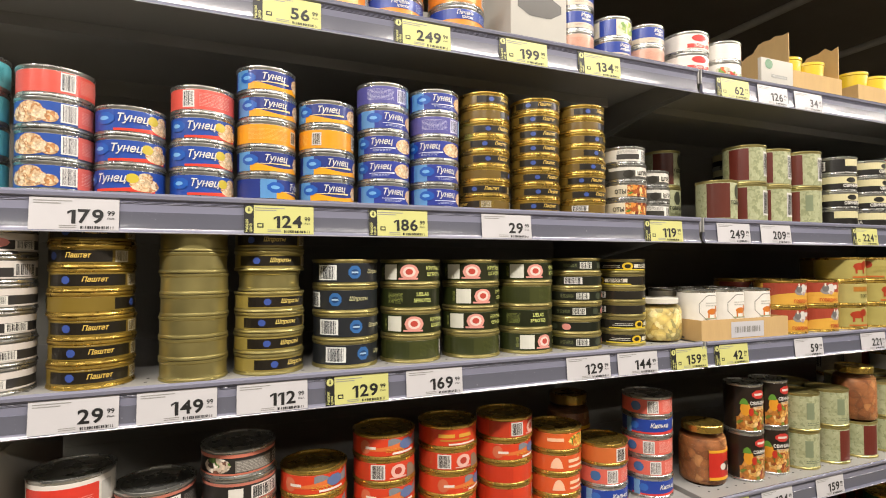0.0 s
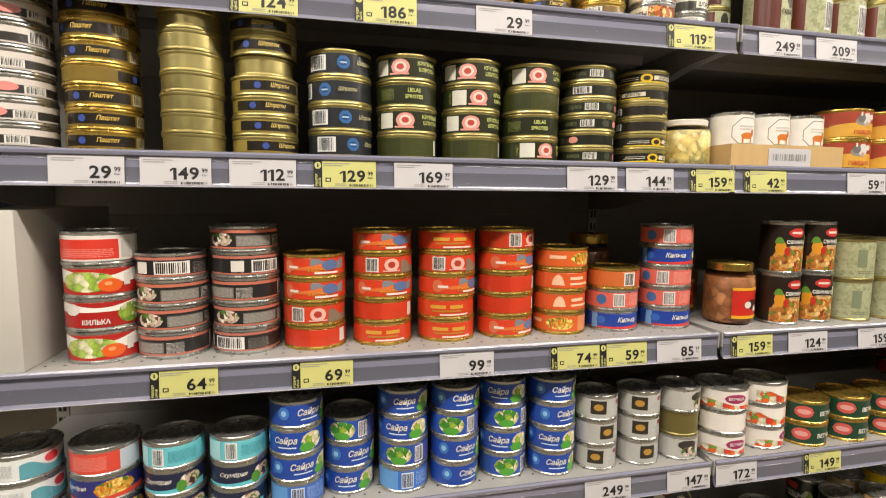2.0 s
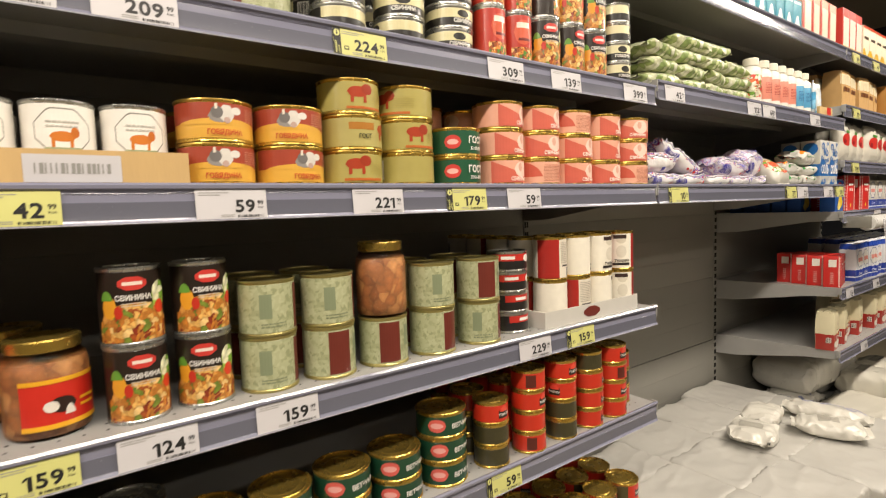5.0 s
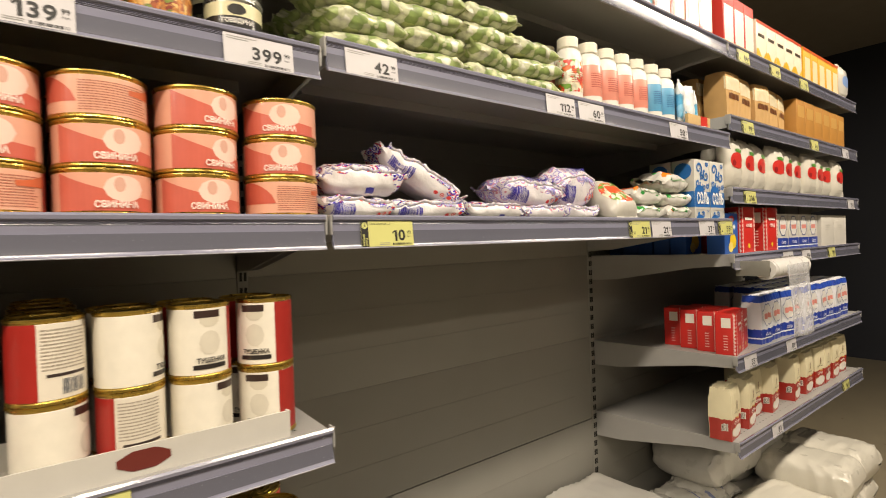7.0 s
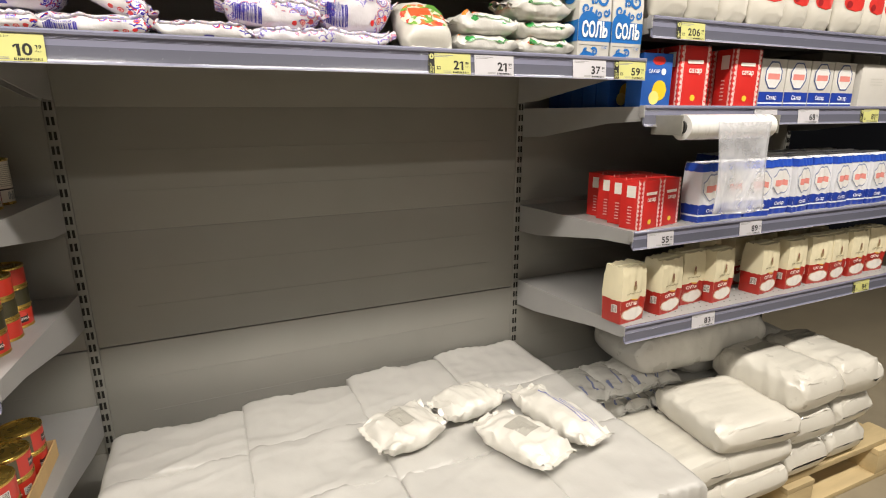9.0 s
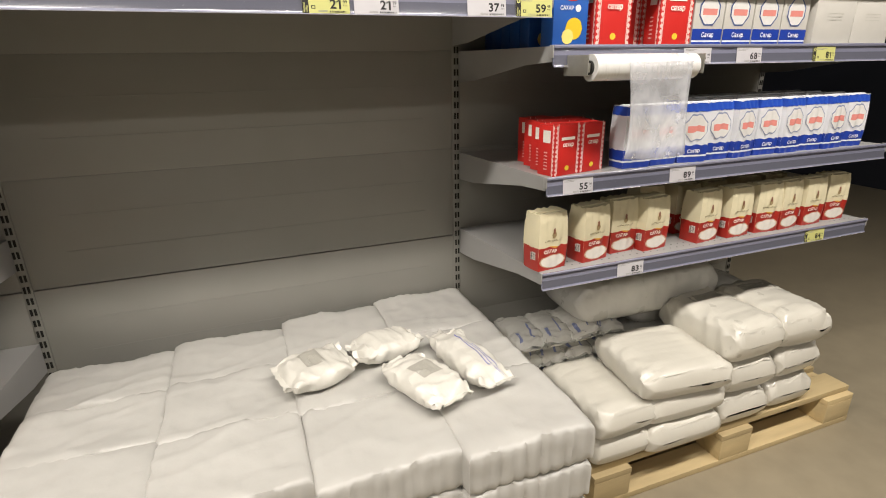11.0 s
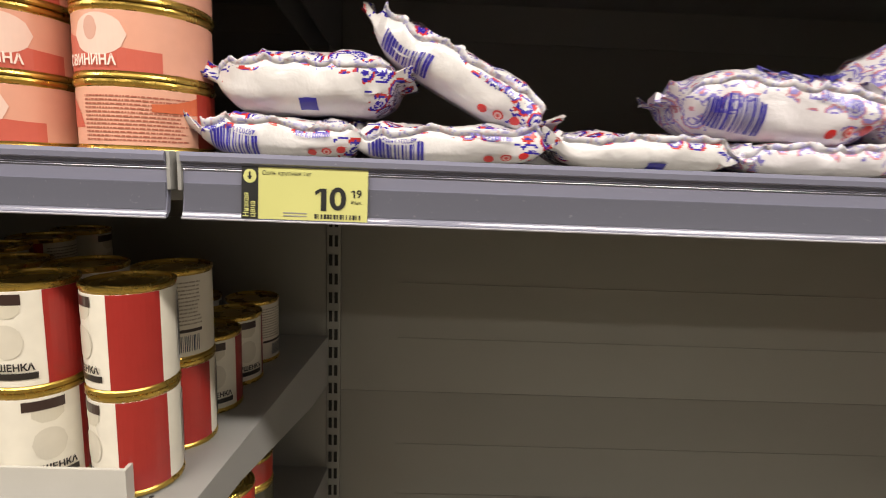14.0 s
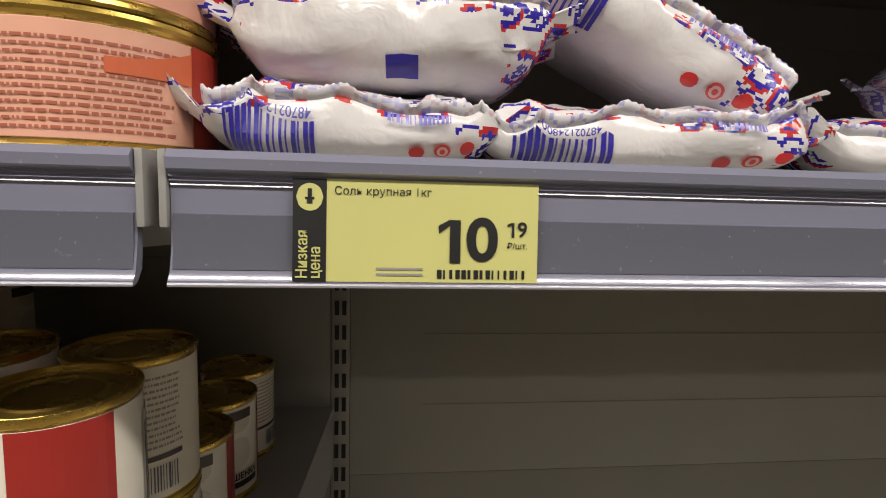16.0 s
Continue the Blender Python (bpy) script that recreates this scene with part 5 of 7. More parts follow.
for xx in (0.884, 0.964, 1.044):
    stack(Z3 + 0.0022, xx, F3 + 0.002, "cow_white", 1, [0])
    stack(Z3 + 0.0022, xx, F3 + 0.082, "cow_white", 1, [20])
stack(Z3, 1.145, F3 - 0.008, "cow_orange", 2, [-10, -4], rows=2, short=0)
stack(Z3, 1.252, F3 - 0.008, "cow_orange", 2, [6, -20], rows=2)
stack(Z3, 1.358, F3 - 0.008, ["bull_gold", "bull_gost", "bull_gold"], turns=[0, 0, 10])
stack(Z3, 1.465, F3 - 0.008, ["bull_gold", "bull_gold", "bull_gold"], turns=[100, 10, -60], rows=2)
stack(Z3, 1.574, F3 - 0.010, "gost_green", 2, [0, 2])
stack(Z3, 1.574, F3 + 0.11, "pork_pink", 3)
for xx, tt in ((1.688, (0, 10, 20)), (1.796, (100, -10, 8)), (1.903, (0, 0, 110)), (2.010, (-8, 14, 12)), (2.124, (110, -30, -32))):
    stack(Z3, xx, F3 - 0.012, ["pork_pink_back" if t > 90 or xx == 2.124 and t > 0 else "pork_pink" for t in tt] if xx != 2.124 else ["pork_pink_back", "pork_pink", "pork_pink"], turns=[t if t < 90 else 0 for t in tt], rows=2 if xx < 2.1 else 1)

# sprat-in-tomato shelf
F4 = 0.80
stack(Z4, -0.204, F4 - 0.01, ["kilka_green", "kilka_name", "kilka_green", "kilka_red"], turns=[0, 0, 0, 0])
stack(Z4, -0.108, F4 - 0.004, ["black_pink", "black_pink", "black_pink", "black_pink_bar"], turns=[-60, 10, 0, 0])
stack(Z4, 0.001, F4 - 0.002, ["black_pink_bar", "black_pink", "black_pink", "black_pink_bar", "black_pink"], turns=[-40, 6, -70, 30, 0])
stack(Z4, 0.110, F4, ["red_plain", "red_plate", "red_fish", "red_fish"], turns=[0, 0, 0, 0])
stack(Z4, 0.224, F4 + 0.004, ["red_gold_words", "red_plain", "red_fish", "red_plate", "red_fish"], turns=[0, 0, 0, 4, 0])
stack(Z4, 0.338, F4 + 0.004, ["red_gold_words", "red_gold_words", "red_fish", "red_plate", "red_gold_words"], turns=[0, -4, 20, 2, 0])
stack(Z4, 0.450, F4 + 0.006, ["red_fish", "red_plain", "red_plain", "red_fish", "red_plate"], turns=[10, 0, 0, 12, 30])
stack(Z4, 0.559, F4 + 0.008, ["orange_fish", "orange_name", "orange_name", "orange_fish"], turns=[-40, 6, 0, 10])
stack(Z4, 0.668, F4 + 0.006, ["kilka_blue", "kilka_pink", "orange_bar"], turns=[0, 20, 0])
stack(Z4, 0.782, F4 + 0.004, ["kilka_blue", "kilka_pink", "kilka_pink", "kilka_blue", "kilka_pink"], turns=[0, 10, -6, -20, 4])
stack(Z4, 1.026, 0.787, "pork_tall", 2, [10, 4])
stack(Z4, 1.112, 0.792, "pork_tall", 2, [-6, 12])
stack(Z4, 1.204, 0.785, ["green_maroon", "green_maroon"], turns=[0, 4], rows=2)
stack(Z4, 1.302, 0.780, ["maroon_green", "green_maroon"], turns=[10, 6], rows=2)
stack(Z4, 1.404, 0.778, ["maroon_green"], turns=[-4])
stack(Z4, 1.508, 0.775, ["maroon_green", "green_maroon"], turns=[30, 4], rows=2)
stack(Z4, 1.620, 0.772, ["green_maroon", "maroon_green"], turns=[-20, -4], rows=2)
stack(Z4, 1.722, 0.795, "red_black_gost", 4, [40, 30, 0, -10])
for xx, a, c in ((1.842, 60, -40), (1.924, 0, 60), (2.006, 40, -38), (2.094, -6, 46)):
    for row in range(5):
        for lev in range(2 if row < 2 or xx < 1.9 else 1):
            nm, turn = ("stew_white_back" if (row + lev + int(xx * 50)) % 3 == 0 else "stew_white"), a + c * lev + row * 17
            if xx > 2.05 and row < 2:
                nm, turn = (("stew_white", -40), ("stew_white", -44), ("stew_white", -30), ("stew_white_back", 22))[row * 2 + lev]
            put_can(nm, xx, 0.826 + 0.0795 * row, Z4 + 0.0961 * lev + (0.0022 if row == 0 else 0), turn)

# mackerel and saury shelf
F5 = 0.778
stack(Z5, -0.318, F5, "makrel_white", 3)
stack(Z5, -0.208, F5, ["makrel_red", "makrel_red", "makrel_red_back"], turns=[20, -6, 0])
stack(Z5, -0.108, F5, ["makrel_teal", "makrel_teal", "makrel_back"], turns=[-6, -16, 0])
stack(Z5, -0.014, F5, ["makrel_teal", "makrel_teal", "makrel_back"], turns=[-30, 0, 10])
stack(Z5, 0.078, F5 - 0.006, ["saury_back", "saury", "saury", "saury"], turns=[0, 14, -20, 30])
stack(Z5, 0.163, F5 + 0.02, ["saury", "saury", "saury_food"], turns=[-10, 20, 0])
stack(Z5, 0.256, F5 + 0.004, ["saury_back", "saury_food", "saury", "saury"], turns=[0, 0, -24, -4])
stack(Z5, 0.347, F5, ["saury", "saury", "saury_food", "saury"], turns=[24, 14, 0, 6])
stack(Z5, 0.442, F5 + 0.012, ["saury_food", "saury", "saury_food", "saury"], turns=[14, -28, 10, -30])
stack(Z5, 0.533, F5, ["saury", "saury", "saury", "saury"], turns=[-8, -30, 14, 2])
stack(Z5, 0.622, F5, "grey_meat", 3, [0, 30, 4])
stack(Z5, 0.712, F5, "grey_meat", 3, [24, 0, -4])
stack(Z5, 0.800, F5, ["grey_duck", "bare_olive", "grey_duck"], turns=[0, 0, 30])
stack(Z5, 0.897, F5 - 0.01, ["ham_white", "ham_fruit", "ham_white"], turns=[0, 100, -10])
stack(Z5, 1.000, F5, ["ham_white", "ham_fruit", "ham_fruit"], turns=[34, 0, 20])
for xx, n in ((1.100, 2), (1.205, 2), (1.311, 2), (1.415, 2), (1.520, 3)):
    stack(Z5, xx, F5 - 0.008, "ham_green", n, [0, 3, -2])
stack(Z5, 1.633, F5 - 0.012, ["stew_dark", "stew_dark", "stew_red"], turns=[0, 0, -20], rows=2)
for xx, nm in ((1.735, ["stew_red_plain", "stew_red", "stew_red", "stew_red_plain"]), (1.836, ["stew_dark", "stew_dark", "stew_red", "stew_red"]), (1.930, ["stew_red", "stew_red", "stew_red", "stew_dark"]), (2.022, ["stew_red", "stew_red", "stew_red_plain", "stew_red"])):
    stack(Z5, xx, F5 - 0.018, nm, rows=5, short=1)
stack(Z5, 2.105, F5 + 0.03, ["stew_red", "stew_dark", "stew_red_plain"], rows=4, short=0)

# sardine shelf
F6 = 0.786
stack(Z6, -0.360, F6, "purple_name", 2)
stack(Z6, -0.268, F6 + 0.01, "sardine_orange", 2)
stack(Z6, -0.175, F6, "sardine_blue", 4)
stack(Z6, -0.080, F6, "sardine_blue", 4)
stack(Z6, 0.015, F6 + 0.016, ["sardine_orange", "sardine_red", "sardine_red", "sardine_pink"], turns=[20, 0, 0, 0])
stack(Z6, 0.108, F6, ["sardine_red", "sardine_orange", "sardine_red", "sardine_orange"], turns=[10, 0, 0, 0])
stack(Z6, 0.203, F6 - 0.006, "grey_photo", 4)
stack(Z6, 0.294, F6 - 0.004, "grey_photo", 4)
stack(Z6, 0.387, F6, ["purple_name", "purple_iwasi", "purple_iwasi", "purple_iwasi"], turns=[0, 40, 0, 0])
stack(Z6, 0.482, F6 - 0.004, "purple_name", 3, [0, -14, 6])
stack(Z6, 0.912, F6 - 0.002, "black_cream", 4)
stack(Z6, 1.022, F6 - 0.01, "black_cream", 4)
stack(Z6, 1.126, F6, "dark_tall", 1, [0], rows=2)
stack(Z6, 1.230, F6 - 0.004, "cabbage_tall", 2, [0, 4], rows=2)
stack(Z6, 1.325, F6 - 0.018, "tall_peas", 2, [0, 20], rows=2)
stack(Z6, 1.442, F6 - 0.020, "yellow_tin", 3, rows=2)
stack(Z6, 1.548, F6 - 0.022, "yellow_tin", 3, rows=2)
stack(Z6, 1.640, F6 - 0.024, "black_bar", 2, [0, 4])
for k, xx in enumerate((1.722, 1.812, 1.914, 2.005, 2.096)):
    for row in range(3):
        for lev in range(2):
            put_can("stew_large", xx, 0.822 + 0.088 * row, Z6 + 0.003 + 0.0521 * lev, RNG.uniform(-70, 90))

# lowest shelf
F7 = 0.775
for xx, row in ((0.50, 0.2), (0.61, 0), (0.72, 0.1), (0.83, 0.3), (0.93, 0), (1.05, 0.2), (1.17, 0), (1.28, 0.1)):
    stack(Z7, xx, F7 + 0.1 * row, "big_pale", 1, rows=2)
for xx in (1.40, 1.50, 1.60):
    stack(Z7, xx, F7, "big_orange", 2, rows=2, short=0)
for xx in (0.56, 0.77, 0.99, 1.11, 1.34):
    stack(Z7, xx, F7 + 0.21, "big_orange", 1, rows=2)
for xx in (1.71, 1.815, 1.92, 2.025, 2.122):
    stack(Z7, xx, F7 - 0.006, "porridge_brown", 4, rows=2)

# top shelf
F1 = 0.778
stack(Z1, 0.140, F1, "orange_plain", 1)
stack(Z1, 0.232, F1, "liver_orange", 2, [0, 0])
stack(Z1, 0.342, F1 - 0.004, ["liver_orange", "orange_plain"], turns=[0, 0])
stack(Z1, 0.580, F1, ["roe_pink", "roe_blue", "roe_blue"], turns=[0, 0, 0])
stack(Z1, 0.668, F1, ["roe_blue", "roe_cream"], turns=[0, 0])
stack(Z1, 0.752, F1, ["roe_pink", "roe_blue"], turns=[0, 0])
stack(Z1, 0.862, F1 - 0.006, ["pate_white", "pate_white"], turns=[0, 0])
stack(Z1, 0.965, F1, ["pate_fruit", "pate_fruit"], turns=[0, 90])


# ---- soft packs ----
def pillow(L, w, t, seed, wr=0.004, flange=0.012, nu=40, nv=40, sag=0.0, full=3.2, boxy=0.8, curl=0.0, edge=0.72):
    """A filled bag lying along x with sealed toothed ends. Returns its surface as a function of u (-1 to 1) and angle, and its mesh."""
    off = Vector((seed * 3.7, seed * 1.3, seed * 7.1))

    def surf(u, th, out=0.0):
        c, s = math.cos(th), math.sin(th)
        e = max(0.0, 1 - abs(u) ** full) ** 0.55
        a = w / 2 * (0.84 + 0.16 * e) + out
        b = max(0.0009, t / 2 * e) + out
        y = a * math.copysign(abs(c) ** edge, c)
        z = b * math.copysign(abs(s) ** boxy, s)
        p = Vector((u * L / 2, y, z))
        k = wr * (0.35 + 0.9 * abs(u) ** 2 + 0.35 * abs(c) ** 3)
        d = noise.noise(p * 26 + off) + 0.6 * noise.noise(Vector((p.x * 30, p.y * 90, p.z * 60)) + off)
        crease = 1 - abs(noise.noise(Vector((p.x * 38, p.y * 20, p.z * 40)) - off)) * 2.2
        d += 0.7 * max(0.0, crease) ** 2
        p.z += k * d * (1.0 if s > -0.2 else 0.15)
        p.y += 0.9 * k * noise.noise(p * 40 - off)
        p.z += sag * math.sin(2.2 * u + seed) + t / 2 * 0.9
        if p.z < 0.0005 and sag == 0:
            p.z = 0.0005
        return p

    bm = bmesh.new()
    rings = []
    us = [-1 + 2 * i / nu for i in range(nu + 1)]
    for u in us:
        rings.append([bm.verts.new(surf(u, 2 * math.pi * j / nv)) for j in range(nv)])
    for a, b in zip(rings, rings[1:]):
        for j in range(nv):
            k = (j + 1) % nv
            bm.faces.new((a[j], a[k], b[k], b[j]))
    for side, ring in ((-1, rings[0]), (1, rings[-1])):
        if not flange:
            bm.faces.new(ring)
            continue
        out = []
        for j, v in enumerate(ring):
            n = j if j <= nv / 2 else nv - j
            q = v.co + Vector((side * (flange + (0.0022 if n % 2 else -0.001)), 0, 0.8 * flange * noise.noise(v.co * 60 + off) + curl * (0.3 + abs(v.co.y) / w * 1.6)))
            out.append(bm.verts.new(q))
        for j in range(nv):
            k = (j + 1) % nv
            bm.faces.new((ring[j], ring[k], out[k], out[j]))
    return surf, bm


def bag(name, L, w, t, seed, film, label, category, at, group="", prints=(), wr=0.004, flange=0.012, words=(), sag=0.0, full=3.2, boxy=0.8, curl=0.0, fin=0, edge=0.72):
    """A filled bag with printed patches: (shape, u0, u1, angle0, angle1, colour)."""
    surf, bm = pillow(L, w, t, seed, wr, flange, sag=sag, full=full, boxy=boxy, curl=curl, edge=edge)
    ob = thing(name, bm, film, label, category, group, at=at, smooth=50)
    if fin:
        # toothed seam standing out along the front edge
        fm = bmesh.new()
        rows = [[], [], []]
        for i in range(91):
            u = -0.97 + 1.94 * i / 90
            foot = surf(u, radians(fin), -0.0008)
            bend = 0.5 + 0.5 * noise.noise(Vector((u * 4, seed * 1.7, 0)))
            for k, d in enumerate((0.0, 0.004, 0.0066 + (0.0009 if i % 2 else 0))):
                rows[k].append(fm.verts.new(foot + Vector((0, -d * (0.10 + 0.5 * bend), d * (1.0 - 0.4 * bend) + 0.002 * k * noise.noise(Vector((u * 9, seed, k)))))))
        for a, b in zip(rows, rows[1:]):
            for i in range(90):
                fm.faces.new((a[i], a[i + 1], b[i + 1], b[i]))
        part("seal_seam", fm, FIN, ob, "toothed sealed edge of the bag", 60).modifiers.new("thickness", "SOLIDIFY").thickness = 0.0005
    for k, (pn, shape, u0, u1, a0, a1, c) in enumerate(prints):
        pm = bmesh.new()
        step = 0.06 if shape != "lines" else 0.2
        patch_into(pm, shape, u0, u1, a0, a1, lambda u, v: surf(u, radians(v), 0.0009 + 0.0003 * k), 0, step, 6)
        mark = part(pn, pm, as_mat(c), ob, "", 0)
        if pn in ("barcode", "violet_mark", "side_bars"):
            tagged(mark, kind="stuff")
    for body, u, a, size, c, flip in words:
        pm = bmesh.new()
        write_into(pm, body, size, lambda px, py: surf(u + flip * px / (L / 2), radians(a) - flip * py / (t / 2) * 0.8, 0.0022), 0, 0.01, 0)
        part("lettering", pm, as_mat(c), ob, "", 0)
    return ob


SALT = spotted("salt_film", "d7d4d3", ["33289a", "d7d4d3", "33289a", "b8322f", "d7d4d3"], 54, 0.22, 0.66, True, 0.0016)
SALT2 = spotted("salt_film_lilac", "d3cfd2", ["7c72b8", "d3cfd2", "8a82c0", "bd7f8a", "d3cfd2"], 54, 0.24, 0.54, True, 0.0016)
FIN = spotted("salt_film_seam", "d3d1d6", ["a9a6cf", "d3d1d6", "d3d1d6", "c9b4b8", "d3d1d6", "b4b2d4"], 60, 0.2, 0.0, False, 0.0019)
VEG_FILM = spotted("vegetable_film", "c3c6a4", ["98a86a", "b3ba86", "d2d3bf", "84985a", "d8d8c8"], 60, 0.3)
SNACK_FILM = spotted("white_green_film", "c6c4bd", ["3f9a4a", "c6c4bd", "d97a2a", "c6c4bd", "c9452f", "2f8a3f"], 46, 0.22, 0.66)
for m in (SALT, SALT2, SNACK_FILM, VEG_FILM):
    bn = next(n for n in m.node_tree.nodes if n.type == "BUMP")
    bn.inputs["Strength"].default_value, bn.inputs["Distance"].default_value = 0.8, 0.004
    src = bn.inputs["Height"].links[0].from_node
    src.inputs["Scale"].default_value, src.inputs["Detail"].default_value, src.inputs["Distortion"].default_value = 34, 4, 0.35
SALT_PRINT = [("barcode", "bars", -0.82, -0.24, 222, 178, "2d2592"), ("blue_mark", "rect", -0.06, 0.14, 222, 200, "241f8e"),
              ("red_seal", "ell", 0.36, 0.47, 216, 200, "c42420"), ("red_ring", "ell", 0.53, 0.65, 213, 195, "cc3a34"), ("ring_field", "ell", 0.55, 0.63, 211, 198, "e0b4ae"), ("ring_middle", "ell", 0.57, 0.61, 208, 201, "cc3a34"), ("red_seal", "ell", 0.71, 0.82, 210, 192, "c42420"), ("violet_mark", "bars", 0.22, 0.66, 172, 163, "6a64b4")]
SALT_LABEL = "white plastic bag of salt with violet and red print"
for k, (bx, by, bz, L, t, ry, rz, pr) in enumerate((
        (2.241, 0.832, Z3, 0.128, 0.036, 0, 1, 1), (2.378, 0.834, Z3, 0.158, 0.034, 0, -2, 1), (2.261, 0.846, Z3 + 0.036, 0.146, 0.058, -2, -2, 2), (2.377, 0.862, Z3 + 0.058, 0.165, 0.046, 29, -8, 1),
        (2.541, 0.834, Z3, 0.152, 0.033, 0, 2, 2), (2.690, 0.838, Z3, 0.150, 0.030, 0, 0, 0), (2.658, 0.846, Z3 + 0.028, 0.168, 0.064, 3, -3, 1), (2.806, 0.840, Z3, 0.130, 0.034, 0, 3, 0), (2.806, 0.850, Z3 + 0.030, 0.150, 0.094, -2, 5, 1),
        (2.300, 0.955, Z3, 0.15, 0.045, 0, 8, 0), (2.47, 0.965, Z3, 0.15, 0.04, 0, -6, 0), (2.64, 0.97, Z3, 0.15, 0.045, 0, 4, 0), (2.79, 0.98, Z3, 0.15, 0.06, 0, 12, 0))):
    prints = [q for q in SALT_PRINT if q[0] != "blue_mark"] if pr == 1 else SALT_PRINT[1:2] if pr == 2 else ()
    words = [("4870212480015", -0.53, 171, 0.0052, "2d2592", -1)] if k in (0, 1) else [("СОЛЬ", 0.1, 132, 0.026, "2f2a7a", 1)] if k in (6, 8) else []
    bag("salt_bag", L, 0.100, t, k + 1, SALT if k < 5 else SALT2, SALT_LABEL, "salt bag", pose(bx, by, bz, 0, ry, rz), "salt bags on the shelf", prints, 0.0076, 0.013, words, 0.0, 4.2, 0.8, 0.009, 158 if k < 9 else 0)
bag("snack_bag", 0.128, 0.105, 0.075, 31, FILM, "white bag with an orange vegetable picture", "food bag", pose(2.946, 0.842, Z3 + 0.017, 38, 0, 0) @ pose(0, 0, 0, 0, 0, 90), "bags beside the salt",
    [("picture", "ell", -0.7, 0.5, 30, 150, FOOD_VEG), ("red_mark", "rect", -0.2, 0.2, 60, 95, "d4532c"), ("green_leaf", "ell", 0.1, 0.6, 95, 150, "5b8f3a")], 0.004, 0.008)
for k, (bx, bz, t) in enumerate(((3.086, 0, 0.040), (3.092, 0.037, 0.048), (3.232, 0, 0.038), (3.236, 0.036, 0.040), (3.220, 0.073, 0.058))):
    bag("seasoning_bag", 0.150, 0.105, t, 41 + k, SNACK_FILM, "white bag with red and green vegetable print", "food bag", pose(bx, 0.836 + 0.006 * (k % 2), Z3 + bz, 0, 0, (-3, 4, 2, -4, 5)[k]), "bags beside the salt",
        [("green_mark", "ell", -0.1, 0.35, 60, 110, "3f9a4a"), ("red_mark", "ell", -0.5, -0.2, 70, 120, "d4542f"), ("green_line", "rect", -0.7, 0.6, 172, 168, "6f8f6a")], 0.0085, 0.012, (), 0.0, 3.6, 0.8, 0.004)
for k in range(2):
    bag("seasoning_bag", 0.150, 0.105, 0.05, 51 + k, SNACK_FILM, "white bag with red and green vegetable print", "food bag", pose(3.0 + 0.16 * k, 0.965, Z3, 0, 0, 5 - 9 * k), "bags beside the salt")
for k in range(26):
    col, lev, row = k % 4, (k // 4) % 4, k // 16
    if lev == 3 and col in (0, 3):
        continue
    bag("vegetable_bag", 0.150, 0.12, 0.042, 61 + k, VEG_FILM, "clear and green bag of dried vegetables", "food bag",
        pose(2.262 + 0.136 * col + 0.012 * (lev % 2), 0.85 + 0.13 * row, ZC2 + 0.039 * lev, 0, RNG.uniform(-3, 3), RNG.uniform(-14, 14)), "bags of dried vegetables", (), 0.006, 0.012)


# ---- cartons and paper packs ----
def carton(name, x, y, z, w, d, h, turn, board, art, words, label, category, group="", bevel=0.0018):
    """A box whose front middle stands at (x, y, z). art: (part name, face, shape, u0, u1, v0, v1, colour), faces f front, l left side, t top."""
    bm = box(-w / 2, w / 2, 0, d, 0, h, bevel)
    ob = thing(name, bm, board, label, category, group, at=pose(x, y, z, 0, 0, turn))

    def put(face, u, v, out):
        if face == "f":
            return (-w / 2 + u * w, -out, v * h)
        if face == "l":
            return (-w / 2 - out, d - u * d, v * h)
        return (-w / 2 + u * w, v * d, h + out)

    for k, (pn, face, shape, u0, u1, v0, v1, c) in enumerate(art):
        pm = bmesh.new()
        patch_into(pm, shape, u0, u1, v0, v1, lambda u, v: put(face, u, v, 0.0004 + 0.0002 * k), 0, 0.05)
        part(pn, pm, as_mat(c), ob, "", 0)
    for body, face, u, v, size, c, bold in words:
        pm = bmesh.new()
        fw = w if face == "f" else d
        write_into(pm, body, size, lambda px, py: put(face, u + px / fw, v + py / h, 0.0028), 0, bold, 0, "c", 0.9)
        part("lettering", pm, as_mat(c), ob, "", 0)
    for child in ob.children:
        if child.name.startswith("grey_printing"):
            tagged(child, kind="stuff")
    return ob


def again(ob, x, y, z, turn=0):
    return copy_thing(ob, pose(x, y, z, 0, 0, turn))


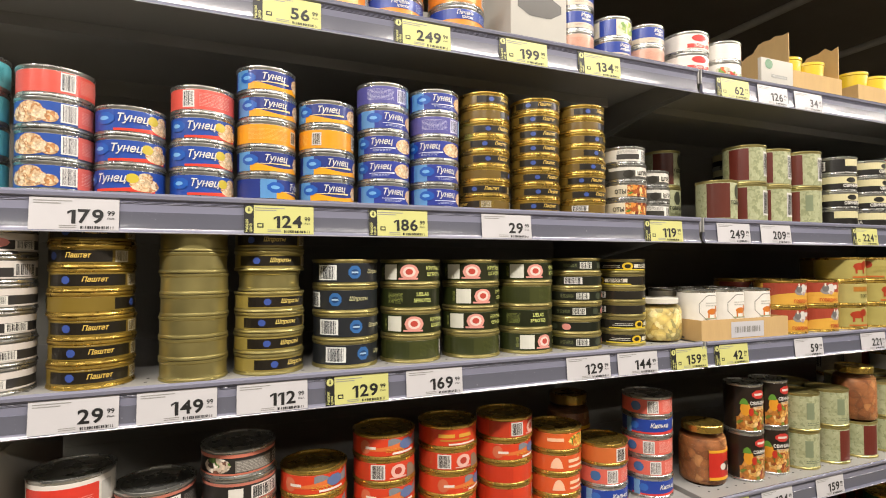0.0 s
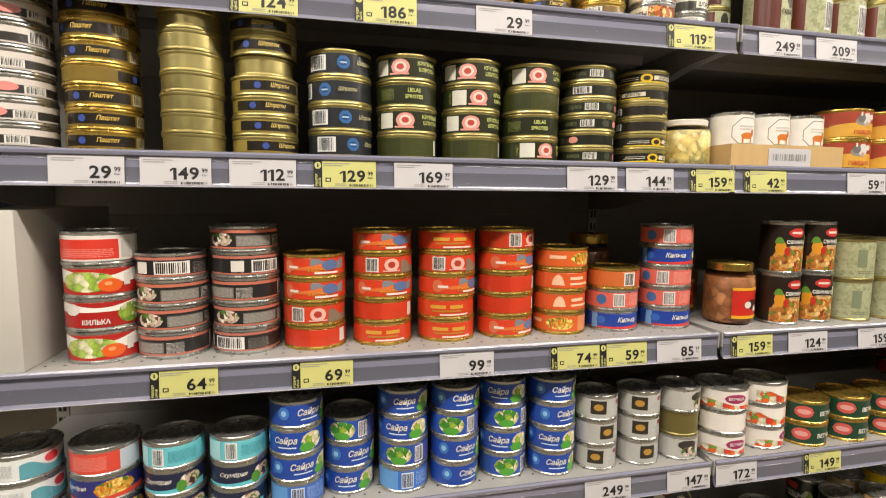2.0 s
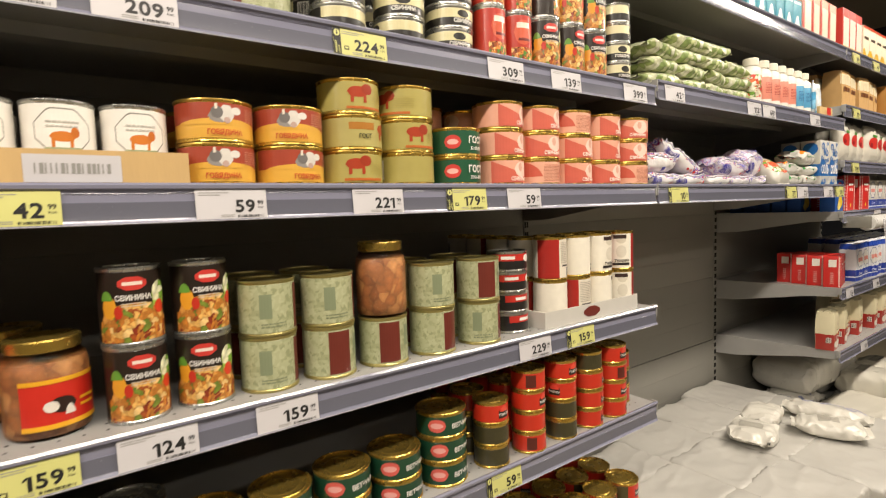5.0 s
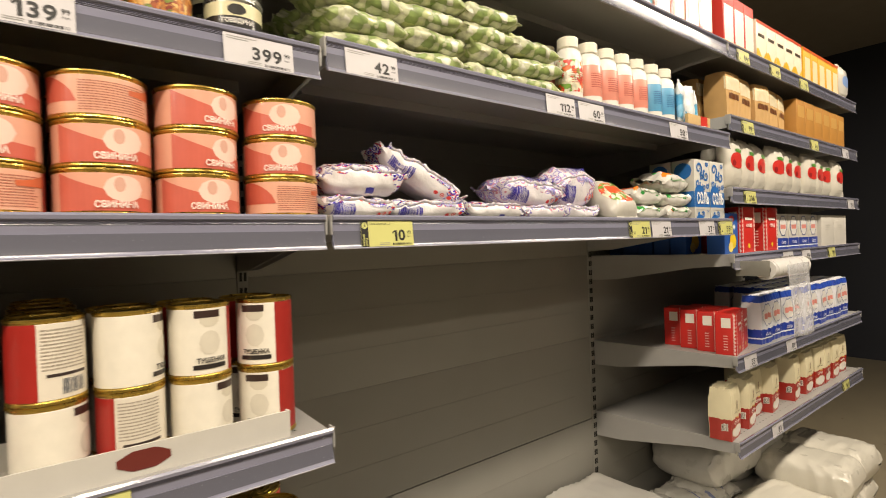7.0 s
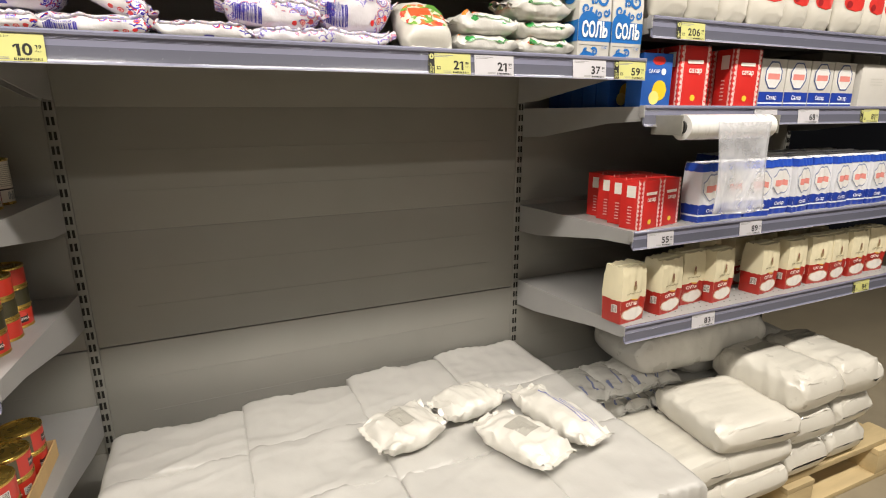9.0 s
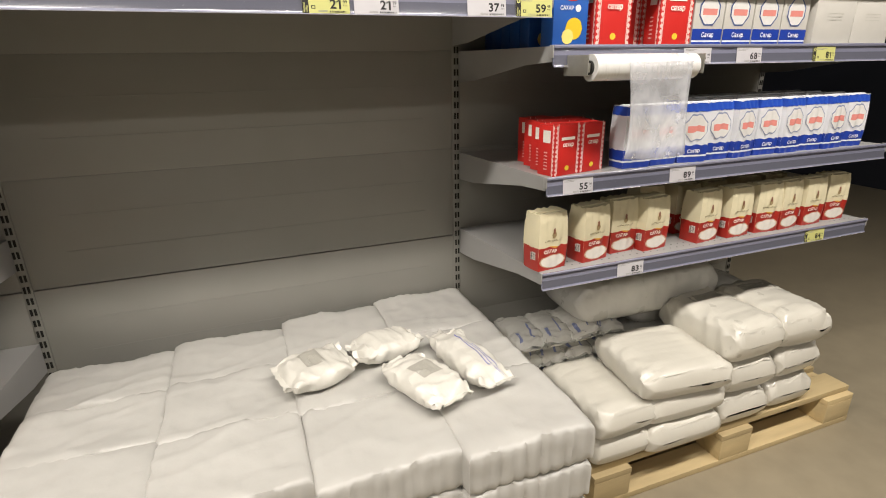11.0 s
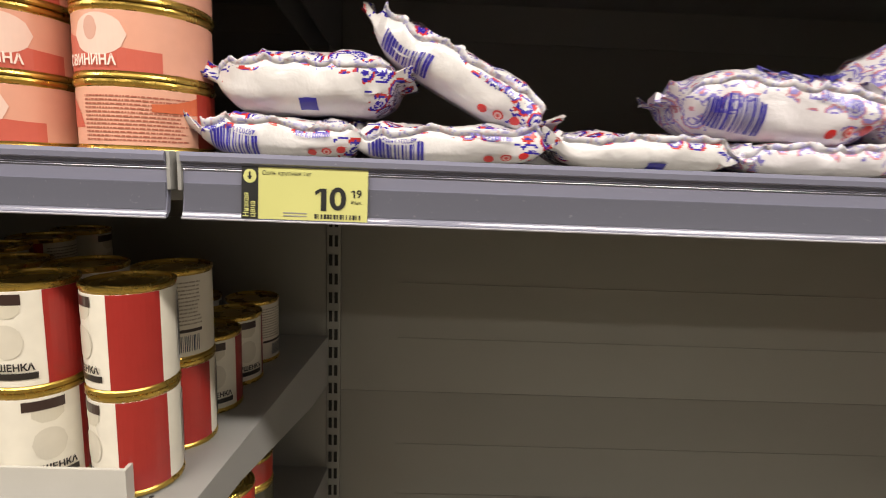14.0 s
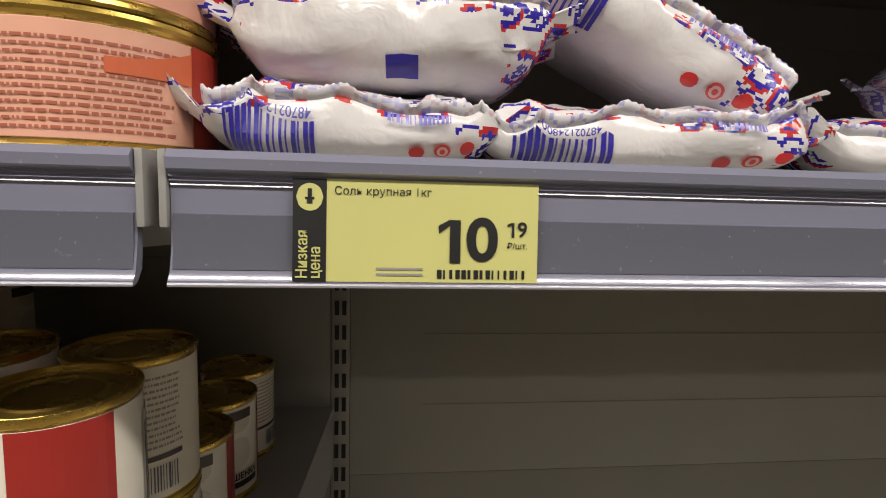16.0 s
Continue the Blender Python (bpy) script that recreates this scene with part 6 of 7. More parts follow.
def soft_pack(name, w, d, h, paper, art, words, label, category, group, seed, at, fold=True):
    """A paper bag of sugar: a full brick with a folded top."""
    def form(fx, fy, v):
        q = Vector((fx, fy, v))
        bulge = 1 + 0.075 * math.sin(math.pi * min(1, v * 1.05))
        nar = 1 - (0.07 * max(0, (v - 0.86) / 0.14) if fold else 0.12 * max(0, (v - 0.9) / 0.1))
        n = noise.noise(q * 3 + Vector((seed, seed * 2.1, 0)))
        n2 = noise.noise(Vector((fx * 5, fy * 5, v * 9)) - Vector((seed, 0, seed)))
        return Vector((fx * w / 2 * bulge * (1.0 if fold else nar), d / 2 + fy * d / 2 * bulge * nar + 0.0028 * n + 0.0016 * n2 * v, v * h + (0.0035 * n + 0.0012 * n2) * min(1.0, v * 2.5)))

    def ringpt(a, v, out=0.0):
        c, s = math.cos(a), math.sin(a)
        k = 1 / max(abs(c), abs(s)) ** 0.85
        p = form(c * k, s * k, v)
        return p + Vector((c * out, s * out, 0))

    bm = bmesh.new()
    vs = [0.0, 0.012] + [0.04 * i for i in range(1, 22)] + [0.86, 0.88, 0.9, 0.92, 0.94, 0.96, 0.98, 1.0]
    rings = [[bm.verts.new(ringpt(2 * math.pi * i / 72, v)) for i in range(72)] for v in vs]
    for a, b in zip(rings, rings[1:]):
        for i in range(72):
            j = (i + 1) % 72
            bm.faces.new((a[i], a[j], b[j], b[i]))
    bm.faces.new(rings[0])
    bm.faces.new(rings[-1])
    ob = thing(name, bm, paper, label, category, group, at=at, smooth=40)
    if fold:
        part("folded_top", box(-w * 0.46, w * 0.46, d * 0.30, d * 0.56, h * 0.992, h * 1.02, 0.002), paper, ob)
    for k, (pn, shape, u0, u1, v0, v1, c) in enumerate(art):
        pm = bmesh.new()
        patch_into(pm, shape, u0, u1, v0, v1, lambda u, v: ringpt(radians(u - 90), v, 0.0007 + 0.0003 * k), 0, 4, 8)
        part(pn, pm, as_mat(c), ob, "", 30)
    for body, u, v, size, c, bold in words:
        pm = bmesh.new()
        write_into(pm, body, size, lambda px, py: ringpt(radians(u - 90) + 2.0 * px / w * 0.8, v + py / h, 0.0035), 0, bold, 0)
        part("lettering", pm, as_mat(c), ob, "", 0)
    return ob


# salt cartons
def scroll_into(bm, cx, cz, r, turn, side, wide):
    """A flat tapering spiral ribbon on the front of a carton."""
    last = None
    for i in range(31):
        f = i / 30
        a = turn + side * f * 8.2
        rr, hw = r * (1 - 0.86 * f), wide * (1 - 0.6 * f)
        pair = [bm.verts.new((cx + (rr + s * hw) * math.cos(a), -0.0012, cz + (rr + s * hw) * math.sin(a))) for s in (-1, 1)]
        if last:
            bm.faces.new((last[0], last[1], pair[1], pair[0]))
        last = pair


s1 = carton("salt_carton", 3.354, 0.782, Z3, 0.090, 0.065, 0.172, 0, WHITE_CARD,
            [("blue_band", "f", "rect", 0, 1, 0.21, 0.47, "2468b0"), ("blue_wave", "f", "hill", 0.05, 0.55, 0.02, 0.085, "2468b0"), ("blue_crest", "f", "hill", 0.0, 0.6, 0.468, 0.58, "2468b0"),
             ("grey_line", "f", "rect", 0.05, 0.95, 0.165, 0.18, "b9b8b4"), ("blue_side", "l", "rect", 0, 1, 0.21, 0.47, "2468b0"), ("blue_side", "l", "ell", 0.1, 0.9, 0.68, 0.95, "2468b0")],
            [("1 кг", "f", 0.82, 0.14, 0.010, "2468b0", 0.01)], "white and blue carton of salt with scroll ornament", "salt carton", "salt cartons")
for cx, cz, r, turn, side, wide in ((-0.020, 0.146, 0.019, -1.2, 1, 0.0042), (0.022, 0.127, 0.017, 2.0, 1, 0.0040), (0.027, 0.161, 0.008, 0.5, -1, 0.0026), (-0.026, 0.104, 0.014, 0.3, -1, 0.0038), (0.010, 0.094, 0.010, 2.2, 1, 0.0032), (0.030, 0.098, 0.009, 0.9, -1, 0.0028), (-0.002, 0.121, 0.009, 4.0, -1, 0.0028), (0.002, 0.014, 0.009, 2.6, -1, 0.0028), (-0.022, 0.012, 0.008, 1.2, 1, 0.0028)):
    bm = bmesh.new()
    scroll_into(bm, cx, cz, r, turn, side, wide)
    part("blue_scroll", bm, as_mat("2468b0"), s1, "", 0)
bm = bmesh.new()
write_into(bm, "СОЛЬ", 0.030, lambda px, py: (px, -0.0022, 0.059 + 1.45 * py), 0, 0.035, 0, "c", 0.84)
part("lettering", bm, as_mat("efeeea"), s1, "", 0)
again(s1, 3.449, 0.782, Z3)
for xx in (3.354, 3.449):
    again(s1, xx, 0.852, Z3)

# cartons, trays and tubs on the top shelf
c1 = carton("white_box", 0.486, 0.785, Z1, 0.115, 0.22, 0.22, 0, WHITE_CARD, [("hand_hole", "f", "hex", 0.12, 0.9, 0.24, 0.42, "3a352d")], [], "white cardboard box with a hand hole", "box", "boxes on the top shelf")
carton("white_box", -0.335, 0.775, Z4, 0.105, 0.30, 0.225, -2, WHITE_CARD, [("red_mark", "f", "lines", 0.1, 0.4, 0.1, 0.16, "c9a39a")], [], "plain white cardboard box on the shelf", "box", "boxes on the shelves")


def tray(x, y, z, w, d, h, board, label, back=0.0, mark=None, sides=()):
    """An open cardboard tray; back: height of its torn-open back flap."""
    t = 0.003
    bm = bmesh.new()
    box_into(bm, -w / 2, w / 2, 0, d, 0, 0.002)
    box_into(bm, -w / 2, w / 2, 0, t, 0.002, h)
    box_into(bm, -w / 2, w / 2, d - t, d, 0.002, h + back)
    for s in (-1, 1):
        a = [(0.003, 0.002), (d - t, 0.002), (d - t, h + back), (d * 0.55, h + back * 0.3), (d * 0.3, h), (0.003, h)]
        lo = [bm.verts.new((s * w / 2 - (t if s > 0 else 0), yy, zz)) for yy, zz in a]
        hi = [bm.verts.new((s * w / 2 + (0 if s > 0 else t), yy, zz)) for yy, zz in a]
        bm.faces.new(lo)
        bm.faces.new(hi)
        for i in range(6):
            j = (i + 1) % 6
            bm.faces.new((lo[i], lo[j], hi[j], hi[i]))
    for s, top in sides:
        n = 16
        edge = [(0.004 + (d - 0.01) * i / n, top + 0.012 * noise.noise(Vector((i * 0.7, s * 3.1, x * 9))) - (0.02 if 5 < i < 9 else 0)) for i in range(n + 1)]
        outline = [(0.004, h - 0.002)] + edge + [(d - 0.006, h - 0.002)]
        lo = [bm.verts.new((s * w / 2 - 0.0035 * s - 0.0012, yy, zz)) for yy, zz in outline]
        hi = [bm.verts.new((s * w / 2 - 0.0035 * s + 0.0012, yy, zz)) for yy, zz in outline]
        bm.faces.new(lo)
        bm.faces.new(hi)
        for i in range(len(outline)):
            j = (i + 1) % len(outline)
            bm.faces.new((lo[i], lo[j], hi[j], hi[i]))
    ob = thing("cardboard_tray", bm, board, label, "tray", "trays on the shelves", at=pose(x, y, z), smooth=0)
    if mark:
        pm = bmesh.new()
        patch_into(pm, mark[0], mark[1] * w, mark[2] * w, mark[3] * h, mark[4] * h, lambda u, v: (u, -0.0006, v), 0, 0.01)
        part("printed_mark", pm, as_mat(mark[5]), ob, "", 0)
    return ob


tr = tray(0.972, 0.772, Z3, 0.252, 0.20, 0.042, CARD, "low brown cardboard tray holding white tins")
pm = bmesh.new()
patch_into(pm, "rect", -0.045, 0.05, 0.004, 0.036, lambda u, v: (u, -0.0006, v), 0, 1)
sticker = part("sticker", pm, PAPER, tr, "white paper sticker", 0)
pm = bmesh.new()
patch_into(pm, "bars", -0.035, 0.04, 0.014, 0.026, lambda u, v: (u, -0.0010, v), 0, 1)
tagged(part("barcode", pm, GREY_INK, sticker, "", 0), kind="stuff")
tray(1.941, 0.779, Z4, 0.335, 0.13, 0.036, WHITE_CARD, "low white cardboard tray holding stew tins", 0, ("hex", -0.12, 0.05, 0.2, 0.85, "6a2a24"))
tray(1.768, 0.772, Z6, 0.186, 0.27, 0.040, CARD, "low brown cardboard tray holding stew tins")
tray(2.005, 0.772, Z6, 0.278, 0.27, 0.040, CARD, "low brown cardboard tray holding stew tins")
tray(1.223, 0.780, Z1, 0.180, 0.24, 0.050, CARD, "torn-open brown cardboard tray with tall side flaps", 0.02, None, ((-1, 0.135), (1, 0.130)))
tray(1.475, 0.780, Z1, 0.200, 0.24, 0.048, CARD, "torn-open brown cardboard tray", 0.02)
tray(1.720, 0.780, Z1, 0.200, 0.24, 0.052, CARD, "torn-open brown cardboard tray", 0.02)
carton("white_box", 1.075, 0.768, Z1, 0.10, 0.009, 0.058, 0, WHITE_CARD, [("grey_word_bar", "f", "rect", 0.3, 0.8, 0.3, 0.42, "8a8984"), ("green_leaf", "f", "ell", 0.1, 0.35, 0.6, 0.95, "4f7a55")], [], "small white card standing before the trays", "card")
TUB = mat("yellow_tub_plastic", srgb("dfc02a"), 0.35, 0, 0.06, 40, coat=0.3)
tub = thing("plastic_tub", lathe([(0.030, 0), (0.033, 0.002), (0.036, 0.034), (0.036, 0.036), (0.0375, 0.037), (0.0375, 0.043), (0.035, 0.044), (0.034, 0.0425)], 26), TUB, "round yellow plastic tub", "tub", "yellow tubs in trays", at=pose(1.43, 0.83, Z1 + 0.0025))
for tx in (1.183, 1.263):
    for ty in (0.83, 0.91):
        for lev in range(2):
            copy_thing(tub, pose(tx, ty, Z1 + 0.0025 + 0.0441 * lev))
for tx in (1.43, 1.51, 1.67, 1.755):
    for ty in (0.83, 0.91, 0.985):
        for lev in range(2):
            if (tx, ty, lev) != (1.43, 0.83, 0):
                copy_thing(tub, pose(tx, ty, Z1 + 0.0025 + 0.0441 * lev))


# ---- jars ----
GLASS = bpy.data.materials.new("clear_glass")
GLASS.use_nodes = True
gb = GLASS.node_tree.nodes["Principled BSDF"]
gb.inputs["Transmission Weight"].default_value = 1.0
gb.inputs["Roughness"].default_value = 0.03
gb.inputs["IOR"].default_value = 1.2
gn = GLASS.node_tree.nodes.new("ShaderNodeTexNoise")
gn.inputs["Scale"].default_value = 40
gm = GLASS.node_tree.nodes.new("ShaderNodeMapRange")
gm.inputs["To Min"].default_value, gm.inputs["To Max"].default_value = 0.02, 0.08
GLASS.node_tree.links.new(gn.outputs["Fac"], gm.inputs["Value"])
GLASS.node_tree.links.new(gm.outputs[0], gb.inputs["Roughness"])


def jar(x, y, z, d, h, content, lid_mat, label, paper="", turn=0):
    """A glass jar with its filling, lid and paper label."""
    r = d / 2
    ob = thing("glass_jar", lathe([(r * 0.5, 0.003), (r * 0.88, 0.0), (r * 0.98, 0.006), (r, 0.015), (r, h * 0.70), (r * 0.94, h * 0.80), (r * 0.80, h * 0.86), (r * 0.80, h * 0.90)], 32), GLASS, label, "jar", "glass jars", at=pose(x, y, z, 0, 0, turn))
    ob.visible_shadow = False
    part("filling", lathe([(r * 0.5, 0.005), (r * 0.86, 0.004), (r * 0.955, 0.012), (r * 0.965, 0.016), (r * 0.965, h * 0.69), (r * 0.90, h * 0.77), (r * 0.2, h * 0.78)], 32), content, ob)
    part("lid", lathe([(r * 0.84, h * 0.875), (r * 0.87, h * 0.88), (r * 0.88, h * 0.985), (r * 0.85, h), (r * 0.70, h * 0.995), (r * 0.66, h * 0.985)], 32), lid_mat, ob, "screw lid of the jar")
    if paper:
        bm = bmesh.new()

        def at(u, v, out=0.0):
            a = radians(u - 90)
            return ((r + 0.0006 + out) * math.cos(a), (r + 0.0006 + out) * math.sin(a), h * 0.12 + v * h * 0.5)
        patch_into(bm, "rect", -58, 58, 0, 1, at, 0, 7)
        lab = part("label", bm, as_mat(paper), ob, "", 30)
        bm = bmesh.new()
        patch_into(bm, "rect", -58, 58, 0.0, 0.1, lambda u, v: at(u, v, 0.0006), 0, 7)
        patch_into(bm, "ell", -24, 12, 0.30, 0.62, lambda u, v: at(u, v, 0.0006), 1, 7)
        patch_into(bm, "ell", -30, -10, 0.34, 0.56, lambda u, v: at(u, v, 0.0009), 2, 7)
        patch_into(bm, "hill", -4, 10, 0.24, 0.44, lambda u, v: at(u, v, 0.0009), 2, 7)
        patch_into(bm, "rect", 18, 52, 0.46, 0.52, lambda u, v: at(u, v, 0.0009), 0, 7)
        patch_into(bm, "rect", 18, 46, 0.32, 0.38, lambda u, v: at(u, v, 0.0009), 0, 7)
        patch_into(bm, "rect", -58, 58, 0.91, 1.0, lambda u, v: at(u, v, 0.0006), 0, 7)
        part("printed_picture", bm, [ink("e0a52a"), ink("2a1a16"), ink("d9d2c8")], lab, "", 30)
    return ob


jar(0.928, 0.848, Z4, 0.094, 0.122, MEAT_JAR, GOLD, "glass jar of meat with a red label and gold lid", "c22a1f", 25)
jar(0.885, 0.960, Z4, 0.094, 0.122, MEAT_JAR, GOLD, "glass jar of meat with a red label and gold lid", "c22a1f", -40)
jar(0.700, 1.010, Z4, 0.094, 0.170, MEAT_JAR, GOLD, "tall glass jar of meat at the back of the shelf", "7a2a22")
jar(1.404, 0.822, Z4 + 0.0845, 0.088, 0.128, MEAT_JAR, GOLD, "glass jar of stewed meat with a gold lid", "", 0)
jar(0.792, 0.836, Z3, 0.098, 0.086, CORN, mat("white_lid", srgb("dcd8cc"), 0.4), "small glass jar of pickled corn with a white lid", "", 0)


# ---- oval tins ----
def oval_tin(x, y, z):
    ob = thing("oval_tin", lathe([(0.046, 0.001), (0.0475, 0.0), (0.0490, 0.0015), (0.0490, 0.004), (0.0475, 0.006), (0.0475, 0.030), (0.0490, 0.032), (0.0490, 0.0345), (0.0475, 0.036), (0.0455, 0.0350), (0.0445, 0.0330)], 36, True, 0.029), PALE_GOLD,
               "oval gold fish tin with a ring pull", "can", "oval tins on the shelf", at=pose(x, y, z))
    top = part("lid", lathe([(0.0443, 0.0336), (0.0440, 0.0342), (0.038, 0.0342), (0.036, 0.0348), (0.02, 0.0348)], 36, True, 0.029), mat("brown_black_print", srgb("2b241c"), 0.35, 0, 0.1, 60, coat=0.3), ob, "dark printed lid")
    bm = bmesh.new()
    patch_into(bm, "hex", -0.018, 0.022, -0.022, 0.020, lambda u, v: (u, v, 0.0354), 0, 0.004)
    patch_into(bm, "rect", -0.012, 0.016, -0.006, 0.004, lambda u, v: (u, v, 0.0357), 1, 0.1)
    patch_into(bm, "rect", 0.012, 0.026, 0.018, 0.026, lambda u, v: (u, v, 0.0357), 2, 0.1)
    part("printed_mark", bm, [ink("b9b29c"), ink("2b241c"), ink("a33a2c")], top, "", 0)
    bm = bmesh.new()
    rings = []
    for i in range(16):
        a = 2 * math.pi * i / 16
        rings.append([bm.verts.new((0.052 + (0.012 + 0.003 * math.cos(b)) * math.cos(a), (0.012 + 0.003 * math.cos(b)) * math.sin(a), 0.0365 + 0.0012 * math.sin(b))) for b in (0, 1.57, 3.14, 4.71)])
    for i in range(16):
        for j in range(4):
            bm.faces.new((rings[i][j], rings[i][(j + 1) % 4], rings[(i + 1) % 16][(j + 1) % 4], rings[(i + 1) % 16][j]))
    part("ring_pull", bm, SILVER, top)
    return ob


first_tin = oval_tin(0.614, 0.838, Z6)
for sx in (0.614, 0.781):
    for lev in range(4):
        if (sx, lev) != (0.614, 0):
            copy_thing(first_tin, pose(sx, 0.838, Z6 + 0.0361 * lev))
    copy_thing(first_tin, pose(sx, 0.862, Z6 + 0.0361 * 4 + 0.0275, 66, 0, 0))
    copy_thing(first_tin, pose(sx, 0.938, Z6, 0, 0, 0))

# ---- bottles and sachets beside the vegetables ----
def bottle(x, y, z, colour, label):
    ob = thing("plastic_bottle", lathe([(0.026, 0.0), (0.030, 0.003), (0.031, 0.02), (0.031, 0.105), (0.027, 0.118), (0.020, 0.124), (0.020, 0.128)], 26), mat("white_bottle_plastic", srgb("dcdad2"), 0.35, 0, 0.05, 30, coat=0.2), label, "bottle", "bottles on the shelf", at=pose(x, y, z))
    part("cap", lathe([(0.0215, 0.126), (0.0235, 0.127), (0.0235, 0.148), (0.0215, 0.150), (0.01, 0.150)], 26), mat("cream_cap_plastic", srgb("e0dccb"), 0.4, 0, 0.05, 30), ob, "cream screw cap")
    bm = bmesh.new()
    lathe_into(bm, [(0.0312, 0.024), (0.0315, 0.025), (0.0315, 0.094), (0.0312, 0.095)], 26)
    lab = part("label", bm, as_mat(colour), ob)
    bm = bmesh.new()
    patch_into(bm, "lines", -40, 30, 0.25, 0.75, lambda u, v: (0.0320 * math.cos(radians(u - 90)), 0.0320 * math.sin(radians(u - 90)), 0.025 + 0.07 * v), 0, 8)
    part("printing", bm, ink("b0463c" if colour != "5a9fc4" else "2a5f96"), lab, "", 0)
    return ob


bottle(2.80, 0.815, ZC2, FOOD_VEG, "white plastic bottle with fruit label")
for k in range(4):
    bottle(2.868 + 0.066 * k, 0.812, ZC2, "dc8f7c", "white plastic bottle with a pink label")
for k in range(2):
    bottle(3.136 + 0.066 * k, 0.812, ZC2, "5a9fc4", "white plastic bottle with a blue label")
for k in range(6):
    bottle(2.80 + 0.068 * k, 0.882, ZC2, "dc8f7c", "white plastic bottle with a pink label")
for k in range(4):
    bag("sachet", 0.115, 0.085, 0.022, 91 + k, spotted("blue_sachet_film", "d8dfe2", ["4f9fc6", "d8dfe2", "7fb9d6", "2f7fb0"], 30, 0.3), "blue and white foil sachet standing on its end", "sachet",
        pose(3.275 + 0.05 * k, 0.81 + 0.012 * k, ZC2 + 0.065, 0, -90, 90 + (20, -10, 5, 30)[k]), "sachets on the shelf", (), 0.003, 0.007)
carton("display_box", 3.33, 0.772, ZC2, 0.13, 0.010, 0.035, 0, CARD, [("red_mark", "f", "rect", 0.55, 0.85, 0, 1, "c9352c")], [], "low brown display box with a red mark", "box")

# ---- boxes on the top shelf of the right bays ----
def box_row(name, z, x0, count, w, h, board, art, words, label, cat, grp, y=0.785, d=0.06, gap=0.002, rows=1):
    first = None
    for row in range(rows):
        for k in range(count):
            xx = x0 + w / 2 + k * (w + gap)
            yy = y + row * (d + 0.003)
            if first is None:
                first = carton(name, xx, yy, z, w, d, h, 0, board, art, words, label, cat, grp)
            else:
                again(first, xx, yy, z, RNG.uniform(-1.5, 1.5))


def board(hexa):
    return mat("board_" + hexa, srgb(hexa), 0.5, 0, 0.05, 30, coat=0.15)


box_row("food_carton", Z1, 2.36, 3, 0.085, 0.10, board("e0b98a"), [("orange_band", "f", "rect", 0, 1, 0, 0.4, "d98a2c")], [], "cream and orange food carton", "carton", "cartons on the top shelf", rows=2)
box_row("food_carton", Z1, 2.70, 6, 0.068, 0.105, board("2f8a9d"), [("white_peak", "f", "hill", 0.2, 0.8, 0.05, 0.5, "e4eae8"), ("white_bar", "f", "rect", 0.1, 0.9, 0.86, 0.94, "cfe0e2")], [], "teal carton with a white peak", "carton", "cartons on the top shelf", rows=2)
box_row("food_carton", Z1, 3.13, 4, 0.080, 0.155, board("e0a58e"), [("red_edge", "f", "rect", 0, 0.16, 0, 1, "c9352c"), ("cream_panel", "f", "rect", 0.25, 0.9, 0.1, 0.8, "e9d9c4")], [], "pink and red food carton", "carton", "cartons on the top shelf", rows=2)
box_row("food_carton", ZD1, 3.53, 3, 0.075, 0.170, board("c9372c"), [("white_panel", "f", "rect", 0.1, 0.95, 0.1, 0.8, "e6dfd2"), ("yellow_foot", "f", "rect", 0, 1, 0, 0.14, "e0b23a")], [], "red and white food carton", "carton", "cartons on the top shelf", rows=2)
box_row("food_carton", ZD1, 3.78, 5, 0.085, 0.145, board("e6dcc4"), [("yellow_foot", "f", "wave", 0, 1, 0, 0.34, "e2b52c"), ("dark_word_bar", "f", "rect", 0.15, 0.8, 0.62, 0.70, "4a3a2a"), ("red_edge", "f", "rect", 0, 1, 0.93, 1, "c9482c")], [], "cream and yellow food carton", "carton", "cartons on the top shelf", rows=2)
box_row("food_carton", ZD1, 4.23, 5, 0.085, 0.145, board("e0a92c"), [("cream_panel", "f", "rect", 0.2, 0.9, 0.15, 0.75, "e9dcb6"), ("red_edge", "f", "rect", 0, 1, 0.92, 1, "cf5a2a")], [], "yellow food carton with a cream panel", "carton", "cartons on the top shelf", rows=2)
bag("food_bag", 0.15, 0.11, 0.06, 120, FILM, "white and blue food bag", "food bag", pose(4.735, 0.83, ZD1 + 0.082, 0, -90, 90), "", [("blue_mark", "ell", -0.3, 0.4, 50, 130, "7a9ac9")])
KRAFT = mat("kraft_paper", srgb("c29a62"), 0.7, 0, 0.1, 30, bump=0.2, bump_scale=60, per_object=0.06)
kr = soft_pack("kraft_bag", 0.105, 0.07, 0.15, KRAFT, [("clear_window", "rect", -50, 50, 0.62, 0.9, "d9ccab"), ("brown_label", "rect", -34, 34, 0.44, 0.56, "6b4226")], [], "brown kraft paper bag with a dark label", "food bag", "kraft bags on the shelf", 3, pose(3.60, 0.79, ZD2))
for k, (kx, ky, kt) in enumerate(((3.715, 0.80, 4), (3.835, 0.792, -5), (3.95, 0.80, 3), (3.60, 0.875, 0), (3.72, 0.88, 5), (3.84, 0.88, 0), (4.06, 0.81, 8))):
    copy_thing(kr, pose(kx, ky, ZD2, 0, 0, kt))
box_row("brown_carton", ZD2, 4.14, 6, 0.098, 0.150, board("b5803c"), [("pale_panel", "f", "rect", 0.15, 0.85, 0.55, 0.85, "c99c58")], [], "plain ochre-brown food carton", "carton", "brown cartons on the shelf", rows=2)
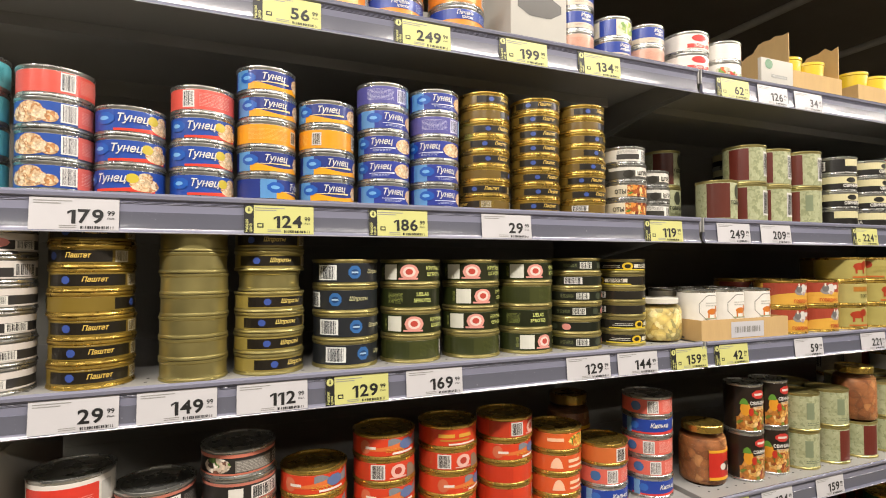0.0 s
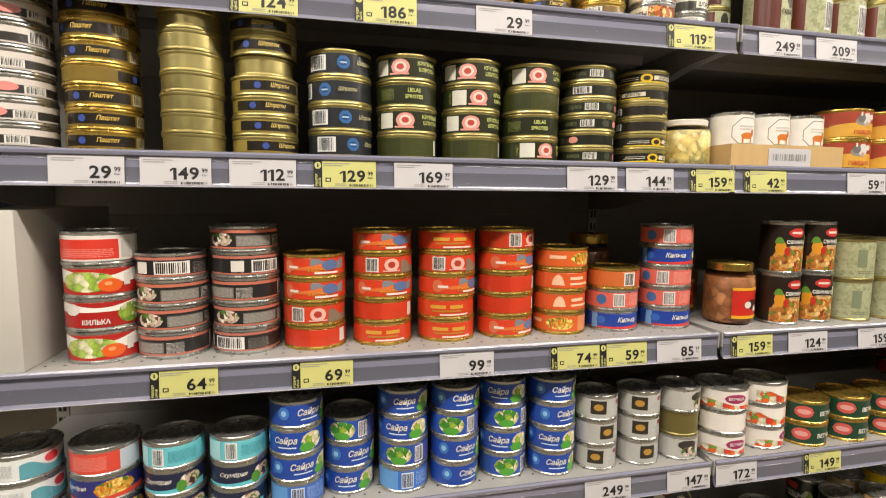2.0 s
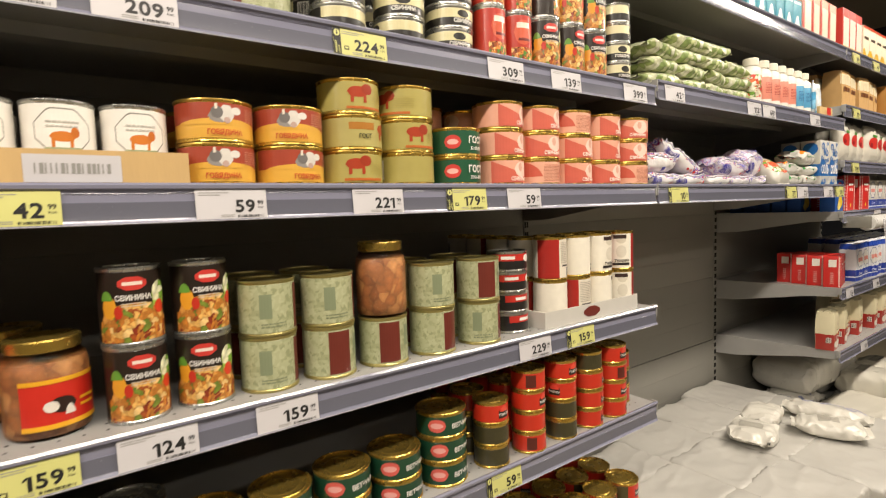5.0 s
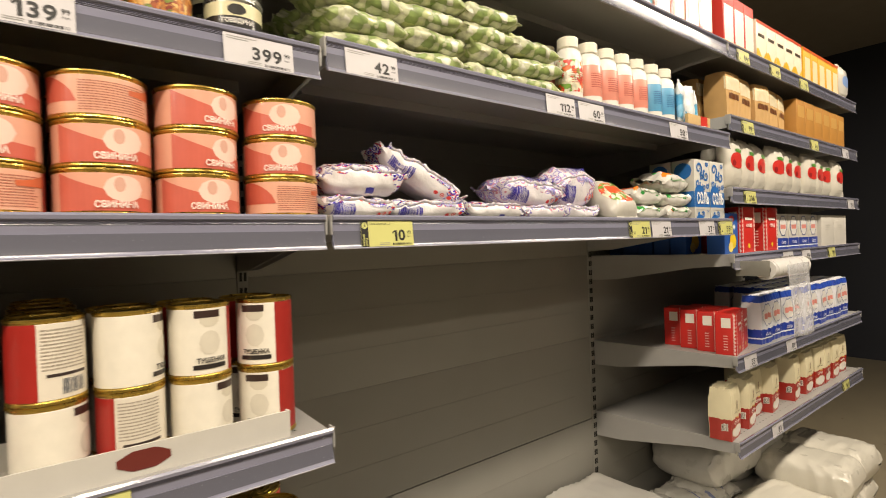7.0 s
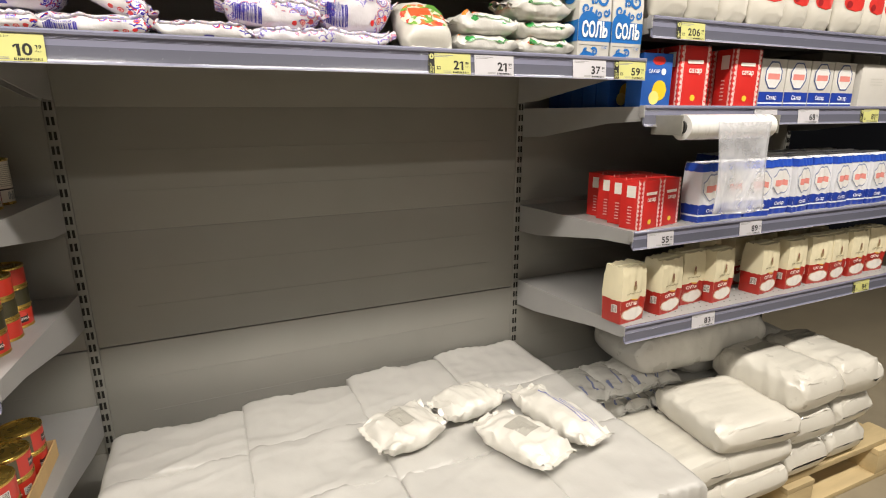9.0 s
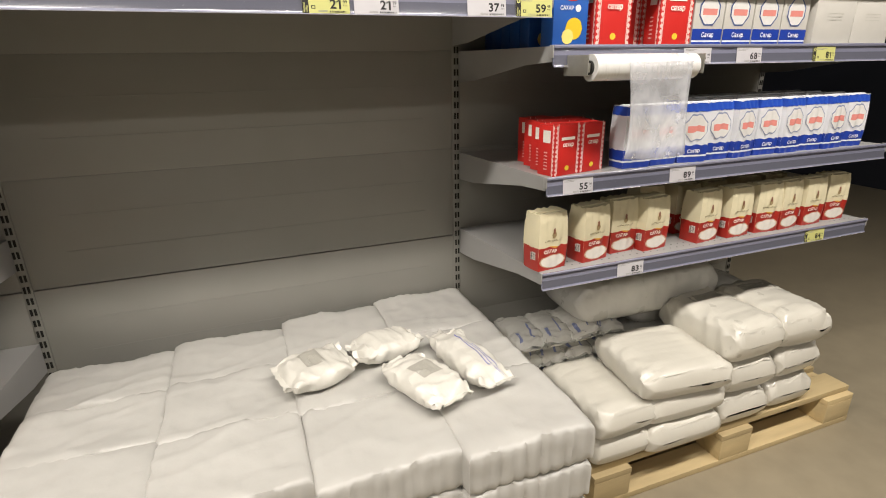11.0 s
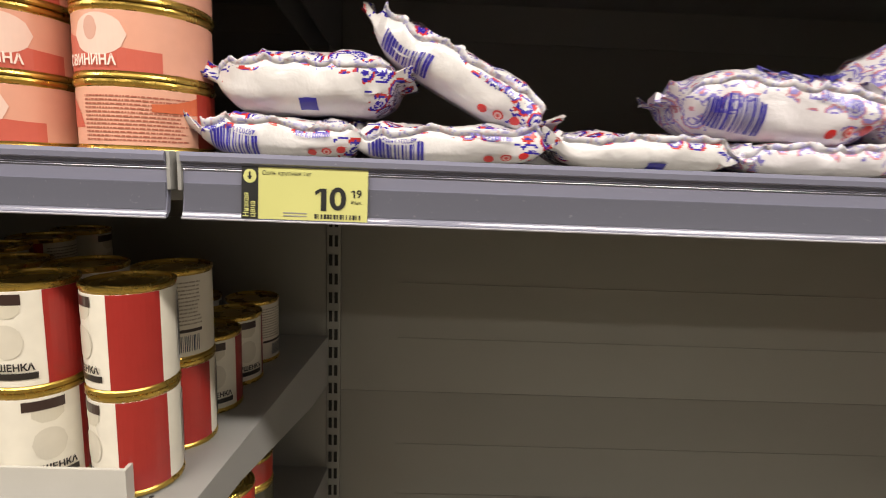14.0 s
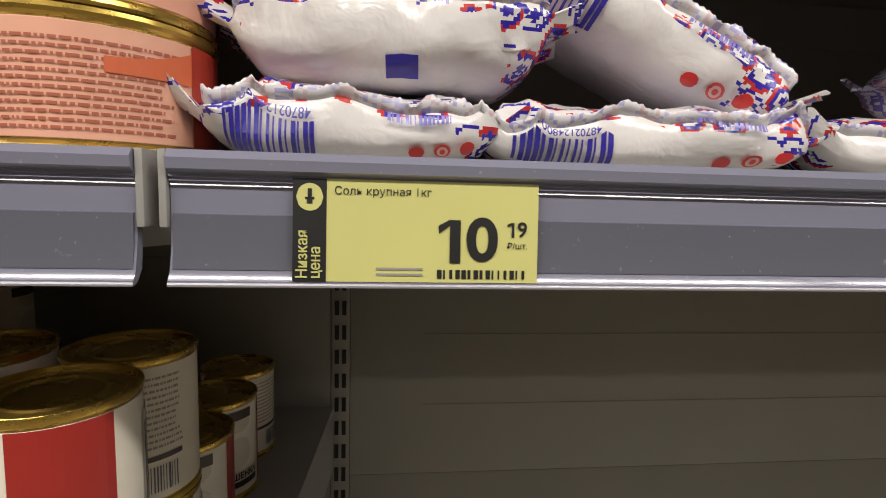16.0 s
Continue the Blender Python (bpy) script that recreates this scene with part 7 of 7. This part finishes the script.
pouch_prints = [("red_fruit", "ell", -0.25, 0.42, 55, 128, "c9352f"), ("leaf", "ell", 0.40, 0.58, 80, 118, "4f8a3a"), ("dark_seed", "ell", -0.15, 0.1, 66, 84, "8f1f22")]
pouch = bag("fruit_pouch", 0.155, 0.115, 0.055, 131, BAG_FILM, "white stand-up pouch with red fruit picture", "pouch", pose(3.585, 0.83, ZD3 + 0.084, 0, -90, 90), "fruit pouches on the shelf", pouch_prints, 0.003, 0.006)
for k in range(1, 10):
    copy_thing(pouch, pose(3.585 + 0.116 * k, 0.828 + 0.008 * (k % 3), ZD3 + 0.084, 0, -90, 90 + RNG.uniform(-10, 10)))
for k in range(8):
    copy_thing(pouch, pose(3.62 + 0.12 * k, 0.90, ZD3 + 0.084, 0, -90, 90 + RNG.uniform(-10, 10)))
carton("small_card", 4.735, 0.80, ZD3, 0.05, 0.04, 0.035, 0, WHITE_CARD, [("grey_bar", "f", "rect", 0.2, 0.8, 0.5, 0.6, "9a9890")], [], "small white card box at the shelf end", "box")

# sugar on the second and third shelves of the last bay
RED_BOARD = board("c92620")
LACE = [("lace", "f", "lace", 0.02, 0.13, 0, 1, "e6c4bb"), ("lace", "f", "lace", 0.98, 0.87, 0, 1, "e6c4bb"), ("lace", "l", "lace", 0.98, 0.86, 0, 1, "e6c4bb"), ("yellow_diamond", "f", "hex", 0.42, 0.58, 0.1, 0.2, "e2c23a"),
        ("white_seal", "l", "rect", 0.3, 0.75, 0.66, 0.9, "e4dfd6"), ("side_printing", "l", "lines", 0.4, 0.6, 0.1, 0.5, "e4bdb6"), ("word_bar", "f", "rect", 0.24, 0.76, 0.71, 0.77, "efe6dc")]
blue = carton("sugar_carton", 3.568, 0.795, ZD4, 0.096, 0.055, 0.128, 0, board("1f56a8"), [("red_oval", "f", "ell", 0.3, 0.75, 0.78, 0.94, "c9352f"), ("yellow_cup", "f", "ell", 0.35, 0.85, 0.12, 0.5, "e3bf2e"), ("white_cube", "f", "hex", 0.62, 0.78, 0.6, 0.72, "e8e8e4"), ("light_cup", "f", "ell", 0.25, 0.6, 0.04, 0.3, "efd87a")],
       [("САХАР", "f", 0.36, 0.66, 0.012, "efeeea", 0.02)], "blue sugar carton with a yellow cup", "carton", "sugar cartons")
for row in range(2, 7):
    again(blue, 3.568 + 0.004 * row, 0.795 + 0.062 * row, ZD4, RNG.uniform(-3, 3))
red = carton("sugar_carton", 3.690, 0.792, ZD4, 0.106, 0.055, 0.150, 0, RED_BOARD, LACE, [("сахар", "f", 0.5, 0.60, 0.018, "f0e8de", 0.03)], "red sugar carton with a lace border", "carton", "sugar cartons")
for rx, ry in ((3.775, 0.865), (3.885, 0.792), (3.69, 0.865), (3.885, 0.86), (3.80, 0.94), (3.69, 0.94)):
    again(red, rx, ry, ZD4, RNG.uniform(-2, 2))
small = carton("sugar_carton", 3.573, 0.782, ZD5, 0.090, 0.060, 0.128, 12, RED_BOARD, LACE, [("сахар", "f", 0.5, 0.62, 0.015, "f0e8de", 0.03)], "red sugar carton with a lace border", "carton", "sugar cartons")
for rx, ry in ((3.588, 0.846), (3.603, 0.910), (3.618, 0.974), (3.662, 0.800), (3.676, 0.865), (3.690, 0.93)):
    again(small, rx, ry, ZD5, 12)
FACE = [("blue_foot", "f", "rect", 0, 1, 0, 0.32, "243f9c"), ("white_line", "f", "rect", 0, 1, 0.07, 0.10, "dfe2e8"), ("house_frame", "f", "hex", 0.16, 0.84, 0.38, 0.95, "4a5a86"), ("house_field", "f", "hex", 0.20, 0.80, 0.41, 0.92, "dcdad6"), ("red_bar", "f", "rect", 0.27, 0.75, 0.58, 0.70, "d98a80")]
wb = carton("sugar_carton", 3.998, 0.795, ZD4, 0.103, 0.055, 0.130, 0, WHITE_CARD, FACE, [("Сахар", "f", 0.5, 0.2, 0.016, "e8e8ec", 0.02)], "white and blue sugar carton", "carton", "sugar cartons")
for k in range(1, 4):
    again(wb, 3.998 + 0.1075 * k, 0.795, ZD4)
for k in range(4):
    again(wb, 3.998 + 0.1075 * k, 0.853, ZD4)
box_row("white_box", ZD4, 4.388, 2, 0.165, 0.128, WHITE_CARD, [("grey_printing", "f", "lines", 0.3, 0.7, 0.5, 0.7, "b5b3aa")], [], "plain white cardboard box", "box", "white boxes on the shelf", d=0.12)
for bx in (4.388 + 0.08, 4.388 + 0.25):
    carton("white_box", bx, 0.915, ZD4, 0.15, 0.15, 0.175, 0, WHITE_CARD, [], [], "plain white cardboard box", "box", "white boxes on the shelf")

BLUE_PAPER = mat("white_sugar_paper", srgb("d9dade"), 0.45, 0, 0.05, 30, bump=0.2, bump_scale=60)
bp = soft_pack("sugar_bag", 0.092, 0.062, 0.165, BLUE_PAPER, [("blue_foot", "rect", -180, 180, 0.0, 0.30, "243f9c"), ("white_line", "rect", -180, 180, 0.10, 0.13, "dfe2e8"), ("blue_head", "rect", -180, 180, 0.86, 0.995, "2b4fb5"),
               ("house_frame", "hex", -38, 38, 0.37, 0.82, "8a93ad"), ("house_field", "hex", -36, 36, 0.39, 0.79, "dcdad6"), ("red_bar", "rect", -28, 28, 0.52, 0.62, "d98a80")], [("Сахар", 0, 0.2, 0.015, "e8e8ec", 0.02)], "white and blue paper bag of sugar", "sugar bag", "blue sugar bags", 5, pose(3.80, 0.785, ZD5))
for k in range(1, 10):
    copy_thing(bp, pose(3.80 + 0.098 * k, 0.785 + 0.006 * (k % 2), ZD5, 0, 0, RNG.uniform(-9, 9)))
for row in range(1, 4):
    for k in range(3, 10):
        copy_thing(bp, pose(3.79 + 0.099 * k, 0.785 + 0.072 * row, ZD5, 0, 0, RNG.uniform(-9, 9)))
CREAM_PAPER = mat("cream_sugar_paper", srgb("d8cfae"), 0.55, 0, 0.06, 30, bump=0.3, bump_scale=50)
fp = soft_pack("sugar_bag", 0.098, 0.066, 0.160, CREAM_PAPER, [("red_foot", "rect", -180, 180, 0.0, 0.42, "a32a20"), ("pale_rim", "ell", -43, 43, 0.03, 0.28, "c9a88c"), ("white_oval", "ell", -39, 39, 0.045, 0.265, "e4dfd6"), ("orange_drop", "hill", -14, 14, 0.43, 0.40, "d9a03c"), ("grey_scene", "ell", -9, 9, 0.58, 0.68, "a39068"), ("grey_figure", "ell", -4, 5, 0.64, 0.74, "8a5f48"), ("word_arc", "bars", -30, 30, 0.52, 0.548, "7a6f4c"), ("barcode_patch", "rect", -84, -56, 0.2, 0.34, "e0dcd2"), ("side_bars", "bars", -82, -58, 0.21, 0.33, "5a4a44")],
               [("САХАР", -12, 0.345, 0.013, "efe6dc", 0.03)], "cream and red paper bag of sugar", "sugar bag", "cream sugar bags", 9, pose(3.552, 0.790, ZD6, 0, 0, 8))
for kx, ky, kt in ((3.702, 0.800, 10), (3.820, 0.828, 4), (3.925, 0.808, 8), (4.005, 0.930, -4), (4.125, 0.802, 8), (4.252, 0.800, 3), (4.375, 0.80, -4), (4.478, 0.80, 6), (4.590, 0.80, 2), (4.715, 0.81, -3),
                   (4.13, 0.90, 0), (4.25, 0.90, 5), (4.40, 0.90, 0), (4.52, 0.90, -5)):
    copy_thing(fp, pose(kx, ky, ZD6, 0, 0, kt))


# ---- the roll of bags under the shelf ----
roll = empty("bag_roll_holder", "roll of clear plastic bags on a steel holder", "bag roll", at=pose(3.715, 0.70, 1.308))
bm = bmesh.new()
bmesh.ops.create_cone(bm, cap_ends=True, segments=32, radius1=0.030, radius2=0.030, depth=0.30, matrix=pose(0, 0, 0, 0, 90, 0))
part("roll", bm, mat("rolled_clear_film", srgb("d9d8d4"), 0.3, 0, 0.06, 20, bump=0.3, bump_scale=60, coat=0.4, stretch=(3, 1, 1)), roll, "roll of clear film bags")
bm = bmesh.new()
bmesh.ops.create_cone(bm, cap_ends=True, segments=20, radius1=0.016, radius2=0.016, depth=0.312, matrix=pose(0, 0, 0, 0, 90, 0))
part("core", bm, DARK, roll)
for s in (-1, 1):
    bm = box(s * 0.170 - 0.0015, s * 0.170 + 0.0015, -0.02, 0.075, -0.018, 0.028, 0.001)
    box_into(bm, s * 0.170 - 0.012, s * 0.170 + 0.012, 0.058, 0.0745, 0.002, 0.006)
    box_into(bm, min(0, s) * 0.012 + s * 0.158, min(0, s) * 0.012 + s * 0.158 + 0.012, -0.012, 0.012, -0.010, 0.010)
    part("holder_arm", bm, mat("zinc_plate", srgb("9a988f"), 0.38, 0.45, 0.1, 60), roll, "zinc-plated steel arm")
CLEAR = bpy.data.materials.new("clear_bag_film")
CLEAR.use_nodes = True
cb = CLEAR.node_tree.nodes["Principled BSDF"]
cb.inputs["Base Color"].default_value = (*srgb("dcdde0"), 1)
cb.inputs["Roughness"].default_value = 0.2
cn = CLEAR.node_tree.nodes.new("ShaderNodeTexNoise")
cn.inputs["Scale"].default_value = 3.5
cm = CLEAR.node_tree.nodes.new("ShaderNodeMapRange")
cm.inputs["From Min"].default_value, cm.inputs["From Max"].default_value = 0.3, 0.75
cm.inputs["To Min"].default_value, cm.inputs["To Max"].default_value = 0.22, 0.55
CLEAR.node_tree.links.new(cn.outputs["Fac"], cm.inputs["Value"])
CLEAR.node_tree.links.new(cm.outputs[0], cb.inputs["Alpha"])
bm = bmesh.new()
grid = [[bm.verts.new((0.03 + (-0.095 + 0.19 * i / 14) * (1 - 0.10 * math.sin(math.pi * j / 12)), -0.031 - 0.006 * math.sin(2.2 * math.pi * i / 14 + j * 0.2) * (j / 12) - 0.010 * (j / 12), 0.012 - 0.222 * j / 12 - 0.008 * math.sin(3 * i / 14) * j / 12)) for i in range(15)] for j in range(13)]
for a, b in zip(grid, grid[1:]):
    for i in range(14):
        bm.faces.new((a[i], a[i + 1], b[i + 1], b[i]))
sheet = part("hanging_bag", bm, CLEAR, roll, "clear plastic bag hanging off the roll")
sol = sheet.modifiers.new("thickness", "SOLIDIFY")
sol.thickness = 0.0012


# ---- white packs piled in the empty bay ----
def pallet(x0, x1, y0, y1, label):
    root = empty("wooden_pallet", label, "pallet", "pallets", at=pose((x0 + x1) / 2, (y0 + y1) / 2, 0))
    hw, hd = (x1 - x0) / 2, (y1 - y0) / 2
    n = max(3, int((y1 - y0) / 0.13))
    for k in range(n):
        c = -hd + (k + 0.5) * 2 * hd / n
        part("deck_board", box(-hw, hw, c - 0.047, c + 0.047, 0.122, 0.144, 0.002), PINE, root)
    for s in (-1, 0, 1):
        part("stringer", box(s * (hw - 0.07) - 0.07, s * (hw - 0.07) + 0.07, -hd, hd, 0.100, 0.122, 0.002), PINE, root)
        for q in (-1, 0, 1):
            part("block", box(s * (hw - 0.07) - 0.068, s * (hw - 0.07) + 0.068, q * (hd - 0.05) - 0.05, q * (hd - 0.05) + 0.05, 0.022, 0.100, 0.002), PINE, root)
    for q in (-1, 0, 1):
        part("foot_board", box(-hw, hw, q * (hd - 0.05) - 0.05, q * (hd - 0.05) + 0.05, 0.0, 0.022, 0.002), PINE, root)
    return root


pallet(2.235, 3.435, 0.455, 1.20, "pale pine pallet under the white packs")
pallet(3.66, 4.83, 0.655, 1.20, "pale pine pallet under the sugar bags")


def packed_block(w, d, h, seed):
    """A film-wrapped block of packs: rounded, with upright bulges on its front and back."""
    bm = bmesh.new()
    nx, ny, nz = 34, 26, 8
    verts = {}

    def pos(i, j, k):
        u, v, q = 2 * i / nx - 1, 2 * j / ny - 1, 2 * k / nz - 1
        rx = 0.022 / (w / 2)
        ex = max(0, abs(u) - (1 - rx)) / rx
        ey = max(0, abs(v) - (1 - 0.03 / (d / 2))) / (0.03 / (d / 2))
        ez = max(0, abs(q) - 0.62) / 0.38
        m = math.sqrt(ex * ex + ey * ey + ez * ez)
        x = u * w / 2 - math.copysign(0.005 * ex * max(0, m - 0.75), u)
        y = v * d / 2 - math.copysign(0.009 * ey * max(0, m - 0.75), v)
        z = q * h / 2 - math.copysign(0.011 * ez * max(0, m - 0.95), q)
        rib = abs(math.sin(math.pi * 5 * (u + 1) / 2))
        if ey > 0:
            y += math.copysign(0.015 * (rib - 0.6) * ey, v)
        p = Vector((x, y, z))
        n = noise.noise(p * 9 + Vector((seed * 2.3, seed, 0)))
        n2 = noise.noise(p * 32 + Vector((0, seed * 4.1, seed)))
        if q > 0.5:
            p.z += 0.0065 * n + 0.0022 * n2 - 0.003 * abs(noise.noise(p * 14 + Vector((seed, 0, 3)))) ** 0.5
            fold = max(0.0, 1 - 5 * abs(noise.noise(Vector((p.x * 5, p.y * 9, seed * 1.9)))))
            p.z += 0.0035 * fold * fold
            p.z += 0.006 * max(0.0, abs(v) - 0.55) / 0.45 * (1 - abs(u) ** 6) * (0.6 + n)
            p.z -= 0.0012 * (1 - rib) * (0.4 + 0.6 * max(0, n))
        p.y += 0.002 * n2
        return p + Vector((0, 0, h / 2))

    def v_at(i, j, k):
        if (i, j, k) not in verts:
            verts[(i, j, k)] = bm.verts.new(pos(i, j, k))
        return verts[(i, j, k)]

    for i in range(nx):
        for j in range(ny):
            bm.faces.new([v_at(*c) for c in ((i, j, nz), (i + 1, j, nz), (i + 1, j + 1, nz), (i, j + 1, nz))])
            bm.faces.new([v_at(*c) for c in ((i, j, 0), (i, j + 1, 0), (i + 1, j + 1, 0), (i + 1, j, 0))])
        for k in range(nz):
            bm.faces.new([v_at(*c) for c in ((i, 0, k), (i + 1, 0, k), (i + 1, 0, k + 1), (i, 0, k + 1))])
            bm.faces.new([v_at(*c) for c in ((i, ny, k), (i, ny, k + 1), (i + 1, ny, k + 1), (i + 1, ny, k))])
    for j in range(ny):
        for k in range(nz):
            bm.faces.new([v_at(*c) for c in ((0, j, k), (0, j, k + 1), (0, j + 1, k + 1), (0, j + 1, k))])
            bm.faces.new([v_at(*c) for c in ((nx, j, k), (nx, j + 1, k), (nx, j + 1, k + 1), (nx, j, k + 1))])
    return bm


block_w, block_d, block_h = 0.3125, 0.2675, 0.1045
block_protos = []
for k in range(5):
    me_bm = packed_block(block_w, block_d, block_h, 11 + k)
    block_protos.append(mesh_of(me_bm, "sugar_block", SHEET_FILM, 60))
for lev in range(4):
    for col in range(4):
        for row in range(3):
            ob = new("sugar_block", block_protos[(lev * 3 + col * 2 + row) % 5])
            j = RNG.uniform(-0.004, 0.004)
            near, far = 0.525 - 0.033 * col, 1.135 + 0.033 * col
            deep = (far - near) / 3
            ob.matrix_world = pose(2.384 + 0.3025 * col + j, near + (row + 0.5) * deep, 0.144 + 0.105 * lev, 0, 0, RNG.uniform(-0.8, 0.8) + (180 if (col + row) % 2 else 0)) @ Matrix.Diagonal((1, (deep + 0.011) / block_d, 1, 1))
            tagged(ob, "white film-wrapped block of sugar packs in a pile", "sugar pack", "piled white blocks")

for k, (bx, by, rz, L, w) in enumerate(((2.892, 0.833, 15, 0.165, 0.150), (3.088, 0.885, 12, 0.17, 0.125), (3.135, 0.680, -68, 0.21, 0.125), (3.272, 0.735, -80, 0.26, 0.105))):
    lab = [("paper_sticker", "rect", -0.35, 0.25, 60, 105, "a9a69c")] if k != 3 else [("blue_stripe", "rect", -0.6, 0.7, 84, 86, "5a62a8"), ("blue_stripe", "rect", -0.3, 0.9, 76, 78, "7a80b8"), ("blue_stripe", "rect", -0.1, 0.95, 70, 71.5, "6a72b0")]
    if k == 1:
        lab = []
    bag("sugar_pouch", L, w, 0.060, 201 + k, POUCH_FILM, "clear-wrapped bag of white sugar lying on the pile", "sugar bag", pose(bx, by, 0.5655, 0, 0, rz), "loose bags on the pile", lab, 0.010, 0.012, (), 0.0, 2.2, 0.7, 0.004)

# ---- sugar sacks on the pallet ----
for k, (bx, by, bz, L, w, t, ry, rz) in enumerate((
        (3.765, 0.820, 0.144, 0.33, 0.215, 0.112, 0, 90), (3.764, 0.818, 0.245, 0.34, 0.225, 0.108, 0, 92),
        (3.995, 0.800, 0.144, 0.33, 0.30, 0.110, 0, 90), (4.000, 0.805, 0.242, 0.32, 0.31, 0.108, 0, 88), (3.992, 0.790, 0.338, 0.31, 0.33, 0.108, 0, 84),
        (4.262, 0.830, 0.144, 0.35, 0.225, 0.135, 0, 90), (4.265, 0.828, 0.268, 0.35, 0.23, 0.135, 0, 88), (4.258, 0.812, 0.392, 0.33, 0.24, 0.145, 0, 92),
        (4.490, 0.835, 0.144, 0.34, 0.22, 0.135, 0, 90), (4.492, 0.832, 0.268, 0.34, 0.22, 0.135, 0, 92), (4.488, 0.815, 0.392, 0.33, 0.23, 0.145, 0, 87))):
    prints = [("grey_stamp", "rect", 0.30, 0.55, 70, 110, "9c998f")] if k in (7, 10) else []
    prints.append(("end_seam", "rect", -0.93, -0.89, 45, 135, BAG_FILM))
    bag("sugar_sack", L, w, t, 221 + k, BAG_FILM if k < 5 else SACK_FILM, "white film sack of sugar stacked on a pallet", "sack", pose(bx, by, bz, 0, 0, rz), "sacks on the pallet", prints, 0.008 if k < 5 else 0.010, 0.0, (), 0.0, 8.0 if k < 5 else 7.0, 0.5, 0.0, 0, 0.46 if k < 5 else 0.55)
DIM = mat("grey_film", srgb("cbc9c1"), 0.3, 0, 0.1, 14, bump=0.5, bump_scale=40, coat=0.4, per_object=0.08)
for k in range(16):
    lev = k // 4
    bag("sugar_pouch", 0.20, 0.13, 0.085, 251 + k, DIM, "clear-wrapped pack with blue stripes behind the sacks", "sugar bag", pose(3.605 + 0.105 * (k % 4) + 0.01 * (lev % 2), 1.085 - 0.006 * lev, 0.144 + 0.079 * lev, 0, 0, 84 + 4 * (k % 3)), "packs behind the sacks",
        [("blue_stripe", "rect", -0.9, -0.55, 62, 74, "7d86ac"), ("blue_stripe", "rect", -0.8, -0.1, 98, 103, "7a83ac")], 0.010, 0.01, (), 0.0, 2.4)

for bx, bz in ((4.20, 0.144), (4.50, 0.144), (4.20, 0.260), (4.50, 0.260), (4.20, 0.376), (4.50, 0.376)):
    bag("sugar_sack", 0.30, 0.20, 0.125, 273 + int(bx * 10 + bz * 100), DIM, "greyish clear sack lying behind the white sacks", "sack", pose(bx, 1.105, bz), "sacks on the pallet", (), 0.006, 0.0, (), 0.0, 3.0, 0.6)
bag("sugar_sack", 0.62, 0.27, 0.180, 271, DIM, "large greyish clear sack lying behind the white sacks", "sack", pose(4.095, 1.090, 0.452, 0, 0, -2), "sacks on the pallet", (), 0.009, 0.0, (), 0.0, 9.0, 0.5, 0.0, 0, 0.5)
